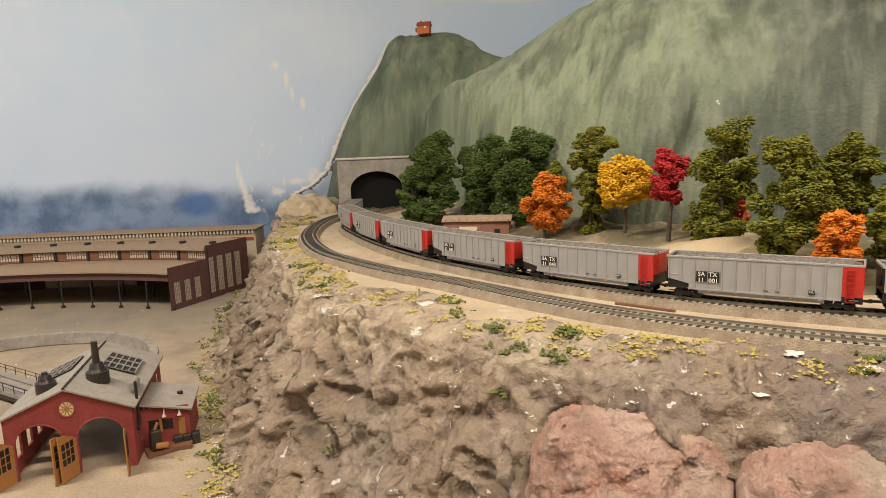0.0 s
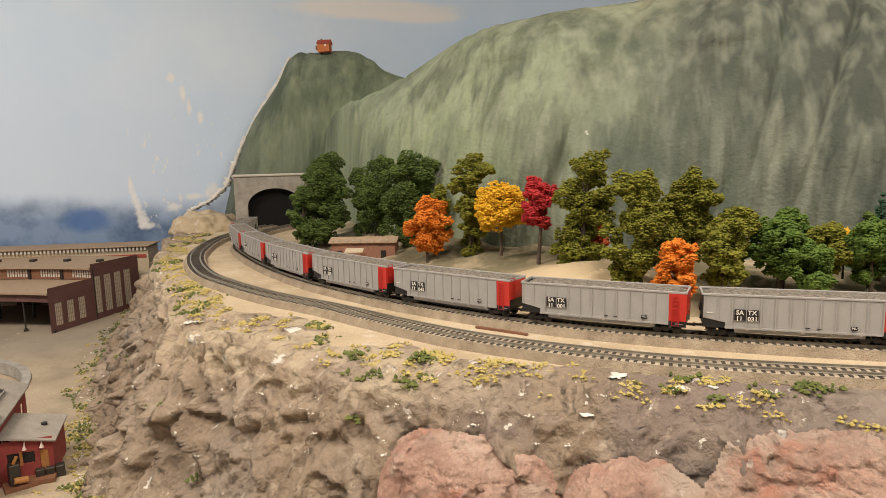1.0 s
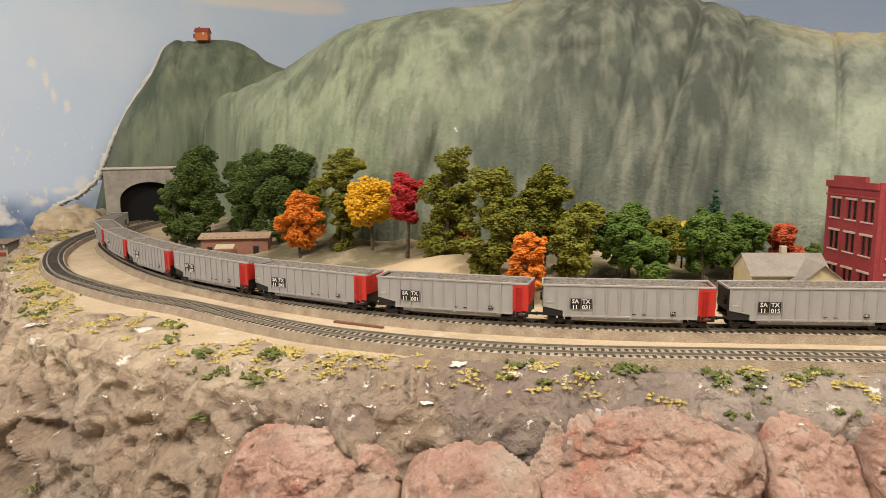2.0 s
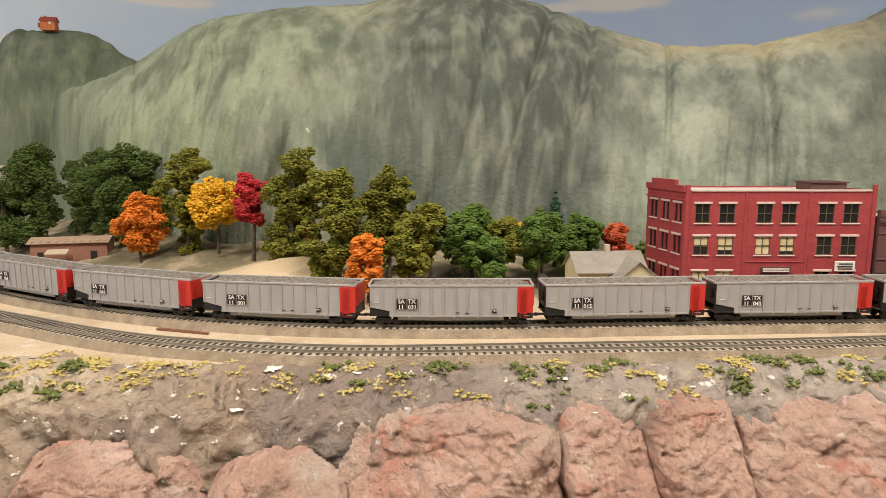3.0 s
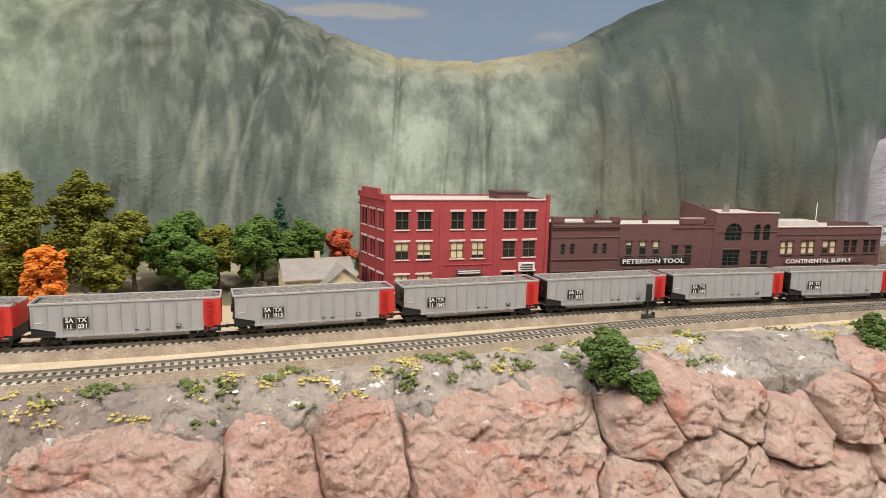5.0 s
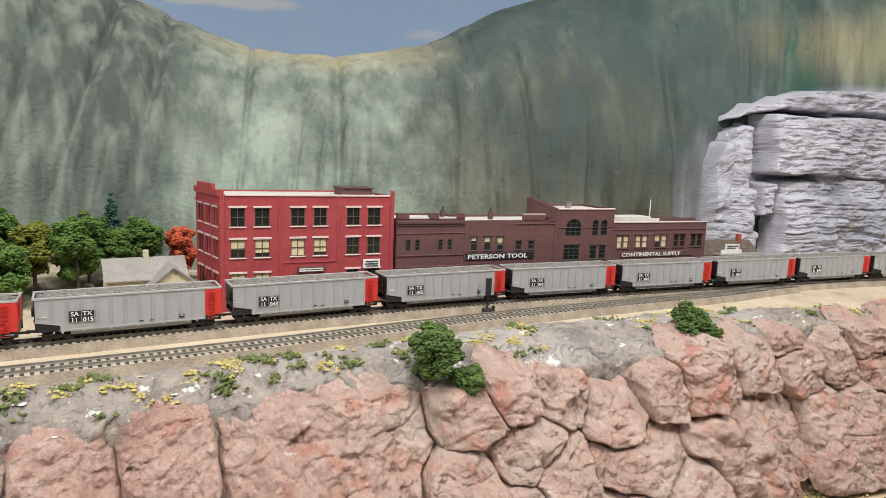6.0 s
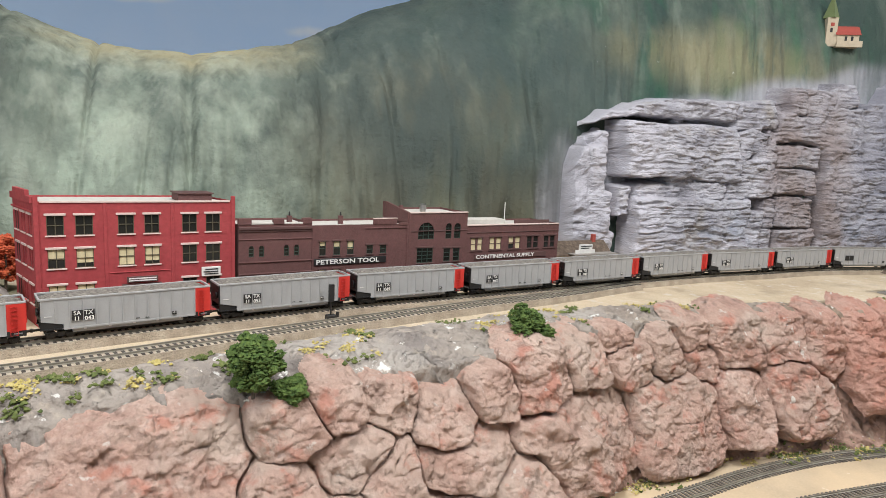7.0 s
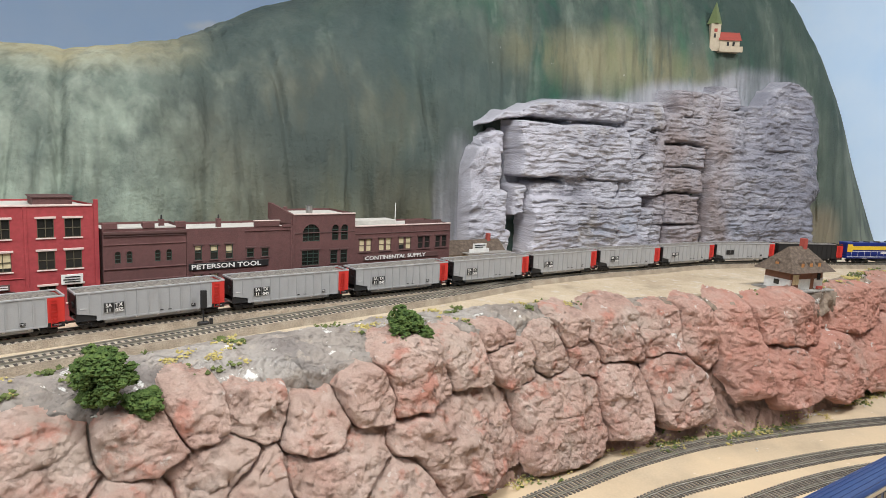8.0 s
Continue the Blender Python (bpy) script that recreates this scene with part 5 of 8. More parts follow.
        put("stencil", shared(("stencil",), lambda bm: box(bm, 0, 0.0038, -0.0002, 0.0002, 0, 0.0008), BLACK), car, Matrix.Translation((-0.0085, s * (Wd + 0.0010), H0 + 0.0032)))
        put("stencil", shared(("stencil",), lambda bm: box(bm, 0, 0.0038, -0.0002, 0.0002, 0, 0.0008), BLACK), car, Matrix.Translation((-0.0175, s * (Wd + 0.0010), H0 + 0.0030)))
    return car


# text meshes run along minus x, so that they read from the aisle side
TEXT_TURN = Matrix.Rotation(math.pi, 4, "Z") @ Matrix.Rotation(math.pi / 2, 4, "X")


def letter_car(car, number):
    for text, x in (("SA\n11", 0.0520), ("TX\n" + number, 0.0424)):
        words(text, 0.0057, WHITE, car, Matrix.Translation((x - 0.0004, 0.01775, 0.0237)) @ TEXT_TURN, bold=0.00012)
    words("MU", 0.0028, WHITE, car, Matrix.Translation((-0.0405, 0.01775, 0.0151)) @ TEXT_TURN)


PITCH = 0.171
FIRST = 0.8575
proto = coal_car(GREY, CARRED, BLACK, "grey coal gondola with a red end and a coal load")
dark = coal_car(BLACK, CARRED, BLACK, "black coal gondola with a red end")
NUMBERS = {6: "045", 7: "049", 8: "055", 9: "043", 10: "015", 11: "031", 12: "001", 13: "043", 14: "055", 15: "049"}


def on_track(s, length):
    a, b = at_far(s + 0.022), at_far(s + length - 0.022)
    mid, d = (a + b) / 2, b - a
    arc = at_far(s + length / 2)
    mid = mid.lerp(arc, 0.15)
    return pose(mid.x, mid.y, RAILTOP, 0, 0, math.degrees(math.atan2(d.y, d.x)))


for k in range(1, 19):
    s0 = FIRST + k * PITCH
    if s0 + PITCH > far_s[-1] - 0.02:
        break
    car = proto if k == 1 else copy_thing(proto, on_track(s0, PITCH))
    if k == 1:
        car.matrix_world = on_track(s0, PITCH)
    if k > 1:
        letter_car(car, NUMBERS.get(k, "049"))
dark.matrix_world = on_track(FIRST, PITCH)


def locomotive():
    loco = thing("diesel_locomotive", Matrix(), "blue and yellow model diesel locomotive on the main track", "locomotive")
    L = 0.118
    bm = bmesh.new()
    box(bm, -L, L, -0.0175, 0.0175, 0.012, 0.0165, 0.0006)
    part("frame", bm, BLUE, loco)
    bm = bmesh.new()
    box(bm, -0.062, L - 0.004, -0.013, 0.013, 0.0165, 0.0475, 0.0012)
    part("long_hood", bm, BLUE, loco)
    bm = bmesh.new()
    box(bm, -0.092, -0.062, -0.0165, 0.0165, 0.0165, 0.0505, 0.0015)
    cab = part("cab", bm, BLUE, loco)
    bm = bmesh.new()
    for s in (-1, 1):
        for x in (-0.086, -0.076):
            box(bm, x, x + 0.007, s * 0.0165 - 0.0003, s * 0.0165 + 0.0003, 0.038, 0.046)
    part("pane", bm, GLASS, cab)
    bm = bmesh.new()
    box(bm, -L + 0.004, -0.092, -0.0135, 0.0135, 0.0165, 0.036, 0.0012)
    part("nose", bm, BLUE, loco)
    bm = bmesh.new()
    for s in (-1, 1):
        box(bm, -0.06, 0.10, s * 0.0132 - 0.0002, s * 0.0132 + 0.0002, 0.031, 0.0395)
        box(bm, 0.1001, 0.1144, s * 0.0132 - 0.0002, s * 0.0132 + 0.0002, 0.026, 0.0435)
    part("stripe", bm, YELLOW, loco, "yellow side stripe")
    bm = bmesh.new()
    for s in (-1, 1):
        box(bm, -L, L, s * 0.0175 - 0.0002, s * 0.0175 + 0.0003, 0.0152, 0.0164)
        box(bm, -0.02, 0.02, s * 0.0133 - 0.0001, s * 0.0133 + 0.0003, 0.0225, 0.0265)
    part("marking", bm, WHITE, loco, "white sill line and name bars")
    bm = bmesh.new()
    for s in (-1, 1):
        for k in range(13):
            x = -0.11 + k * 0.018
            rod(bm, (x, s * 0.0172, 0.0165), (x, s * 0.0172, 0.028), 0.0003, n=5)
        rod(bm, (-0.11, s * 0.0172, 0.028), (0.106, s * 0.0172, 0.028), 0.0003, n=5)
    part("handrail", bm, WHITE, loco)
    bm = bmesh.new()
    for x in (0.02, 0.05, 0.08):
        rod(bm, (x, 0, 0.047), (x, 0, 0.0495), 0.007, n=14)
    box(bm, -0.04, -0.01, -0.009, 0.009, 0.047, 0.0495, 0.0005)
    part("roof_fan", bm, DARKMETAL, loco)
    bm = bmesh.new()
    box(bm, -0.03, 0.03, -0.014, 0.014, 0.004, 0.012, 0.002)
    part("fuel_tank", bm, BLACK, loco)
    for x in (-0.08, -0.062, 0.062, 0.08):
        truck(loco, x)
    return loco


loco = locomotive()
loco.matrix_world = on_track(FIRST - 0.245, 0.245)

# dwarf signal between the tracks
sig = thing("track_signal", pose(0.929, 0.158, DECK, 0, 0, -28), "small black signal mast beside the track", "signal")
bm = bmesh.new()
box(bm, -0.006, 0.006, -0.004, 0.004, 0, 0.012, 0.0008)
part("signal_base", bm, BLACK, sig)
bm = bmesh.new()
rod(bm, (0, 0, 0.012), (0, 0, 0.044), 0.0011, n=8)
part("mast", bm, BLACK, sig)
bm = bmesh.new()
box(bm, -0.0035, 0.0035, -0.003, 0.001, 0.028, 0.050, 0.0008)
part("signal_head", bm, BLACK, sig)
bm = bmesh.new()
rod(bm, (0.010, 0.002, 0), (0.010, 0.002, 0.014), 0.0022, n=8)
part("relay_post", bm, BLACK, sig)


# ---- buildings ----
def shell(bm, L, D, H, holes, side_holes=(), depth=0.0016):
    """Front wall with holes, plain back, sides (the one at x = 0 with holes), and a roof plate."""
    facade(bm, L, H, holes, depth)
    b = bmesh.new()
    facade(b, D, H, [(D - x1, D - x0, a, c) for x0, x1, a, c in side_holes], depth)
    me = bpy.data.meshes.new("tmp")
    b.to_mesh(me)
    b.free()
    me.transform(Matrix(((0, 1, 0, 0), (-1, 0, 0, D), (0, 0, 1, 0), (0, 0, 0, 1))))
    bm.from_mesh(me)
    bpy.data.meshes.remove(me)
    p = [bm.verts.new(c) for c in ((L, 0, 0), (L, D, 0), (L, D, H), (L, 0, H), (0, D, 0), (0, D, H))]
    bm.faces.new((p[0], p[1], p[2], p[3]))
    bm.faces.new((p[1], p[4], p[5], p[2]))


def window(house, x0, x1, z0, z1, frame_mat, pane_mat, cols=2, rows=2, trim=None, arch=False, turn=None, blind=0.0, tag=""):
    """A window set into its opening: frame bars, pane, and a pale lintel and sill."""
    w, h = round(x1 - x0, 4), round(z1 - z0, 4)
    m = Matrix.Translation((x0, 0, z0)) if turn is None else turn @ Matrix.Translation((x0, 0, z0))

    def frame_bars(bm):
        e, b = 0.0007, 0.0004
        xs = [e] + [w * i / cols for i in range(1, cols)] + [w - e]
        zs = [e] + [h * i / rows for i in range(1, rows)] + [h - e]
        gaps = []
        for i in range(cols):
            for j in range(rows):
                gaps.append((xs[i] + (b if i else 0), xs[i + 1] - (b if i < cols - 1 else 0), zs[j] + (b if j else 0), zs[j + 1] - (b if j < rows - 1 else 0)))
        facade(bm, w, h, gaps, 0.0009, 0.0004)

    def pane_sheet(bm):
        box(bm, 0.0002, w - 0.0002, 0.0014, 0.0018, 0.0002, h - 0.0002)

    win = put("window", shared(("window", w, h, cols, rows, frame_mat.name), frame_bars, frame_mat), house, m)
    put("pane", shared(("pane", w, h, pane_mat.name), pane_sheet, pane_mat), win)
    if blind:
        put("blind", shared(("blind", w, h, blind), lambda bm: box(bm, 0.0006, w - 0.0006, 0.00132, 0.0014, h * (1 - blind), h - 0.0006), CREAM), win)
    if trim is not None and not arch:
        put("lintel", shared(("lintel", w, trim.name), lambda bm: box(bm, -0.002, w + 0.002, -0.0012, 0.001, 0, 0.0024, 0.0002), trim), win, Matrix.Translation((0, 0, h)))
        put("sill", shared(("sill", w, trim.name), lambda bm: box(bm, -0.0016, w + 0.0016, -0.0014, 0.001, -0.0014, 0, 0.0002), trim), win)
    if arch:
        def head(bm):
            # the two corners above a round head, and a proud ring
            n = 8
            r = w / 2
            pts = [(r - r * math.cos(math.pi * i / (2 * n)), h - r + r * math.sin(math.pi * i / (2 * n))) for i in range(n + 1)]
            for side in (0, 1):
                q = [((w - x) if side else x, z) for x, z in pts]
                corner = (w if side else 0, h)
                fr = [bm.verts.new((x, 0.0, z)) for x, z in q]
                c = bm.verts.new((corner[0], 0.0, corner[1]))
                bk = [bm.verts.new((x, 0.0013, z)) for x, z in q]
                for i in range(n):
                    bm.faces.new((fr[i], fr[i + 1], c))
                    bm.faces.new((fr[i], fr[i + 1], bk[i + 1], bk[i]))
            ring = [(r - (r + 0.0012) * math.cos(math.pi * i / 16), h - r + (r + 0.0012) * math.sin(math.pi * i / 16)) for i in range(17)]
            ring2 = [(r - r * math.cos(math.pi * i / 16), h - r + r * math.sin(math.pi * i / 16)) for i in range(17)]
            a = [bm.verts.new((x, -0.0007, z)) for x, z in ring]
            b = [bm.verts.new((x, -0.0007, z)) for x, z in ring2]
            a2 = [bm.verts.new((x, 0.0, z)) for x, z in ring]
            for i in range(16):
                bm.faces.new((a[i], a[i + 1], b[i + 1], b[i]))
                bm.faces.new((a[i], a[i + 1], a2[i + 1], a2[i]))
        put("arch_head", shared(("arch_head", w, h, trim.name), head, trim), win)
    return win


def slab(house, name, dims, mat, label="", bevel=0.0003):
    bm = bmesh.new()
    box(bm, *dims, bevel)
    return part(name, bm, mat, house, label)


# -- the red three-storey block --
def red_block():
    L, D, H = 0.2127, 0.088, 0.1425
    slant = 0.194  # the side wall leans off the square in plan
    ang = math.degrees(math.atan2(0.286 - 0.391, 0.901 - 0.716))
    house = thing("brick_building", pose(0.716, 0.391, DECK, 0, 0, ang), "red three-storey brick commercial block with pale lintels", "building")
    cols = [(0.0118, 0.0282), (0.0391, 0.0563), (0.0814, 0.0980), (0.1090, 0.1251), (0.1504, 0.1672), (0.1776, 0.1946)]
    floors = [(0.1055, 0.1272), (0.0690, 0.0902), (0.0290, 0.0500)]
    holes = [(a, b, c, d) for c, d in floors for a, b in cols if not (c < 0.04 and 0.08 < a < 0.13)]
    sides = [(a, b, c, d) for c, d in floors for a, b in ((0.006, 0.013), (0.0155, 0.0225), (0.034, 0.041), (0.0435, 0.0505), (0.062, 0.069), (0.0715, 0.0785))]
    bm = bmesh.new()
    shell(bm, L, D, H, holes, sides)
    part("wall", bm, REDBRICK, house)
    lit = {(0, 1): 0.55, (1, 1): 0.75, (2, 1): 0.96, (3, 1): 0.8}
    for fi, (c, d) in enumerate(floors):
        for ci, (a, b) in enumerate(cols):
            if c < 0.04 and 0.08 < a < 0.13:
                continue
            window(house, a, b, c, d, OLIVEFRAME, GLASS, 2, 2, TRIM, blind=lit.get((ci, fi), 0.97 if fi == 2 and ci < 2 else 0.0))
    turn = Matrix.Translation((-slant * D, D, 0)) @ Matrix.Rotation(math.atan(slant) - math.pi / 2, 4, "Z")
    for a, b, c, d in sides:
        window(house, D - b, D - a, c, d, DARKTRIM, GLASS, 1, 1, TRIM, turn=turn)
    slab(house, "roof", (0.002, L - 0.002, 0.002, D, H - 0.004, H - 0.002), ROOFPALE)
    slab(house, "cornice", (0.006, L - 0.006, -0.0012, 0.003, H - 0.0015, H + 0.0006), TRIM, "pale roof edge")
    slab(house, "pilaster", (0, 0.0048, -0.0012, 0.002, 0, H + 0.006), REDBRICK)
    slab(house, "pilaster", (L - 0.0048, L, -0.0012, 0.002, 0, H + 0.006), REDBRICK)
    slab(house, "pilaster", (0.0665, 0.0700, -0.0008, 0.002, 0, H - 0.002), REDBRICK)
    slab(house, "pilaster", (0.1375, 0.1410, -0.0008, 0.002, 0, H - 0.002), REDBRICK)
    bm = bmesh.new()
    extrude(bm, [(0, H - 0.002), (D, H - 0.002), (D, H + 0.005), (D * 0.84, H + 0.005), (D * 0.84, H + 0.011), (D * 0.22, H + 0.011), (D * 0.22, H + 0.005), (0, H + 0.005)], -0.0015, 0.0025)
    bmesh.ops.transform(bm, matrix=Matrix.Rotation(math.pi / 2, 4, "Z"), verts=bm.verts)
    part("gable_parapet", bm, REDBRICK, house)
    slab(house, "string_course", (-0.002, 0.0, 0.001, D, H - 0.012, H - 0.010), REDBRICK)
    slab(house, "string_course", (0.072, 0.136, -0.001, 0.001, 0.0605, 0.0615), REDBRICK)
    sign = slab(house, "sign_board", (0.089, 0.1225, -0.0022, -0.0004, 0.0485, 0.0555), DARKTRIM, "dark shop sign with pale writing bars")
    for z in (0.0500, 0.0525):
        slab(sign, "writing_bar", (0.091, 0.1205, -0.0028, -0.0021, z, z + 0.0013), WHITE, bevel=0)
    sign = slab(house, "sign_board", (0.172, 0.1945, -0.0022, -0.0004, 0.0505, 0.0620), WHITE, "white hanging sign with dark writing bars")
    for z, x in ((0.0528, 0.1755), (0.0555, 0.174), (0.0585, 0.176)):
        slab(sign, "writing_bar", (x, 0.1915, -0.0027, -0.0021, z, z + 0.0012), BLACK, bevel=0)
    # flat dark panel on the wall face, with no recess behind it
    slab(house, "shop_front", (0.084, 0.127, -0.0008, 0.0012, 0.002, 0.047), DARKTRIM, "dark flat shop front panel")
    hut = slab(house, "roof_hut", (0.150, 0.190, 0.02, 0.055, H - 0.002, H + 0.007), BROWNBRICK, "brown roof hut")
    slab(hut, "hut_roof", (0.148, 0.192, 0.018, 0.057, H + 0.007, H + 0.0085), DARKTRIM)
    for ob in house.children:
        if ob.name.split(".")[0] in ("wall", "roof", "gable_parapet", "string_course"):
            for v in ob.data.vertices:
                v.co.x -= slant * max(0.0, v.co.y)


red_block()

BR_ANG = math.degrees(math.atan2(0.102 - 0.281, 1.191 - 0.902))
BR = pose(0.902, 0.281, DECK, 0, 0, BR_ANG)


def brown_house(u0, u1, D, H, label):
    return thing("brick_building", BR @ pose(u0, 0, 0), label, "building", "brown brick shops in a row"), u1 - u0


def simple_walls(house, L, D, H, holes, mat):
    bm = bmesh.new()
    shell(bm, L, D, H, holes)
    part("wall", bm, mat, house)
    slab(house, "roof", (0.0015, L - 0.0015, 0.002, D, H - 0.005, H - 0.003), ROOFPALE, "pale flat roof")


# -- first shop: two pairs of arched windows and a panelled cornice --
house, L = brown_house(0.0, 0.0955, 0.075, 0.113, "dark brown brick shop with arched windows and a cornice")
H = 0.113
wins = [(0.0125, 0.0190), (0.0255, 0.0320), (0.0580, 0.0645), (0.0715, 0.0780)]
holes = [(a, b, 0.0715, 0.0860) for a, b in wins]
simple_walls(house, L, 0.075, H, holes, BROWNBRICK)
for a, b, c, d in holes:
    window(house, a, b, c, d, GREENFRAME, GLASS, 1, 3, BROWNBRICK, arch=True)
for z, t, y in ((0.1065, 0.0035, -0.0025), (0.1035, 0.0015, -0.0012), (0.0935, 0.0012, -0.001), (0.0640, 0.0016, -0.0012), (0.0490, 0.0016, -0.0012)):
    slab(house, "string_course", (0, L, y, 0.001, z, z + t), DARKTRIM if z > 0.1 else BROWNBRICK)
for a, b in ((0.0, 0.016), (0.044, 0.058), (0.083, 0.0955)):
    slab(house, "parapet_block", (a, b, -0.001, 0.006, H, H + 0.0075), BROWNBRICK)
for a in (0.068,):
    chim = slab(house, "chimney", (a, a + 0.006, 0.016, 0.022, H - 0.003, H + 0.009), BROWNBRICK)
    bm = bmesh.new()
    rod(bm, (a + 0.003, 0.019, H + 0.009), (a + 0.003, 0.019, H + 0.0145), 0.0014, 0.0009)
    part("chimney_pot", bm, BLACK, chim)
slab(house, "writing_bar", (0.055, 0.082, -0.0012, 0.0, 0.0455, 0.0468), TRIM, "pale sign line")
slab(house, "parapet_cap", (0.016, 0.044, -0.0005, 0.004, H, H + 0.0022), ROOFPALE)
slab(house, "parapet_cap", (0.058, 0.083, -0.0005, 0.004, H, H + 0.0022), ROOFPALE)

# -- second shop, with a lettered board --
house, L = brown_house(0.0960, 0.2405, 0.075, 0.1115, "brown brick shop with a long lettered board")
H = 0.1105
o = 0.0960
wins = [(0.1062, 0.1150, 0.0695, 0.0885), (0.1262, 0.1360, 0.0695, 0.0885), (0.1462, 0.1556, 0.0695, 0.0885), (0.1752, 0.1846, 0.0693, 0.0815), (0.1958, 0.2055, 0.0693, 0.0812)]
low = [(0.1062, 0.1150, 0.034, 0.0505), (0.1262, 0.1360, 0.034, 0.0505)]
holes = [(a - o, b - o, c, d) for a, b, c, d in wins + low]
simple_walls(house, L, 0.075, H, holes, BROWNBRICK)
for k, (a, b, c, d) in enumerate(holes):
    window(house, a, b, c, d, GREENFRAME, GLASS, 1, 2, DARKTRIM, blind=(0.32, 0.4, 0.62, 0, 0, 0.3, 0.35)[k])
board = slab(house, "sign_board", (0.0985 - o, 0.2052 - o, -0.0016, 0.0, 0.0565, 0.0655), BLACK, "black board with white shop lettering")
words("PETERSON TOOL", 0.0098, WHITE, board, Matrix.Translation((0.1010 - o, -0.0018, 0.0580)) @ Matrix.Rotation(math.pi / 2, 4, "X") @ Matrix.Diagonal((1.22, 0.88, 1, 1)), bold=0.0002)
slab(house, "awning", (0.168 - o, 0.212 - o, -0.004, 0.0, 0.043, 0.0455), DARKTRIM)
slab(house, "string_course", (0.172 - o, L, -0.0012, 0.001, 0.1045, 0.1060), BROWNBRICK)
slab(house, "parapet_block", (0.1852 - o, 0.221 - o, -0.001, 0.003, H, H + 0.0075), BROWNBRICK)
slab(house, "parapet_cap", (0.1852 - o, 0.222 - o, -0.0014, 0.0035, H + 0.0075, H + 0.0085), TRIM)
slab(house, "parapet_block", (0.226 - o, 0.2395 - o, -0.001, 0.003, H - 0.002, H + 0.0015), BROWNBRICK)
slab(house, "pilaster", (0.2375 - o, 0.2405 - o, -0.001, 0.001, 0, H), BROWNBRICK)
for a in (0.1395 - o,):
    chim = slab(house, "chimney", (a, a + 0.006, 0.014, 0.020, H - 0.004, H + 0.011), BROWNBRICK)
    bm = bmesh.new()
    rod(bm, (a + 0.003, 0.017, H + 0.011), (a + 0.003, 0.017, H + 0.016), 0.0014, 0.0009)
    part("chimney_pot", bm, BLACK, chim)
slab(house, "parapet_cap", (0.004, 0.0885, 0.001, 0.004, H, H + 0.0008), ROOFPALE)

# -- third shop: tall, with one great arched window --
house, L = brown_house(0.2405, 0.3415, 0.082, 0.1265, "tall brown brick shop with a great arched green window")
H, o = 0.1262, 0.2405
holes = [(0.2565 - o, 0.2832 - o, 0.0868, 0.1115), (0.3032 - o, 0.3136 - o, 0.0868, 0.1100), (0.3182 - o, 0.3296 - o, 0.0868, 0.1100),
         (0.2555 - o, 0.2825 - o, 0.0520, 0.0740), (0.3012 - o, 0.3125 - o, 0.0525, 0.0722), (0.3178 - o, 0.3290 - o, 0.0525, 0.0722)]
simple_walls(house, L, 0.082, H, holes, BROWNBRICK)
for k, (a, b, c, d) in enumerate(holes):
    window(house, a, b, c, d, GREENFRAME, GLASS, 3 if k in (0, 3) else 1, 4 if k in (0, 3) else 3, BROWNBRICK if k < 3 else DARKTRIM, arch=k < 3)
slab(house, "string_course", (0, L, -0.0010, 0.001, 0.0985, 0.0995), DARKTRIM)
slab(house, "string_course", (0, L, -0.0012, 0.001, 0.0470, 0.0484), DARKTRIM)
bm = bmesh.new()
extrude(bm, [(0, H - 0.014), (0.082, H - 0.014), (0.082, H + 0.010), (0.070, H + 0.010), (0.0, H + 0.0005)], -0.0015, 0.0018)
bmesh.ops.transform(bm, matrix=Matrix.Rotation(math.pi / 2, 4, "Z"), verts=bm.verts)
part("side_parapet", bm, BROWNBRICK, house)
slab(house, "cornice", (0.001, L, -0.0012, 0.003, H - 0.0012, H + 0.0006), TRIM)
slab(house, "pilaster", (0.0, 0.003, -0.0012, 0.001, 0, H), BROWNBRICK)
slab(house, "chimney", (0.0015, 0.006, 0.03, 0.035, H, H + 0.008), BROWNBRICK)
bm = bmesh.new()
rod(bm, (0.045, 0.04, H - 0.003), (0.045, 0.04, H + 0.008), 0.005, n=14)
rod(bm, (0.045, 0.04, H + 0.008), (0.045, 0.04, H + 0.0095), 0.0056, 0.002, n=14)
part("roof_vent", bm, STEEL, house, "round metal roof vent")

# -- fourth shop --
house, L = brown_house(0.3415, 0.5240, 0.075, 0.1062, "long low brown brick shop with paired windows and a lettered board")
H, o = 0.1062, 0.3415
tops = [(0.3495, 0.3711), (0.3846, 0.4073), (0.4213, 0.4450), (0.4585, 0.4822), (0.4938, 0.5174)]
holes = []
for a, b in tops:
    m = (a + b) / 2
    holes += [(a - o, m - 0.0013 - o, 0.0665, 0.0862), (m + 0.0013 - o, b - o, 0.0665, 0.0862)]
lows = [(0.352, 0.361), (0.366, 0.375), (0.386, 0.394), (0.398, 0.406), (0.420, 0.428), (0.436, 0.445), (0.458, 0.467), (0.474, 0.482), (0.508, 0.5165)]
holes += [(a - o, b - o, 0.034, 0.0468) for a, b in lows]
simple_walls(house, L, 0.075, H, holes, BROWNBRICK)
for k, (a, b, c, d) in enumerate(holes):
    window(house, a, b, c, d, DARKTRIM, GLASS, 1, 2, DARKTRIM, blind=(0.95, 0.95, 0.95, 0.95, 0.6, 0.95, 0, 0, 0, 0, 0, 0, 0, 0, 0.9, 0.9, 0.9, 0.9, 0.8)[k])
board = slab(house, "sign_board", (0.3565 - o, 0.4990 - o, -0.0014, 0.0, 0.0525, 0.0605), DARKTRIM, "dark board with white supply lettering")
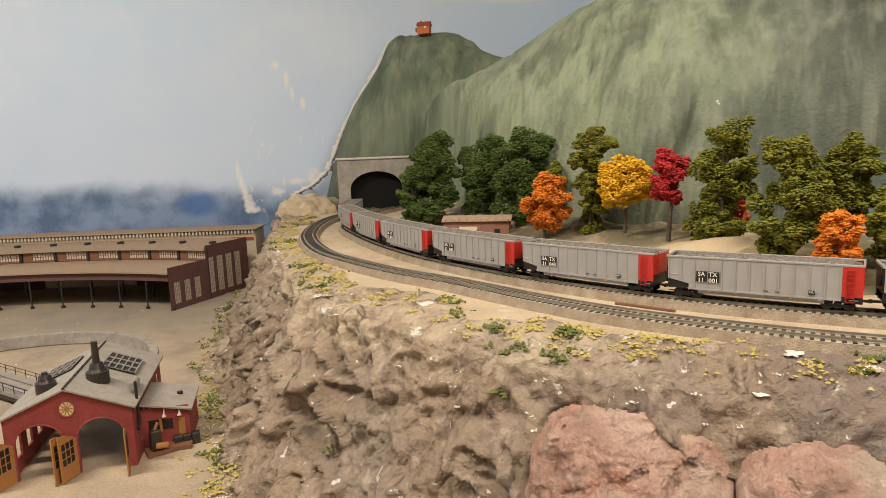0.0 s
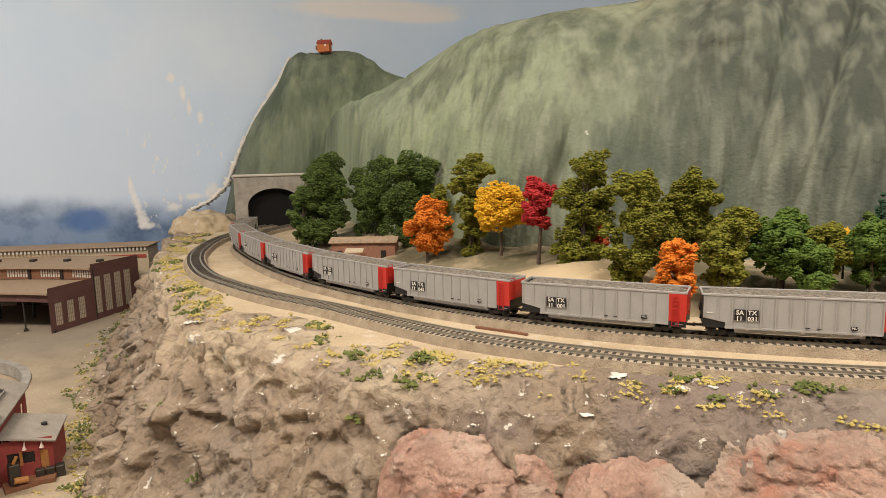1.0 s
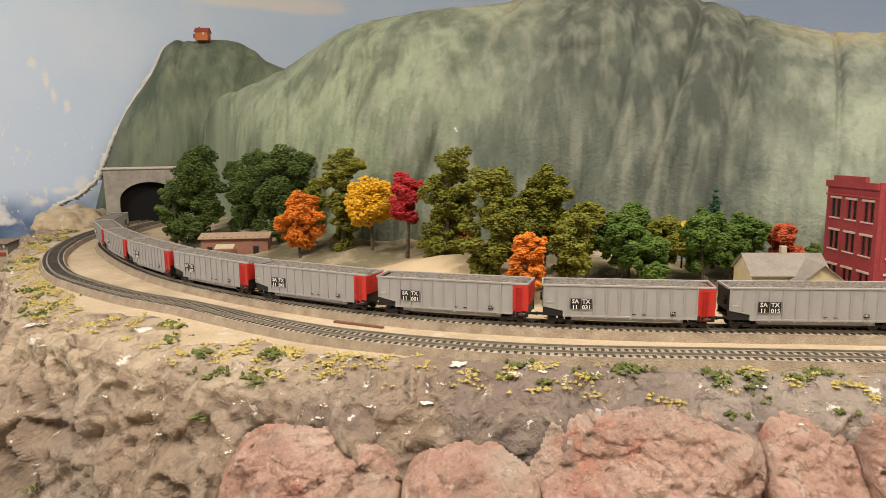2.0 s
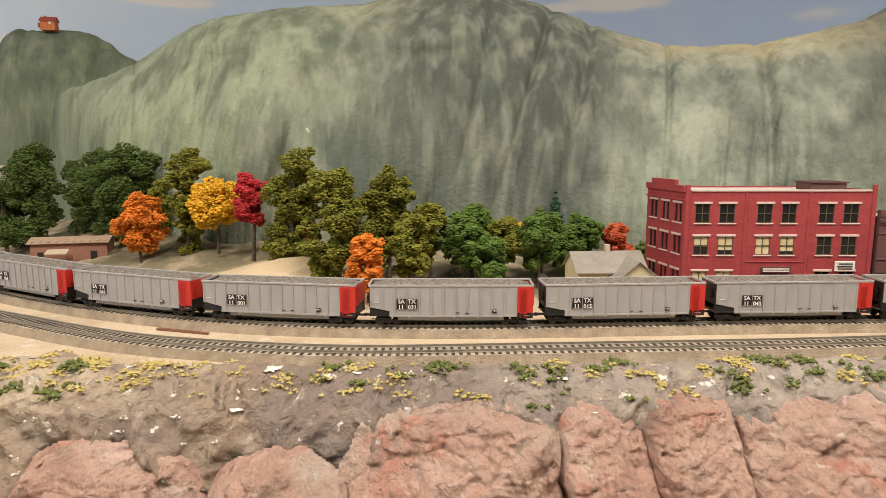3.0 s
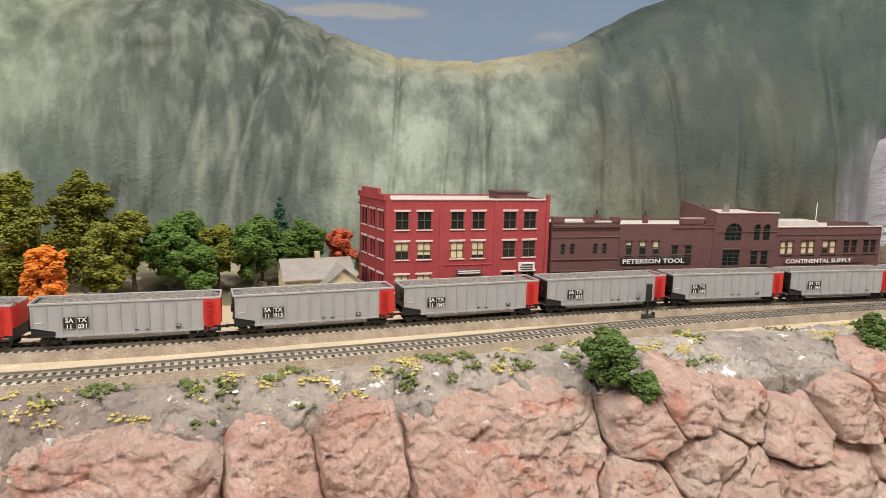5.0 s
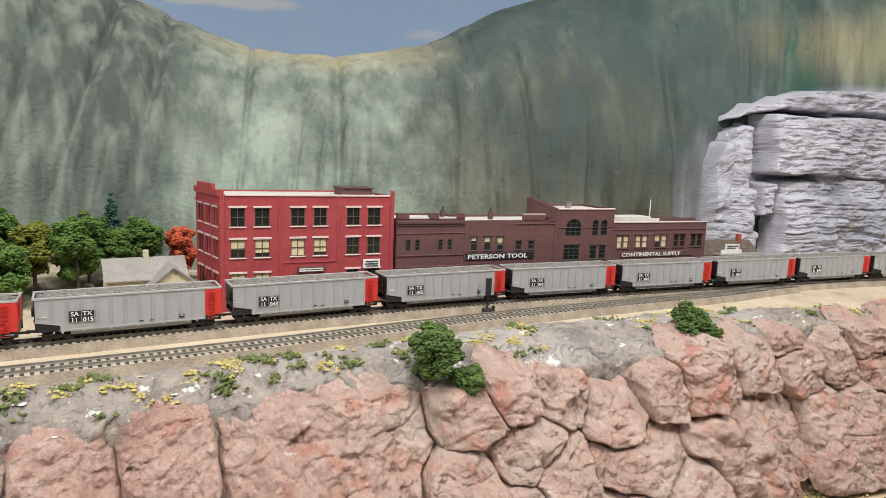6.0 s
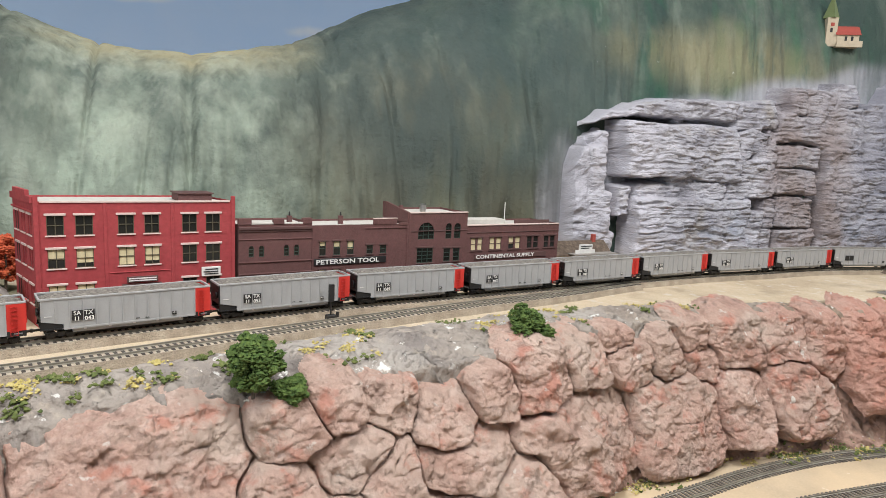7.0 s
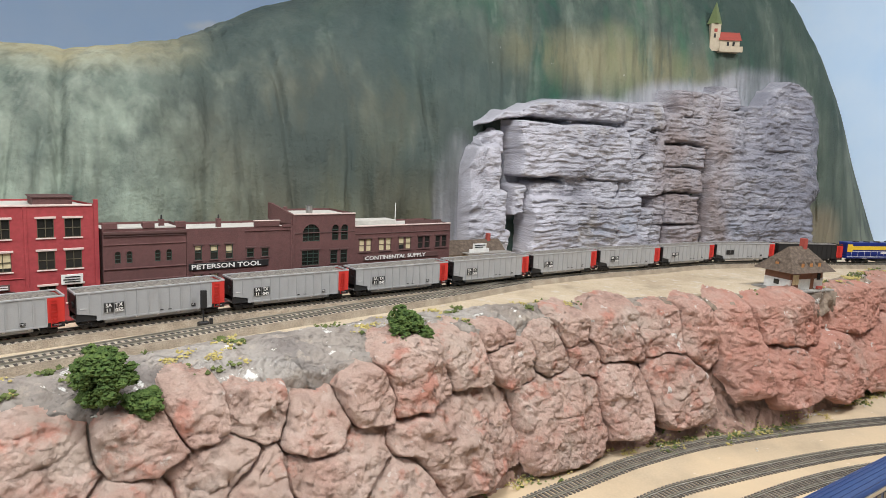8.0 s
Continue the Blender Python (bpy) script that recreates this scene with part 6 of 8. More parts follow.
words("CONTINENTAL SUPPLY", 0.0092, WHITE, board, Matrix.Translation((0.3590 - o, -0.0016, 0.0538)) @ Matrix.Rotation(math.pi / 2, 4, "X") @ Matrix.Diagonal((1.18, 0.88, 1, 1)), bold=0.0002)
slab(house, "string_course", (0, L, -0.0010, 0.001, 0.0938, 0.0950), DARKTRIM)
slab(house, "cornice", (0, L, -0.0012, 0.003, H - 0.0012, H + 0.0006), TRIM)
slab(house, "roof_box", (0.002, 0.085, 0.018, 0.05, H - 0.003, H + 0.006), ROOFPALE, "pale raised roof")
slab(house, "roof_rail", (0.105, L - 0.004, 0.02, 0.022, H - 0.003, H + 0.004), DARKTRIM)
bm = bmesh.new()
rod(bm, (0.09, 0.028, H - 0.004), (0.09, 0.028, H + 0.032), 0.0007, n=6)
part("flag_pole", bm, WHITE, house, "thin white roof pole")


# ---- pitched roofs ----
def gable_roof(bm, x0, x1, y0, y1, z, rise, t=0.0012, over_by=0.003):
    """A two-sided roof with its ridge along x."""
    m = (y0 + y1) / 2
    a = [(y0 - over_by, z - over_by * rise / (m - y0)), (m, z + rise), (y1 + over_by, z - over_by * rise / (m - y0))]
    out = a + [(y, zz + t) for y, zz in a[::-1]]
    va = [bm.verts.new((x0 - over_by, y, zz)) for y, zz in out]
    vb = [bm.verts.new((x1 + over_by, y, zz)) for y, zz in out]
    for i in range(6):
        j = (i + 1) % 6
        bm.faces.new((va[i], va[j], vb[j], vb[i]))
    bm.faces.new((va[0], va[1], va[4], va[5]))
    bm.faces.new((va[1], va[2], va[3], va[4]))
    bm.faces.new((vb[1], vb[0], vb[5], vb[4]))
    bm.faces.new((vb[2], vb[1], vb[4], vb[3]))


def gable_box(bm, x0, x1, y0, y1, z0, z1, rise):
    m = (y0 + y1) / 2
    out = [(y0, z0), (y1, z0), (y1, z1), (m, z1 + rise), (y0, z1)]
    va = [bm.verts.new((x0, y, z)) for y, z in out]
    vb = [bm.verts.new((x1, y, z)) for y, z in out]
    bm.faces.new(va[::-1])
    bm.faces.new(vb)
    for i in range(5):
        j = (i + 1) % 5
        bm.faces.new((va[i], va[j], vb[j], vb[i]))


# -- yellow cottage beside the red block --
cot = thing("cottage", pose(0.619, 0.457, DECK + 0.005, 0, 0, -24), "small yellow cottage with a grey-brown gabled roof", "house")
bm = bmesh.new()
gable_box(bm, 0, 0.082, 0, 0.055, 0, 0.042, 0.019)
part("wall", bm, YELLOWWALL, cot)
bm = bmesh.new()
gable_roof(bm, 0, 0.082, 0, 0.055, 0.042, 0.019)
part("roof", bm, ROOFGREY, cot)
bm = bmesh.new()
gable_box(bm, 0, 0.034, 0, 0.050, 0, 0.036, 0.020)
bmesh.ops.transform(bm, matrix=Matrix.Translation((0.090, -0.022, 0)) @ Matrix.Rotation(math.pi / 2, 4, "Z"), verts=bm.verts)
part("wing", bm, YELLOWWALL, cot)
bm = bmesh.new()
gable_roof(bm, 0, 0.052, 0, 0.050, 0.036, 0.020)
bmesh.ops.transform(bm, matrix=Matrix.Translation((0.090, -0.022, 0)) @ Matrix.Rotation(math.pi / 2, 4, "Z"), verts=bm.verts)
part("wing_roof", bm, ROOFGREY, cot)
slab(cot, "chimney", (0.040, 0.046, 0.024, 0.031, 0.052, 0.070), TANWALL)
slab(cot, "window", (0.060, 0.070, -0.0232, -0.0218, 0.016, 0.028), GLASS)
slab(cot, "window", (0.010, 0.020, -0.0012, 0.0005, 0.018, 0.030), GLASS)
slab(cot, "fascia", (0.042, 0.088, -0.0232, -0.0222, 0.0335, 0.0352), WHITE)

# -- brick warehouse hut near the tunnel --
hut = thing("brick_hut", pose(0.040, 1.035, DECK + 0.004, 0, 0, -16), "low brick hut with a ribbed tan roof and awning", "building")
bm = bmesh.new()
gable_box(bm, 0, 0.108, 0, 0.04, 0, 0.044, 0.006)
part("wall", bm, HUTBRICK, hut)
bm = bmesh.new()
gable_roof(bm, 0, 0.108, 0, 0.04, 0.044, 0.006, over_by=0.004)
roof = part("roof", bm, ROOFTAN, hut)
for k in range(10):
    slab(roof, "roof_rib", (0.002 + k * 0.0115, 0.0035 + k * 0.0115, -0.003, 0.02, 0.0462, 0.0472), ROOFPALE, bevel=0)
slab(hut, "door", (0.048, 0.058, -0.001, 0.001, 0, 0.026), BROWNWOOD)
slab(hut, "window", (0.010, 0.018, -0.001, 0.001, 0.016, 0.030), BLACK)
slab(hut, "window", (0.084, 0.093, -0.001, 0.001, 0.016, 0.030), BLACK)
bm = bmesh.new()
extrude(bm, [(0.028, 0.036), (0.058, 0.036), (0.058, 0.0375), (0.028, 0.0375)], -0.016, 0.0)
bmesh.ops.transform(bm, matrix=Matrix.Translation((0, 0, 0)) @ Matrix.Rotation(math.radians(18), 4, "X"), verts=bm.verts)
part("awning", bm, TANWALL, hut, "pale canvas awning")

# -- small depot with a white roof sign --
dep = thing("depot", pose(1.398, 0.030, DECK, 0, 0, -36), "small cream depot with a brown roof and white roof sign", "building")
bm = bmesh.new()
gable_box(bm, 0, 0.13, 0, 0.045, 0, 0.046, 0.018)
part("wall", bm, TANWALL, dep)
bm = bmesh.new()
gable_roof(bm, 0, 0.13, 0, 0.045, 0.046, 0.018, over_by=0.005)
part("roof", bm, ROOFBROWN, dep)
slab(dep, "porch_roof", (0.035, 0.134, -0.022, 0.0, 0.0445, 0.0465), ROOFGREY)
for x in (0.04, 0.07, 0.10, 0.13):
    slab(dep, "porch_post", (x, x + 0.0018, -0.021, -0.019, 0, 0.0445), TANWALL, bevel=0)
for k, (a, b, mat) in enumerate(((0.045, 0.056, BLACK), (0.062, 0.073, BLACK), (0.085, 0.098, CARRED), (0.108, 0.12, CARRED))):
    slab(dep, "window", (a, b, -0.001, 0.001, 0.016, 0.036), mat)
sign = slab(dep, "sign_board", (0.042, 0.086, -0.014, -0.012, 0.0465, 0.0535), WHITE, "white roof sign with dark writing bars")
slab(dep, "sign_board", (0.050, 0.080, -0.0138, -0.0122, 0.0535, 0.063), WHITE, "white roof sign with dark writing bars")
for z, a, b in ((0.0590, 0.054, 0.077), (0.0555, 0.054, 0.072)):
    slab(dep, "writing_bar", (a, b, -0.0144, -0.0138, z, z + 0.0016), BLACK, bevel=0)
slab(dep, "chimney", (0.106, 0.113, 0.018, 0.025, 0.056, 0.076), ROOFRED)


# -- station with a hipped roof --
sta = thing("station", pose(1.652, -0.556, DECK + 0.0055, 0, 0, -44) @ Matrix.Scale(0.86, 4), "little station with a brown hipped roof and white base", "building")
slab(sta, "platform", (-0.070, 0.070, -0.046, 0.046, 0, 0.003), CONCRETE)
slab(sta, "wall_base", (-0.052, 0.052, -0.030, 0.030, 0.003, 0.025), WHITE, "white lower wall")
slab(sta, "wall", (-0.0515, 0.0515, -0.0295, 0.0295, 0.025, 0.047), BROWNWOOD)
bm = bmesh.new()
v = [bm.verts.new(c) for c in ((-0.068, -0.047, 0.041), (0.068, -0.047, 0.041), (0.068, 0.047, 0.041), (-0.068, 0.047, 0.041), (-0.026, 0, 0.090), (0.026, 0, 0.090))]
for f in ((0, 1, 5, 4), (1, 2, 5), (2, 3, 4, 5), (3, 0, 4), (3, 2, 1, 0)):
    bm.faces.new([v[i] for i in f])
roof = part("roof", bm, ROOFBROWN, sta)
for x, y, turn in ((-0.026, -0.036, 90), (0.026, -0.036, 90), (-0.056, 0.0, 0), (0.0, -0.036, 90)):
    bm = bmesh.new()
    gable_box(bm, 0, 0.016, -0.006, 0.006, 0.050, 0.060, 0.006)
    dormer = part("dormer", bm, ROOFBROWN, roof)
    dormer.matrix_basis = Matrix.Translation((x, y, 0)) @ Matrix.Rotation(math.radians(turn), 4, "Z")
    win = slab(roof, "dormer_window", (-0.0008, 0.0, -0.004, 0.004, 0.0505, 0.0590), DOORWOOD, bevel=0)
    win.matrix_basis = dormer.matrix_basis
slab(sta, "chimney", (0.014, 0.024, -0.006, 0.006, 0.074, 0.106), ROOFRED, "red brick chimney")
slab(sta, "door", (0.012, 0.022, -0.0312, -0.0298, 0.003, 0.034), BROWNWOOD)
frame_ob = slab(sta, "window", (-0.046, -0.026, -0.0312, -0.0298, 0.006, 0.036), BROWNWOOD)
for a, b in ((-0.0452, -0.0366), (-0.0354, -0.0268)):
    slab(frame_ob, "pane", (a, b, -0.0318, -0.0311, 0.014, 0.035), CREAM, bevel=0)
slab(sta, "window", (0.032, 0.042, -0.0312, -0.0298, 0.022, 0.036), GLASS)
slab(sta, "bench", (0.026, 0.040, -0.040, -0.034, 0.003, 0.010), ROOFRED)
slab(sta, "window", (-0.0535, -0.0515, -0.006, 0.006, 0.012, 0.022), GLASS)

# -- church on the mountain --
CHURCH = (2.145, -0.386, 1.704)
chu = thing("church", pose(*CHURCH, 0, 0, -70) @ Matrix.Scale(1.0, 4), "tiny cream church with a green spire and red roof", "church")
slab(chu, "tower", (-0.012, 0.012, -0.012, 0.012, -0.01, 0.056), TANWALL)
bm = bmesh.new()
rod(bm, (0, 0, 0.056), (0, 0, 0.110), 0.019, 0.0004, n=4)
bmesh.ops.rotate(bm, cent=(0, 0, 0), matrix=Matrix.Rotation(math.pi / 4, 3, "Z"), verts=bm.verts)
part("spire", bm, GREENROOF, chu, "pointed green spire")
bm = bmesh.new()
gable_box(bm, 0.012, 0.062, -0.013, 0.013, -0.012, 0.020, 0.017)
part("nave", bm, TANWALL, chu)
bm = bmesh.new()
gable_roof(bm, 0.012, 0.062, -0.013, 0.013, 0.020, 0.017)
part("roof", bm, ROOFRED, chu)
slab(chu, "clock", (-0.004, 0.004, -0.0128, -0.0118, 0.036, 0.044), ROOFRED)
for x in (-0.004, 0.030, 0.044):
    slab(chu, "window", (x, x + 0.005, -0.0138 if x > 0 else -0.0128, -0.0128 if x > 0 else -0.0118, 0.002 if x > 0 else 0.022, 0.013 if x > 0 else 0.032), BLACK, bevel=0)
slab(chu, "churchyard_wall", (0.010, 0.068, -0.020, -0.018, -0.012, 0.002), TANWALL)

# -- hut on the small hill --
HILL_HUT = (0.068, 1.880, 1.692)
hh = thing("hill_hut", pose(*HILL_HUT, 0, 0, -20) @ Matrix.Diagonal((0.86, 0.86, 0.62, 1)), "tiny orange-red hut with a steep roof on the hilltop", "house")
bm = bmesh.new()
gable_box(bm, -0.020, 0.020, -0.014, 0.014, -0.02, 0.018, 0.016)
part("wall", bm, ORANGEPAINT, hh)
bm = bmesh.new()
gable_roof(bm, -0.020, 0.020, -0.014, 0.014, 0.018, 0.016)
part("roof", bm, ROOFRED, hh)
slab(hh, "balcony", (-0.026, -0.020, -0.014, 0.014, -0.01, 0.008), BROWNWOOD)
slab(hh, "chimney", (-0.014, -0.009, 0.002, 0.007, 0.02, 0.040), BROWNWOOD)
slab(hh, "window", (0.004, 0.010, -0.0150, -0.0138, 0.004, 0.013), WHITE)


# ---- trees ----
ICO0 = np.array([(1, 0, 0), (-1, 0, 0), (0, 1, 0), (0, -1, 0), (0, 0, 1), (0, 0, -1)], float)
ICOF = np.array([(0, 2, 4), (2, 1, 4), (1, 3, 4), (3, 0, 4), (2, 0, 5), (1, 2, 5), (3, 1, 5), (0, 3, 5)])


def clumps(name, centres, sizes, mat, parent, seed):
    """Many small ragged tufts as one mesh."""
    rng = np.random.RandomState(seed)
    n = len(centres)
    v = np.repeat(ICO0[None], n, 0) * (1 + rng.uniform(-0.45, 0.45, (n, len(ICO0), 1)))
    ang = rng.uniform(0, 6.28, n)
    c, s = np.cos(ang), np.sin(ang)
    x, y = v[:, :, 0] * c[:, None] - v[:, :, 1] * s[:, None], v[:, :, 0] * s[:, None] + v[:, :, 1] * c[:, None]
    v = np.stack([x, y, v[:, :, 2] * rng.uniform(0.6, 1.0, (n, 1))], 2)
    v = v * np.asarray(sizes)[:, None, None] + np.asarray(centres)[:, None, :]
    f = ICOF[None] + (np.arange(n) * len(ICO0))[:, None, None]
    me = bpy.data.meshes.new(name)
    me.from_pydata(v.reshape(-1, 3).tolist(), [], f.reshape(-1, 3).tolist())
    me.materials.append(mat)
    ob = new(name, me)
    if parent is not None:
        ob.parent = parent
    return ob


def tree(x, y, z, height, width, mat, label, seed, trunk_share=0.3, style="round", bark=BARK):
    rng = np.random.RandomState(seed)
    t = thing("tree", pose(x, y, z), label, "tree", "model trees behind the train")
    lobes = []
    if style == "tall":
        k = 13
        for i in range(k):
            f = i / (k - 1)
            r = width * 0.29 * (0.75 + 0.5 * rng.rand()) * (0.85 if f < 0.15 or f > 0.85 else 1.0)
            lobes.append((rng.uniform(-0.25, 0.25) * width, rng.uniform(-0.2, 0.2) * width, height * (trunk_share * 0.8 + (0.96 - trunk_share * 0.8) * f) - r * 0.5, r))
            lobes.append((rng.uniform(-0.4, 0.4) * width, rng.uniform(-0.35, 0.35) * width, height * (trunk_share + (0.88 - trunk_share) * rng.rand()), r * 0.7))
    elif style == "spruce":
        for i in range(10):
            f = i / 9
            lobes.append((0, 0, height * (0.2 + 0.76 * f), width * 0.5 * (1.05 - f)))
    else:
        for i in range(24):
            a, f = rng.uniform(0, 6.28), rng.rand()
            zz = trunk_share + (0.92 - trunk_share) * (i / 23)
            spread = 0.42 * math.sin(math.pi * min(1.0, 0.18 + 0.78 * (zz - trunk_share) / (1 - trunk_share))) ** 0.8
            r = width * (0.14 + 0.11 * rng.rand())
            lobes.append((math.cos(a) * spread * width * (0.35 + 0.65 * f), math.sin(a) * spread * width * (0.35 + 0.65 * f), height * zz, r))
        lobes.append((0, 0, height * 0.86, width * 0.24))
    bm = bmesh.new()
    bend = Vector((rng.uniform(-0.03, 0.03) * height, rng.uniform(-0.03, 0.03) * height, height * 0.42))
    rod(bm, (0, 0, -0.012), bend, height * 0.030, height * 0.020, 7)
    rod(bm, bend, (bend.x, bend.y, height * 0.82), height * 0.020, height * 0.004, 6)
    for lx, ly, lz, r in lobes[::2]:
        base = bend.lerp(Vector((bend.x, bend.y, height * 0.8)), rng.rand() * 0.6)
        if lz > base.z:
            rod(bm, base, (lx, ly, lz), height * 0.009, height * 0.003, 5)
    rod(bm, (0, 0, -0.004), (height * 0.03, 0.0, -0.012), height * 0.02, height * 0.004, 5)
    part("trunk", bm, bark, t)
    centres, sizes = [], []
    small = []
    for lx, ly, lz, r in lobes:
        for _ in range(4):
            u = rng.normal(size=3)
            u /= np.linalg.norm(u)
            small.append((lx + u[0] * r * 0.85, ly + u[1] * r * 0.85, lz + u[2] * r * 0.75, r * rng.uniform(0.32, 0.55)))
    for lx, ly, lz, r in [(a, b, c, d * 0.75) for a, b, c, d in lobes] + small:
        n = int(30 + 190 * min(1.6, (r / 0.016) ** 2))
        u = rng.normal(size=(n, 3))
        u /= np.linalg.norm(u, axis=1)[:, None]
        rad = r * (0.55 + 0.5 * rng.rand(n) ** 0.6)
        p = u * rad[:, None] * np.array([1, 1, 0.82]) + np.array([lx, ly, lz])
        centres.append(p)
        sizes.append(rng.uniform(0.0011, 0.0027, n))
    clumps("crown", np.concatenate(centres), np.concatenate(sizes), mat, t, seed)
    return t


TREES = [
    (0.036, 1.225, 1.212, 0.168, 0.130, DEEPGREEN, "dense dark green model tree beside the tunnel", 0.12, "round"),
    (-0.005, 1.20, 1.21, 0.12, 0.06, DEEPGREEN, "dense dark green model tree beside the tunnel", 0.12, "round"),
    (0.138, 1.205, 1.222, 0.166, 0.108, DEEPGREEN, "tall dark green model tree on the bank", 0.25, "tall"),
    (0.178, 1.062, 1.205, 0.184, 0.104, DEEPGREEN, "tall dark green model tree on the bank", 0.30, "tall"),
    (0.187, 0.932, 1.214, 0.096, 0.070, ORANGELEAF, "bright orange autumn model tree on the bank", 0.26, "round"),
    (0.224, 1.017, 1.236, 0.090, 0.046, OLIVE, "small olive green model tree on the bank", 0.25, "round"),
    (0.253, 0.919, 1.215, 0.172, 0.062, OLIVE, "slim olive green model tree on the bank", 0.18, "tall"),
    (0.286, 0.861, 1.240, 0.086, 0.088, YELLOWLEAF, "golden yellow autumn model tree on the bank", 0.50, "round"),
    (0.322, 0.797, 1.236, 0.110, 0.050, REDLEAF, "crimson red autumn model tree on the bank", 0.40, "round"),
    (0.358, 0.732, 1.217, 0.168, 0.078, OLIVE, "tall olive green model tree above the dune", 0.16, "tall"),
]
TREES_RIGHT = [
    (0.390, 0.630, 1.212, 0.142, 0.082, OLIVE, "broad olive green model tree beside the track", 0.10, "round"),
    (0.467, 0.656, 1.222, 0.132, 0.072, OLIVE, "tall olive green model tree behind the train", 0.30, "tall"),
    (0.405, 0.576, 1.212, 0.068, 0.046, ORANGELEAF, "low orange autumn model tree beside the track", 0.10, "round"),
    (0.387, 0.741, 1.240, 0.045, 0.024, RUSTLEAF, "small rust red model bush on the bank", 0.10, "round"),
    (0.461, 0.578, 1.210, 0.092, 0.060, OLIVE, "olive green model tree beside the track", 0.25, "round"),
    (0.539, 0.584, 1.208, 0.090, 0.060, MIDGREEN, "mid green model tree behind the train", 0.32, "round"),
    (0.602, 0.585, 1.206, 0.086, 0.052, OLIVE, "olive green model tree behind the train", 0.34, "round"),
    (0.663, 0.625, 1.225, 0.050, 0.030, YELLOWLEAF, "small yellow autumn model tree behind green ones", 0.30, "round"),
    (0.637, 0.554, 1.206, 0.090, 0.062, MIDGREEN, "mid green model tree behind the train", 0.30, "round"),
    (0.722, 0.632, 1.215, 0.106, 0.042, SPRUCE, "dark blue-green model spruce", 0.20, "spruce"),
    (0.742, 0.591, 1.205, 0.080, 0.056, MIDGREEN, "mid green model tree near the cottage", 0.25, "round"),
    (0.700, 0.575, 1.205, 0.070, 0.046, MIDGREEN, "mid green model tree near the cottage", 0.25, "round"),
    (0.786, 0.572, 1.208, 0.066, 0.042, RUSTLEAF, "rust red autumn model tree near the cottage", 0.20, "round"),
    (0.575, 0.622, 1.215, 0.086, 0.060, MIDGREEN, "mid green model tree in a dense row", 0.25, "round"),
    (0.510, 0.618, 1.215, 0.096, 0.058, OLIVE, "olive green model tree in a dense row", 0.28, "round"),
    (0.668, 0.590, 1.210, 0.084, 0.056, DEEPGREEN, "dark green model tree in a dense row", 0.25, "round"),
    (0.562, 0.560, 1.205, 0.066, 0.050, MIDGREEN, "low mid green model tree behind the train", 0.25, "round"),
    (0.815, 0.550, 1.200, 0.045, 0.030, DEEPGREEN, "dark green model bush beside the brick building", 0.10, "round"),
]
for k, (x, y, z, hgt, wid, mat, label, share, style) in enumerate(TREES + TREES_RIGHT):
    tree(x, y, z, hgt, wid, mat, label, 40 + k, share, style)
tree(0.728, 0.094, 1.166, 0.068, 0.050, DEEPGREEN, "green model tree at the edge of the rock shelf", 90, 0.36, "round")
tree(0.752, 0.070, 1.170, 0.020, 0.034, DEEPGREEN, "low green bush at the foot of a small tree", 91, 0.05, "round")
tree(1.018, -0.062, 1.180, 0.037, 0.062, DEEPGREEN, "round green bush on top of the boulders", 92, 0.05, "round")


# pale stones lying behind the train, under the row of trees
for k, (x, y, r) in enumerate(((0.532, 0.683, 0.013), (0.572, 0.656, 0.009), (0.601, 0.646, 0.008), (0.623, 0.621, 0.009), (0.585, 0.668, 0.007), (0.655, 0.575, 0.009))):
    bm = bmesh.new()
    bmesh.ops.create_icosphere(bm, subdivisions=3, radius=r)
    for v in bm.verts:
        v.co += v.co.normalized() * (noise.noise(v.co * 110 + Vector((k * 3, 1, 0))) * r * 0.8 + noise.noise(v.co * 300 + Vector((k, 0, 4))) * r * 0.25)
    ob = mesh_ob("stone", bm, TANWALL, None, True)
    ob.location = (x, y, DECK + 0.0055 + r * 0.55)
    tagged(ob, "rough pale tan stone on the sand behind the train", "stone", "stones under the trees")

# thin strips of wood left lying between the tracks
for (ax, ay), (bx, by) in (((0.220, 0.543), (0.177, 0.587)), ((0.952, 0.146), (0.968, 0.127))):
    bm = bmesh.new()
    bmesh.ops.create_cube(bm, size=1.0)
    for v in bm.verts:
        v.co = Vector((v.co.x * math.hypot(bx - ax, by - ay), v.co.y * 0.0042 * (1 + 0.3 * v.co.x), v.co.z * 0.0022))
    bmesh.ops.bevel(bm, geom=bm.edges[:], offset=0.0005, segments=2, affect="EDGES")
    ob = mesh_ob("wooden_strip", bm, BROWNWOOD)
    ob.location = ((ax + bx) / 2, (ay + by) / 2, DECK + 0.0055 + 0.0011)
    ob.rotation_euler = (0, 0, math.atan2(by - ay, bx - ax))
    tagged(ob, "thin brown wooden strip lying between the tracks", "wood strip", "strips between the tracks")

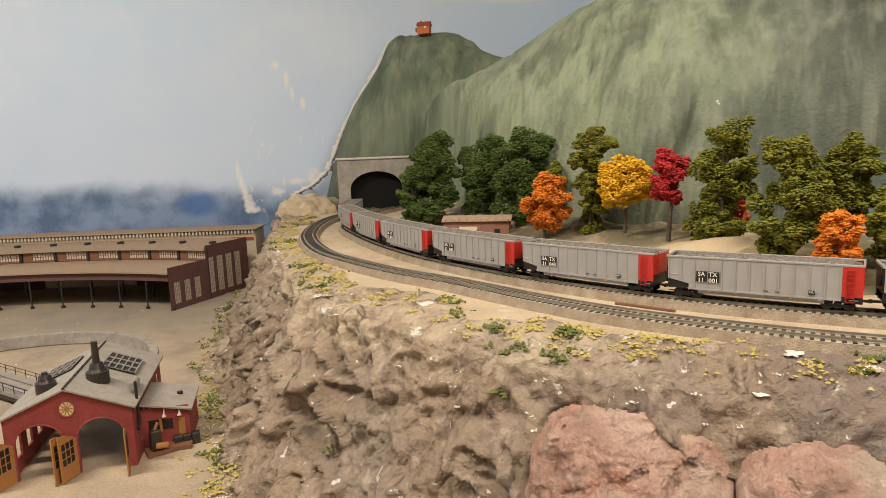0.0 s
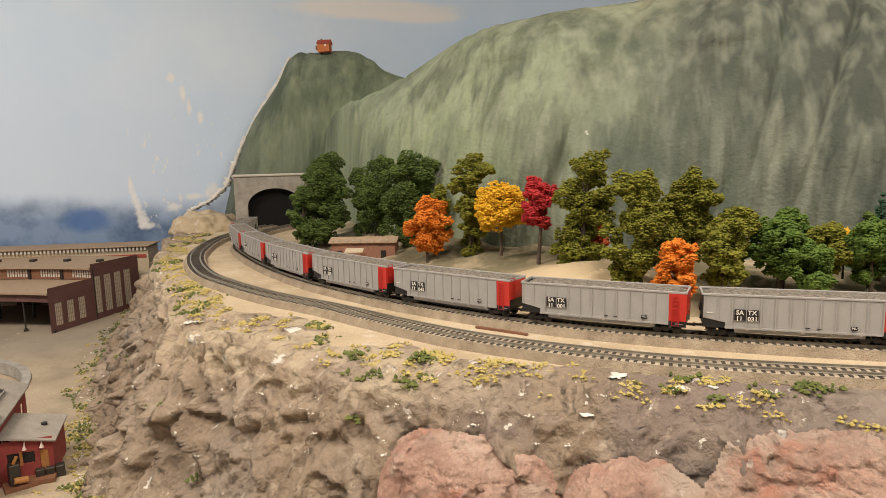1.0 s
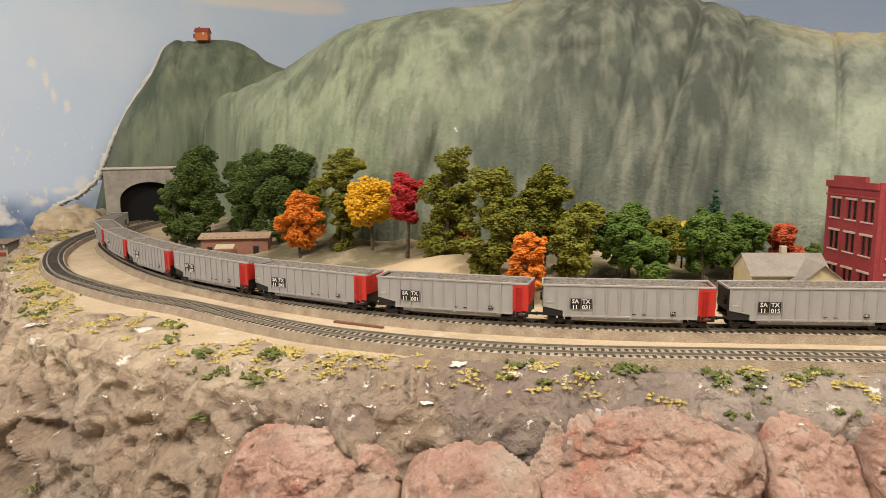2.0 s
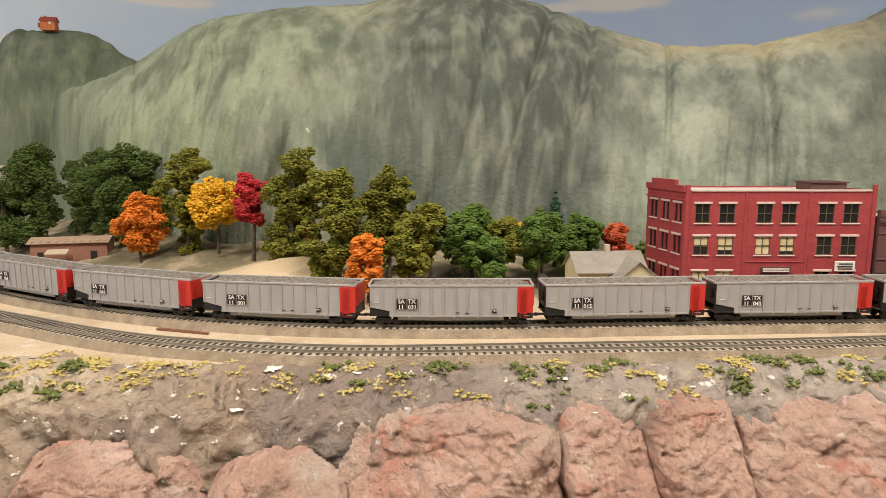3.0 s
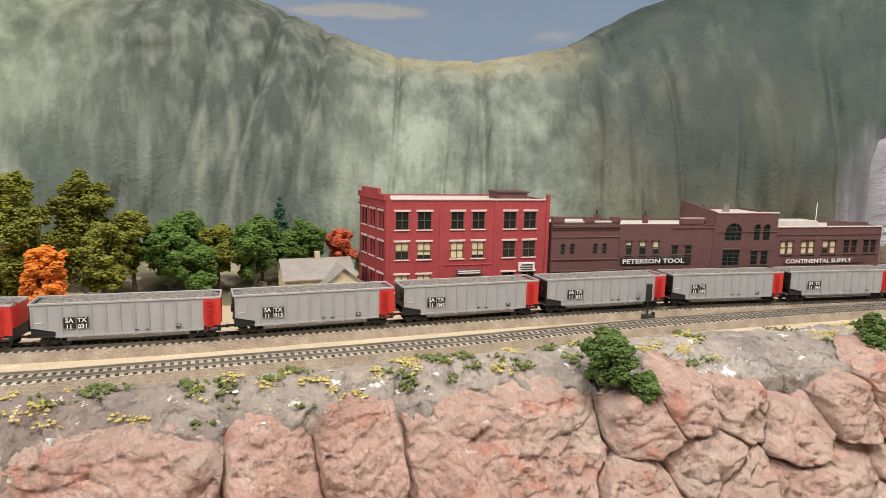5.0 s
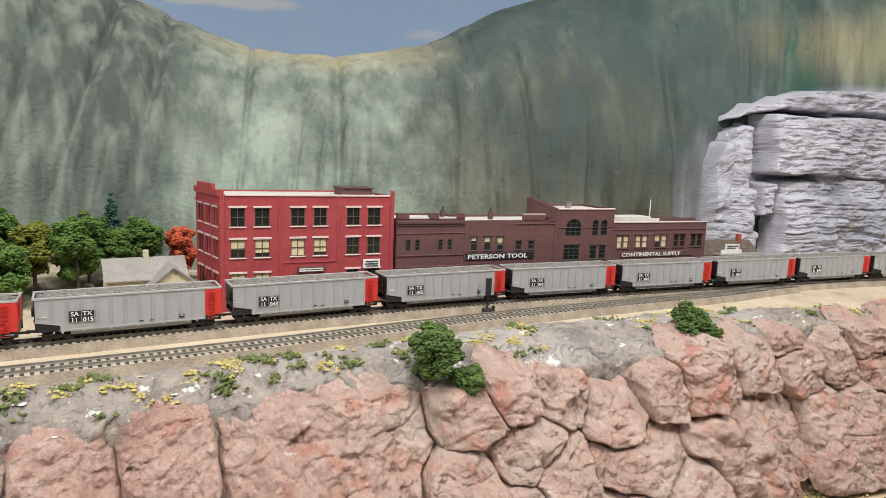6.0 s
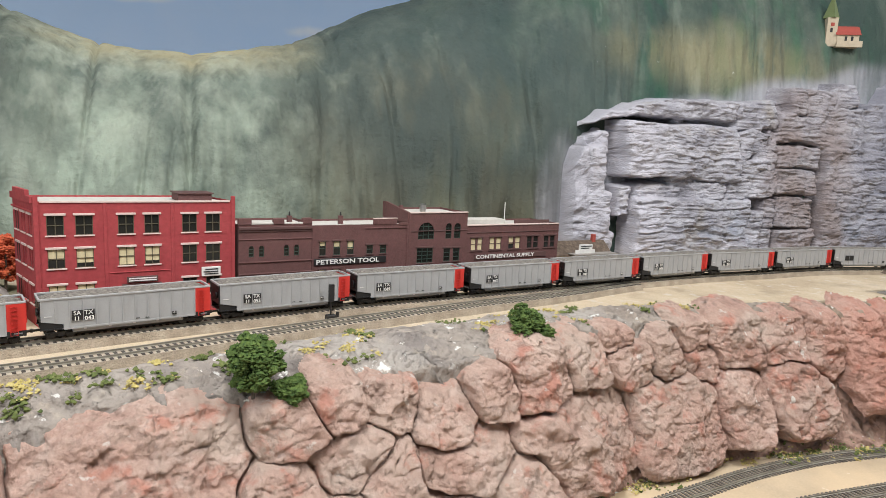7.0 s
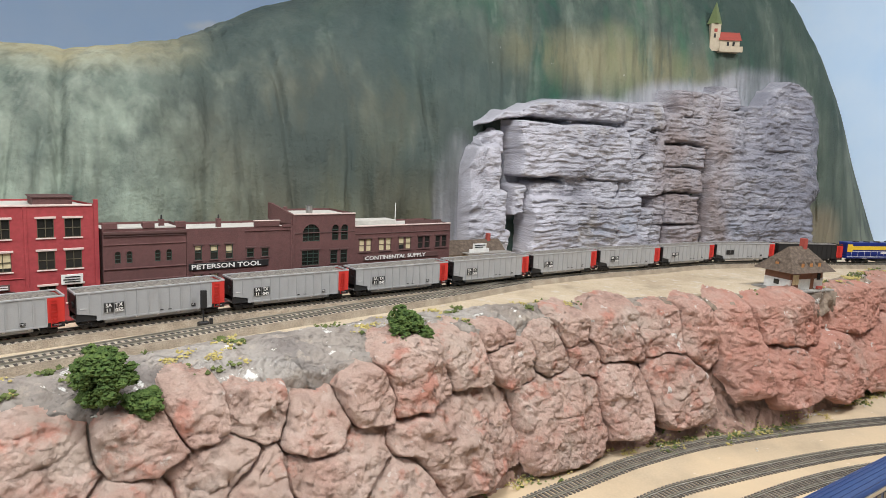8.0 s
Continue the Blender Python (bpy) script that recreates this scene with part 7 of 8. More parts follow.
# ---- ground foam, weeds and plaster chips on the shelf ----
def scatter(name, mat, count, seed, size, pick, label, spread=1.0, flat=0.75):
    rng = random.Random(seed)
    centres, sizes = [], []
    tries = 0
    while len(centres) < count and tries < count * 60:
        tries += 1
        i = rng.randrange(180, len(edge_line) - 30)
        row = cliff_rows[i]
        j = int(rng.random() ** spread * len(row) * 0.96)
        p = row[j]
        if not pick(p, i, j / len(row), rng):
            continue
        k = rng.randint(4, 11)
        for _ in range(k):
            centres.append((p.x + rng.gauss(0, size * 1.3), p.y + rng.gauss(0, size * 1.3), p.z + rng.uniform(0, size * flat)))
            sizes.append(size * rng.uniform(0.35, 0.9))
    ob = clumps(name, np.array(centres), np.array(sizes), mat, None, seed)
    return tagged(ob, label, "ground cover", kind="stuff")


def patch(p, s, lo):
    return noise.noise(Vector((p.x * s, p.y * s, 4.0))) > lo


scatter("yellow_weeds", YELLOWWEED, 6500, 1, 0.0026, lambda p, i, v, r: v < (0.20 if p.x < 0.32 else 0.24) and patch(p, 8, -0.35 if p.x < 0.32 else -0.10) and patch(p, 46, 0.0 if p.x < 0.32 else 0.16), "tufts of yellow ground foam on the shelf")
scatter("green_weeds", GREENWEED, 3000, 2, 0.0034, lambda p, i, v, r: v < (0.26 if p.x < 0.1 else 0.26) and patch(p + Vector((0.01, 0.01, 0)), 8, 0.0 if p.x < 0.2 else -0.08) and patch(p + Vector((0.013, 0.02, 0)), 46, 0.26), "tufts of green ground foam on the shelf")
scatter("slope_weeds", GREENWEED, 150, 3, 0.0042, lambda p, i, v, r: 0.34 < v < 0.8 and patch(p + Vector((9, 4, 0)), 12, 0.22), "green foam tufts in the rock cracks")


def foot_scatter(mat, count, seed, size, label):
    """Weeds on the lower yard, along the foot of the cliff."""
    rng = random.Random(seed)
    centres, sizes = [], []
    while len(centres) < count:
        i = rng.randrange(180, len(edge_line) - 20)
        p, n = cliff_rows[i][-1], edge_n[i]
        if not patch(p + Vector((seed, 7, 0)), 11, -0.12):
            continue
        d = abs(rng.gauss(0, 0.022)) - 0.03
        for _ in range(rng.randint(4, 10)):
            centres.append((p.x + n.x * d + rng.gauss(0, size * 1.5), p.y + n.y * d + rng.gauss(0, size * 1.5), YARD + rng.uniform(0, size * (1.5 if d > -0.012 else 5))))
            sizes.append(size * rng.uniform(0.4, 0.9))
    tagged(clumps("foot_weeds", np.array(centres), np.array(sizes), mat, None, seed), label, "ground cover", kind="stuff")


foot_scatter(YELLOWWEED, 7500, 4, 0.0028, "yellow-green weeds along the foot of the cliff")
foot_scatter(CHIPS, 3200, 8, 0.0016, "pale plaster crumbs along the foot of the cliff")
foot_scatter(GREENWEED, 7500, 6, 0.0030, "green weeds along the foot of the cliff")
scatter("plaster_chips", CHIPS, 1500, 5, 0.0016, lambda p, i, v, r: v < 0.5 or (v > 0.85 and r.random() < 0.6), "pale plaster chips scattered on the rock shelf", 0.8, 0.3)
rng = random.Random(12)
for k, (x, y, z, r) in enumerate(((0.456, 0.282, 1.180, 0.009), (0.468, 0.252, 1.174, 0.005), (-0.13, 0.715, 1.194, 0.014), (0.215, 0.388, 1.172, 0.007), (0.250, 0.405, 1.186, 0.012), (0.285, 0.372, 1.182, 0.009), (0.31, 0.362, 1.182, 0.006), (1.02, -0.05, 1.190, 0.006), (1.30, -0.26, 1.190, 0.010))):
    bm = bmesh.new()
    r *= 0.50
    bmesh.ops.create_icosphere(bm, subdivisions=3, radius=r)
    for v in bm.verts:
        v.co += v.co.normalized() * (noise.noise(v.co * 230 + Vector((k, 0, 0))) * r * 1.5)
        v.co.z *= 0.18
    z = min((q for row in cliff_rows[::3] for q in row[:60:2]), key=lambda q: (q.x - x) ** 2 + (q.y - y) ** 2).z + r * 0.08
    ob = mesh_ob("plaster_flake", bm, PLASTER, None, True)
    ob.location = (x, y, z)
    tagged(ob, "broken flake of white plaster on the shelf", "plaster flake", "plaster flakes on the shelf")
for k, (x, y, r) in enumerate(((0.09, 0.678, 0.005), (0.055, 0.722, 0.003), (0.222, 0.560, 0.003))):
    bm = bmesh.new()
    bmesh.ops.create_icosphere(bm, subdivisions=2, radius=r)
    for v in bm.verts:
        v.co.z *= 0.35
    ob = mesh_ob("loose_chip", bm, TANWALL, None, True)
    ob.location = (x, y, DECK + r * 0.2)
    tagged(ob, "small pale chip lying between the tracks", "chip", "chips between the tracks")


# ---- lower yard: engine shed, turntable, roundhouse, tracks ----
shed = thing("engine_shed", pose(-0.426, 0.700, YARD, 0, 0, 10) @ Matrix.Diagonal((0.90, 0.96, 1, 1)), "red brick two-stall engine shed with a grey roof and open doors", "engine shed")
SW, SL, SH, SR = 0.075, 0.20, 0.075, 0.027


def arch_hole(x0, x1, top, n=12):
    r = (x1 - x0) / 2
    return [(x0, 0)] + [((x0 + x1) / 2 - r * math.cos(math.pi * i / n), top - r * 0.75 + r * 0.75 * math.sin(math.pi * i / n)) for i in range(n + 1)] + [(x1, 0)]


def shed_front(bm, y0, y1):
    a, b = arch_hole(-0.064, -0.008, 0.064), arch_hole(0.008, 0.064, 0.064)
    outline = [(-SW, 0)] + a + b + [(SW, 0), (SW, SH), (0, SH + SR), (-SW, SH)]
    for y, flip in ((y0, False), (y1, True)):
        vs = [bm.verts.new((x, y, z)) for x, z in outline]
        bm.faces.new(vs[::-1] if flip else vs)
    bm.verts.ensure_lookup_table()
    n = len(outline)
    k = len(bm.verts) - 2 * n
    vs = bm.verts[:]
    for i in range(n):
        j = (i + 1) % n
        bm.faces.new((vs[k + j], vs[k + i], vs[k + n + i], vs[k + n + j]))


bm = bmesh.new()
shed_front(bm, 0, 0.004)
part("front_wall", bm, SHEDBRICK, shed)
for x in (-SW, SW - 0.003):
    bm = bmesh.new()
    holes = [(0.02 + k * 0.036, 0.038 + k * 0.036, 0.018, 0.058) for k in range(5)]
    b2 = bmesh.new()
    facade(b2, SL - 0.004, SH, holes, 0.003)
    me = bpy.data.meshes.new("tmp")
    b2.to_mesh(me)
    b2.free()
    me.transform(Matrix.Translation((x + 0.003, 0.004, 0)) @ Matrix.Rotation(math.pi / 2, 4, "Z"))
    bm.from_mesh(me)
    bpy.data.meshes.remove(me)
    part("side_wall", bm, SHEDBRICK, shed)
for sgn in (-1, 1):
    bm = bmesh.new()
    out = [(0, SH + SR + 0.001), (sgn * (SW + 0.006), SH - 0.0025), (sgn * (SW + 0.006), SH - 0.0005), (0, SH + SR + 0.003)]
    extrude(bm, out if sgn > 0 else out[::-1], -0.006, SL + 0.004)
    panel = part("roof_panel", bm, ROOFGREY, shed)
    # skylight: bars over dark glass
    ang = math.atan2(SR, SW)
    m = Matrix.Translation((sgn * 0.040, 0.125, SH + SR - 0.040 * SR / SW + 0.0032)) @ Matrix.Rotation(sgn * ang, 4, "Y")
    bm = bmesh.new()
    box(bm, -0.022, 0.022, -0.030, 0.030, 0, 0.0012)
    sky_l = part("skylight", bm, BLACK, panel)
    sky_l.matrix_basis = m
    bm = bmesh.new()
    facade(bm, 0.046, 0.062, [(0.0008 + a * 0.0090, 0.0082 + a * 0.0090, 0.001 + b * 0.0205, 0.0195 + b * 0.0205) for a in range(5) for b in range(3)], 0.0014)
    bmesh.ops.transform(bm, matrix=Matrix.Translation((-0.023, -0.031, 0.0028)) @ Matrix.Rotation(-math.pi / 2, 4, "X"), verts=bm.verts)
    if min(v.co.y for v in bm.verts) < -0.05:
        bmesh.ops.translate(bm, vec=(0, 0.062, 0), verts=bm.verts)
    bars = part("skylight_grid", bm, ROOFGREY, panel)
    bars.matrix_basis = m
bm = bmesh.new()
for k in range(40):
    box(bm, -0.0014, 0.0014, -0.006 + k * 0.0052, -0.003 + k * 0.0052, SH + SR + 0.002, SH + SR + 0.0045)
part("ridge_tiles", bm, DARKMETAL, shed)
for x, y, s in ((-0.036, 0.045, 1.0), (0.026, 0.050, 1.15)):
    z = SH + SR - abs(x) * SR / SW
    bm = bmesh.new()
    rod(bm, (x, y, z - 0.004), (x, y, z + 0.012 * s), 0.0125 * s, 0.0125 * s, 18)
    rod(bm, (x, y, z + 0.012 * s), (x, y, z + 0.016 * s), 0.0105 * s, 0.0075 * s, 18)
    rod(bm, (x, y, z + 0.016 * s), (x, y, z + 0.021 * s), 0.0085 * s, 0.0065 * s, 18)
    rod(bm, (x, y, z + 0.021 * s), (x, y, z + (0.044 if s > 1 else 0.024) * s), 0.0040 * s, 0.0035 * s, 12)
    part("smoke_vent", bm, DARKMETAL, shed, "stepped black smoke vent")
bm = bmesh.new()
rod(bm, (0.068, 0.070, SH + 0.008), (0.072, 0.030, SH + 0.012), 0.0052, 0.0052, 14)
part("roof_pipe", bm, ROOFGREY, shed)
bm = bmesh.new()
rod(bm, (SW + 0.003, 0.020, 0.045), (SW + 0.003, 0.020, SH + 0.022), 0.002, 0.002, 8)
rod(bm, (SW + 0.003, 0.020, 0.045), (SW + 0.003, 0.012, 0.040), 0.002, 0.002, 8)
part("drain_pipe", bm, BLACK, shed)
# round window
bm = bmesh.new()
rod(bm, (0, -0.0012, 0.080), (0, 0.001, 0.080), 0.0085, 0.0085, 24)
rosette = part("round_window", bm, CREAM, shed, "round cream window with radial bars")
bm = bmesh.new()
for k in range(5):
    a = k * math.pi / 5
    rod(bm, (math.cos(a) * 0.008, -0.0016, 0.080 + math.sin(a) * 0.008), (-math.cos(a) * 0.008, -0.0016, 0.080 - math.sin(a) * 0.008), 0.0006, n=5)
part("window_bars", bm, DOORWOOD, rosette)
bm = bmesh.new()
for k in range(24):
    a, b = k * math.tau / 24, (k + 1) * math.tau / 24
    rod(bm, (math.cos(a) * 0.0095, -0.0012, 0.080 + math.sin(a) * 0.0095), (math.cos(b) * 0.0095, -0.0012, 0.080 + math.sin(b) * 0.0095), 0.0011, n=5)
part("window_ring", bm, SHEDBRICK, rosette)
for x0, x1 in ((-0.064, -0.008), (0.008, 0.064)):
    bm = bmesh.new()
    pts = arch_hole(x0, x1, 0.064, 20)[1:-1]
    for (xa, za), (xb, zb) in zip(pts, pts[1:]):
        rod(bm, (xa, -0.0008, za + 0.001), (xb, -0.0008, zb + 0.001), 0.0013, n=5)
    part("arch_trim", bm, SHEDBRICK, shed)
# open door leaves
for hinge, ang, flip in ((-0.066, 118, 1), (-0.006, 75, -1), (0.006, 115, 1), (0.066, 98, -1)):
    bm = bmesh.new()
    w = 0.029
    out = [(0, 0.001), (w, 0.001), (w, 0.056)] + [(w * (1 - i / 8), 0.056 - 0.012 * (i / 8) ** 2) for i in range(1, 9)]
    extrude(bm, out, -0.0008, 0.0008)
    leaf = part("door_leaf", bm, DOORWOOD, shed, "orange wooden door leaf standing open")
    bm = bmesh.new()
    for zz in (0.020, 0.029, 0.038):
        for xx in (0.006, 0.013, 0.020):
            box(bm, xx, xx + 0.0052, -0.0011, 0.0011, zz, zz + 0.0075)
    part("door_pane", bm, BLACK, leaf)
    leaf.matrix_basis = Matrix.Translation((hinge, -0.001, 0)) @ Matrix.Rotation(math.radians(-ang if flip > 0 else -180 + ang), 4, "Z")
# side annex
annex = Matrix.Translation((SW, 0.045, 0))
bm = bmesh.new()
b2 = bmesh.new()
facade(b2, 0.062, 0.052, [(0.008, 0.022, 0.022, 0.036), (0.026, 0.040, 0.022, 0.036), (0.046, 0.056, 0.004, 0.036)], 0.002)
me = bpy.data.meshes.new("tmp")
b2.to_mesh(me)
b2.free()
me.transform(annex)
bm.from_mesh(me)
bpy.data.meshes.remove(me)
box(bm, SW + 0.060, SW + 0.062, 0.0452, 0.125, 0, 0.046)
part("annex_wall", bm, SHEDBRICK, shed)
bm = bmesh.new()
extrude(bm, [(SW, 0.058), (SW + 0.067, 0.046), (SW + 0.067, 0.048), (SW, 0.060)], 0.039, 0.130)
part("annex_roof", bm, ROOFGREY, shed)
slab(shed, "annex_door", (SW + 0.0462, SW + 0.0558, 0.0458, 0.047, 0.004, 0.036), DOORWOOD)
slab(shed, "annex_window", (SW + 0.0085, SW + 0.0395, 0.0463, 0.0468, 0.0225, 0.0355), BLACK)
slab(shed, "annex_frame", (SW + 0.0222, SW + 0.0258, 0.0445, 0.046, 0.020, 0.037), DOORWOOD)
slab(shed, "loading_dock", (SW + 0.018, SW + 0.064, 0.026, 0.0448, 0, 0.006), BROWNWOOD, "low wooden dock")
for x in (0.030, 0.050):
    bm = bmesh.new()
    rod(bm, (SW + x, 0.040, 0.044), (SW + x, 0.0445, 0.050), 0.0012, 0.0008, 6)
    rod(bm, (SW + x, 0.040, 0.041), (SW + x, 0.040, 0.045), 0.0030, 0.0012, 10)
    part("wall_lamp", bm, TRIM, shed)
bm = bmesh.new()
rod(bm, (SW + 0.067 - 0.022, 0.09, 0.050), (SW + 0.045, 0.09, 0.055), 0.004, n=10)
part("roof_vent", bm, BLACK, shed)

# crates and a drill stand on a board beside the shed
crate = thing("work_bench", pose(-0.348, 0.742, YARD, 0, 0, 30), "small dark machine on a wooden board beside the shed", "machine")
slab(crate, "board", (-0.012, 0.022, -0.012, 0.012, 0, 0.005), BROWNWOOD)
slab(crate, "machine_body", (-0.006, 0.006, -0.006, 0.006, 0.005, 0.030), DARKMETAL, bevel=0.001)
bm = bmesh.new()
rod(bm, (0.0, 0.0, 0.030), (0.004, 0, 0.038), 0.002, n=8)
rod(bm, (-0.002, -0.008, 0.012), (0.012, -0.008, 0.010), 0.004, n=10)
part("machine_head", bm, DOORWOOD, crate)
box_t = thing("crate_row", pose(-0.318, 0.762, YARD, 0, 0, 20), "dark blue-grey boxes beside the shed wall", "crate")
for k in range(3):
    slab(box_t, "crate", (-0.014 + k * 0.0105, -0.0045 + k * 0.0105, -0.006, 0.006, 0, 0.014), DARKMETAL, bevel=0.0006)

# ---- turntable ----
tt = thing("turntable", pose(TT.x, TT.y, YARD - 0.022, 0, 0, -36), "grey turntable bridge with railings in a round pit", "turntable")
bm = bmesh.new()
box(bm, -0.245, 0.245, -0.026, 0.026, 0.014, 0.021)
part("bridge_deck", bm, ROOFGREY, tt)
for y in (-0.024, 0.021):
    bm = bmesh.new()
    extrude(bm, [(-0.24, 0.014), (-0.1, 0.004), (0.1, 0.004), (0.24, 0.014)], y, y + 0.003)
    part("girder", bm, DARKMETAL, tt)
for y in (-0.0095, 0.007):
    slab(tt, "bridge_rail", (-0.245, 0.245, y, y + 0.0016, 0.021, 0.024), RAIL, bevel=0)
for y in (-0.0255, 0.0255):
    bm = bmesh.new()
    for k in range(15):
        x = -0.238 + k * 0.034
        rod(bm, (x, y, 0.021), (x, y, 0.034), 0.0007, n=5)
    rod(bm, (-0.238, y, 0.034), (0.238, y, 0.034), 0.0006, n=5)
    rod(bm, (-0.238, y, 0.028), (0.238, y, 0.028), 0.0005, n=5)
    part("railing", bm, DARKMETAL, tt)
bm = bmesh.new()
rows = []
for k in range(97):
    a = k * math.tau / 96
    c, s = math.cos(a), math.sin(a)
    rows.append([Vector((TT.x + r * c, TT.y + r * s, z)) for r, z in ((TT_R - 0.002, YARD - 0.02), (TT_R - 0.002, YARD + 0.003), (TT_R + 0.012, YARD + 0.003), (TT_R + 0.013, YARD))])
bm.free()
tagged(grid_mesh("pit_rim", rows, CONCRETE, False), "grey concrete rim round the turntable pit", "kerb", kind="structure")

# ---- roundhouse ----
RC = Vector((-1.02, 0.63, YARD))
rh = thing("roundhouse", pose(RC.x, RC.y, RC.z), "brown curved roundhouse with two roof levels and open bays", "roundhouse")
A0, A1, BAYS = 63.6, 118.0, 12


def ring_sheet(name, spans, mat, parent, steps=48, label=""):
    rows = []
    for k in range(steps + 1):
        a = math.radians(A0 + (A1 - A0) * k / steps)
        rows.append([Vector((math.cos(a) * r, math.sin(a) * r, z)) for r, z in spans])
    ob = grid_mesh(name, rows, mat, False, parent)
    if label:
        tagged(ob, label)
    return ob


ring_sheet("lower_roof", [(0.985, 0.0885), (0.985, 0.0925), (1.125, 0.0975), (1.125, 0.0935), (0.985, 0.0885)], ROOFTAN, rh, label="brown felt lower roof")
ring_sheet("front_beam", [(0.994, 0.070), (0.994, 0.0885), (0.999, 0.0885), (0.999, 0.070), (0.994, 0.070)], BROWNBRICK, rh)
ring_sheet("upper_roof", [(1.112, 0.125), (1.112, 0.129), (1.285, 0.132), (1.285, 0.128), (1.112, 0.125)], ROOFTAN, rh, label="brown felt upper roof")
ring_sheet("back_wall", [(1.268, 0.0), (1.268, 0.128), (1.274, 0.128), (1.274, 0.0)], BROWNBRICK, rh)
for k in range(BAYS + 1):
    a = math.radians(A0 + (A1 - A0) * k / BAYS)
    c, s = math.cos(a), math.sin(a)
    bm = bmesh.new()
    rod(bm, (c * 0.997, s * 0.997, 0), (c * 0.997, s * 0.997, 0.072), 0.0018, n=6)
    rod(bm, (c * 0.997, s * 0.997, 0), (c * 0.997, s * 0.997, 0.006), 0.005, n=8)
    part("bay_post", bm, DARKMETAL, rh)
    bm = bmesh.new()
    rod(bm, (c * 1.122, s * 1.122, 0), (c * 1.122, s * 1.122, 0.127), 0.003, n=6)
    part("inner_post", bm, DARKMETAL, rh)
for k in range(BAYS):
    a0, a1 = math.radians(A0 + (A1 - A0) * (k + 0.06) / BAYS), math.radians(A0 + (A1 - A0) * (k + 0.94) / BAYS)
    r = 1.121
    p0, p1 = Vector((math.cos(a1) * r, math.sin(a1) * r, 0.0985)), Vector((math.cos(a0) * r, math.sin(a0) * r, 0.0985))
    d = p1 - p0
    L = d.length
    m = Matrix.Translation(p0) @ Matrix.Rotation(math.atan2(d.y, d.x), 4, "Z")
    bm = bmesh.new()
    box(bm, 0, L * 0.3, 0, 0.002, 0, 0.0265)
    box(bm, L * 0.3, L, 0, 0.0015, 0, 0.005)
    box(bm, L * 0.3, L, 0, 0.0015, 0.023, 0.0265)
    for q in range(9):
        x = L * (0.3 + 0.7 * q / 8)
        box(bm, x - 0.0006, x + 0.0006, 0.0002, 0.0012, 0.005, 0.023)
    box(bm, L * 0.3, L, 0.0003, 0.0011, 0.0135, 0.0143)
    win = part("clerestory", bm, BROWNWOOD, rh)
    win.matrix_basis = m
    bm = bmesh.new()
    box(bm, L * 0.3, L, 0.0016, 0.002, 0.005, 0.023)
    part("clerestory_pane", bm, ROOFPALE, win, "pale frosted clerestory glass")
for k in range(BAYS):
    a = math.radians(A0 + (A1 - A0) * (k + 0.5) / BAYS)
    bm = bmesh.new()
    box(bm, -0.008, 0.008, -0.006, 0.006, 0, 0.007, 0.0008)
    vent = part("roof_vent", bm, DARKMETAL, rh)
    vent.matrix_basis = Matrix.Translation((math.cos(a) * 1.20, math.sin(a) * 1.20, 0.1295)) @ Matrix.Rotation(a, 4, "Z")
# the end wall towards the cliff, with tall windows
ea = math.radians(A0)
em = Matrix.Translation((math.cos(ea) * 0.985 + 0.002, math.sin(ea) * 0.985, 0)) @ Matrix.Rotation(ea, 4, "Z")
bm = bmesh.new()
lowh = [(0.016 + k * 0.034, 0.036 + k * 0.034, 0.014, 0.066) for k in range(3)]
facade(bm, 0.128, 0.104, lowh, 0.003)
highh = [(0.134 + k * 0.034, 0.157 + k * 0.034, 0.014, 0.106) for k in range(4)]
b2 = bmesh.new()
facade(b2, 0.290, 0.138, highh, 0.003)
for v in b2.verts:
    v.co.x = max(v.co.x, 0.128)
me = bpy.data.meshes.new("tmp")
b2.to_mesh(me)
b2.free()
bm.from_mesh(me)
bpy.data.meshes.remove(me)
endw = part("end_wall", bm, BROWNBRICK, rh)
endw.matrix_basis = em
for x0, x1, z0, z1 in lowh + highh:
    bm = bmesh.new()
    for k in range(5):
        x = x0 + (x1 - x0) * k / 4
        box(bm, x - 0.0006, x + 0.0006, 0.001, 0.002, z0, z1)
    n = 6 if z1 < 0.08 else 10
    for k in range(n):
        z = z0 + (z1 - z0) * k / (n - 1)
        box(bm, x0, x1, 0.001, 0.002, z - 0.0006, z + 0.0006)
    win = part("end_window", bm, ROOFTAN, endw)
    bm = bmesh.new()
    box(bm, x0, x1, 0.0022, 0.0028, z0, z1)
    part("end_pane", bm, ROOFPALE, win, "dusty window glass")

# ---- tan building with a dentil cornice behind the roundhouse ----
tan = thing("tan_building", pose(-1.30, 1.915, YARD, 0, 0, -4.2), "long tan building with a toothed cornice behind the roundhouse", "building")
bm = bmesh.new()
box(bm, 0, 0.86, 0, 0.09, 0, 0.150)
part("wall", bm, TANWALL, tan)
slab(tan, "roof", (-0.004, 0.866, -0.012, 0.095, 0.150, 0.153), ROOFTAN)
bm = bmesh.new()
for k in range(86):
    box(bm, 0.002 + k * 0.01, 0.007 + k * 0.01, -0.008, 0.0, 0.140, 0.149)
part("dentil_course", bm, ROOFPALE, tan, "row of pale teeth under the roof")
tagged(tan.children[-1], kind="stuff")
slab(tan, "band", (0.70, 0.855, -0.0015, 0.0, 0.118, 0.128), ROOFRED, "faded red painted bars")

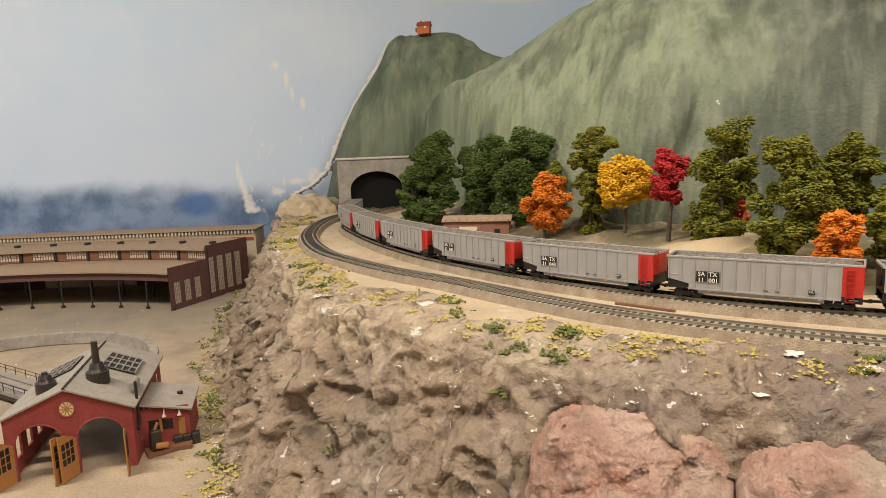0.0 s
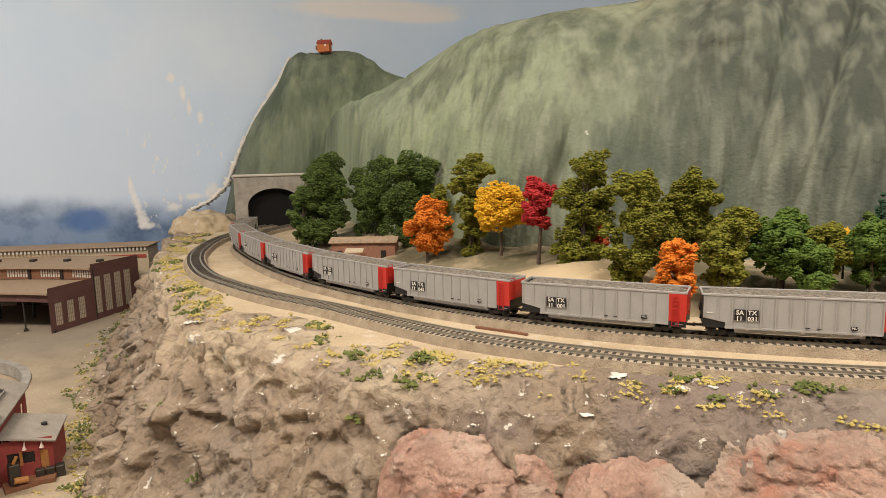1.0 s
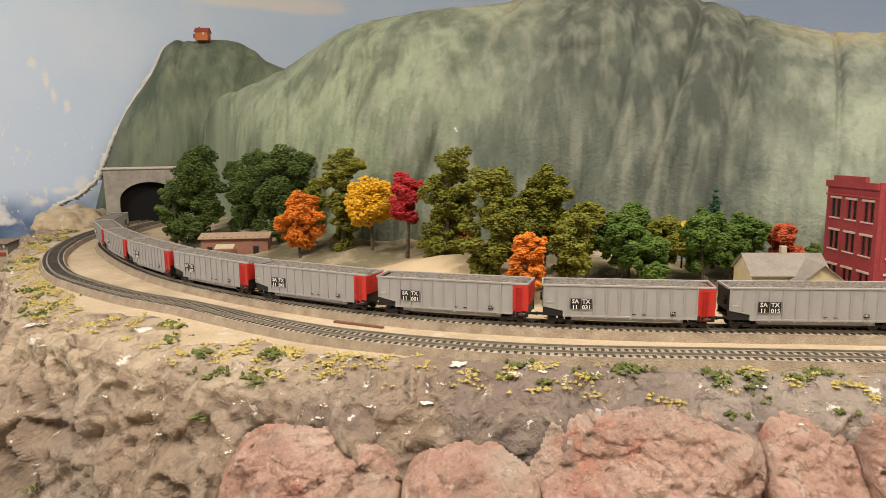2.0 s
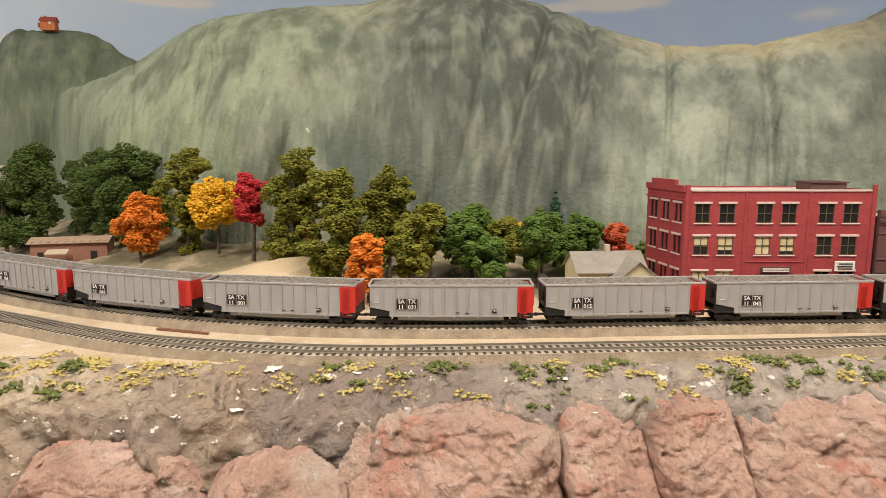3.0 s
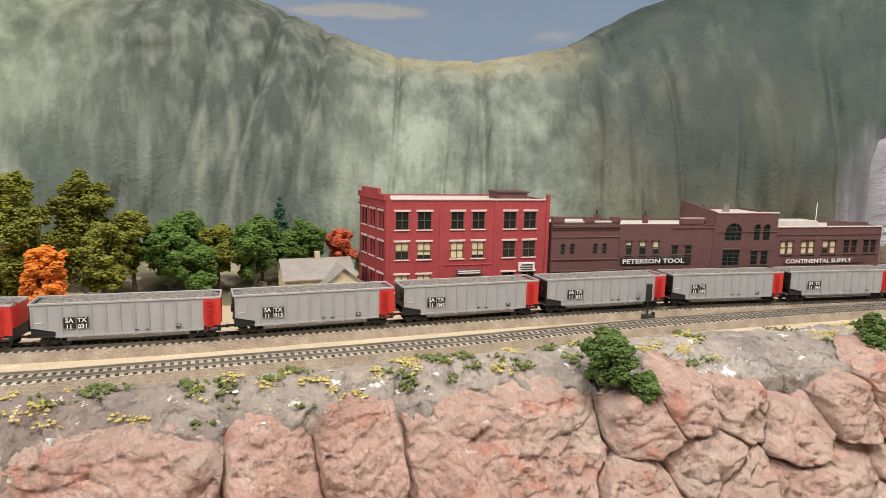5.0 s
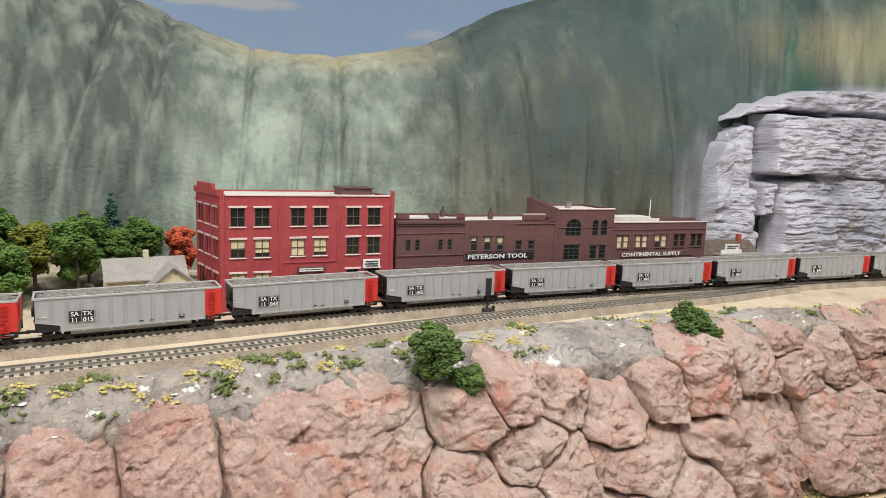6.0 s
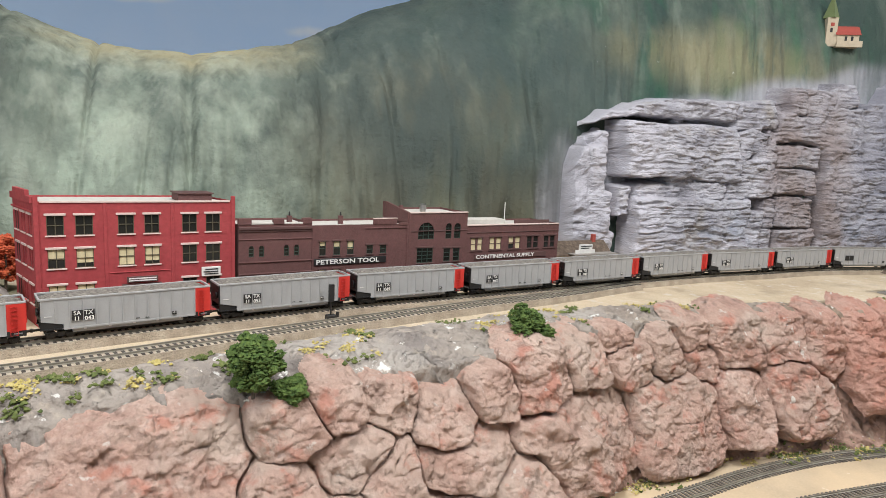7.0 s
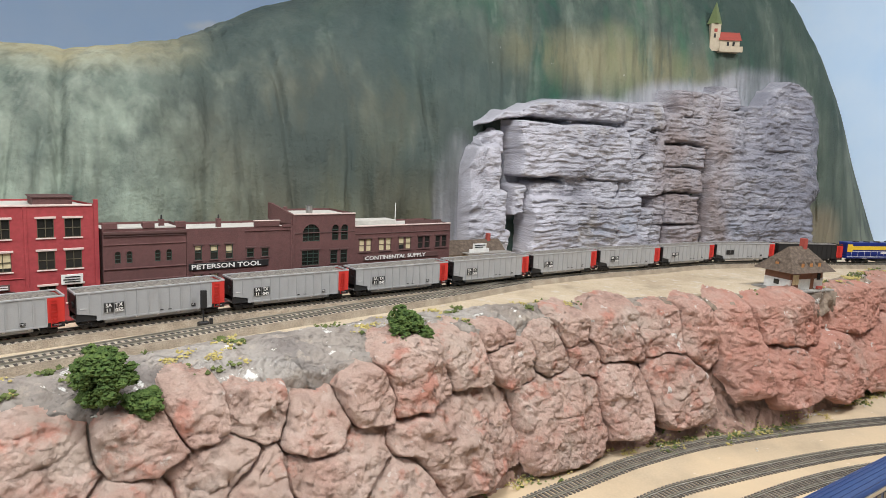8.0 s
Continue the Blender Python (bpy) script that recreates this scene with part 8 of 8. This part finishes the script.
# ---- lower tracks beside the cliff ----
LOWER = [[(0.55, 0.10), (0.80, -0.07), (1.048, -0.215), (1.123, -0.262), (1.238, -0.340), (1.361, -0.452), (1.54, -0.668), (1.75, -0.97)],
         [(0.80, -0.16), (1.094, -0.335), (1.216, -0.432), (1.42, -0.652), (1.62, -0.95)],
         [(0.85, -0.26), (1.135, -0.445), (1.345, -0.635), (1.55, -0.93)],
         [(0.90, -0.38), (1.09, -0.513), (1.276, -0.643), (1.46, -0.80), (1.60, -0.98)]]
for pts in LOWER:
    track(spline([(x, y, 0) for x, y in pts], 0.01), "grey model railway track laid on the lower yard", YARD, False)

# ---- blue passenger car on the nearest lower track ----
coach = thing("passenger_car", pose(1.218, -0.602, YARD + 0.003, 0, 0, -35), "blue model passenger car with a ribbed silver-blue roof", "railway car")
bm = bmesh.new()
out = []
for k in range(13):
    a = math.pi * k / 12
    out.append((-0.018 * math.cos(a), 0.036 + 0.009 * math.sin(a)))
outline = [(-0.018, 0.010)] + out + [(0.018, 0.010)]
va = [bm.verts.new((-0.14, y, z)) for y, z in outline]
vb = [bm.verts.new((0.14, y, z)) for y, z in outline]
bm.faces.new(va[::-1])
bm.faces.new(vb)
for i in range(len(outline)):
    j = (i + 1) % len(outline)
    bm.faces.new((va[i], va[j], vb[j], vb[i]))
part("body", bm, COACHBLUE, coach)
for k in range(15):
    x = -0.13 + k * 0.0185
    for s in (-1, 1):
        slab(coach, "window", (x - 0.0055, x + 0.0055, s * 0.0181 - 0.0003, s * 0.0181 + 0.0003, 0.020, 0.029), GLASS, bevel=0)
for s in (-1, 1):
    slab(coach, "letterboard", (-0.14, 0.14, s * 0.0184 - 0.0005, s * 0.0184 + 0.0005, 0.031, 0.037), STEEL, "silver-grey edge strip")
bm = bmesh.new()
for y in (-0.0135, -0.0085, -0.003, 0.003, 0.0085, 0.0135):
    z = 0.036 + 0.009 * math.sqrt(1 - (y / 0.018) ** 2)
    box(bm, -0.14, 0.14, y - 0.0006, y + 0.0006, z - 0.0005, z + 0.0006)
part("roof_ribs", bm, COACHBLUE, coach)
for x in (-0.105, 0.105):
    truck(coach, x)
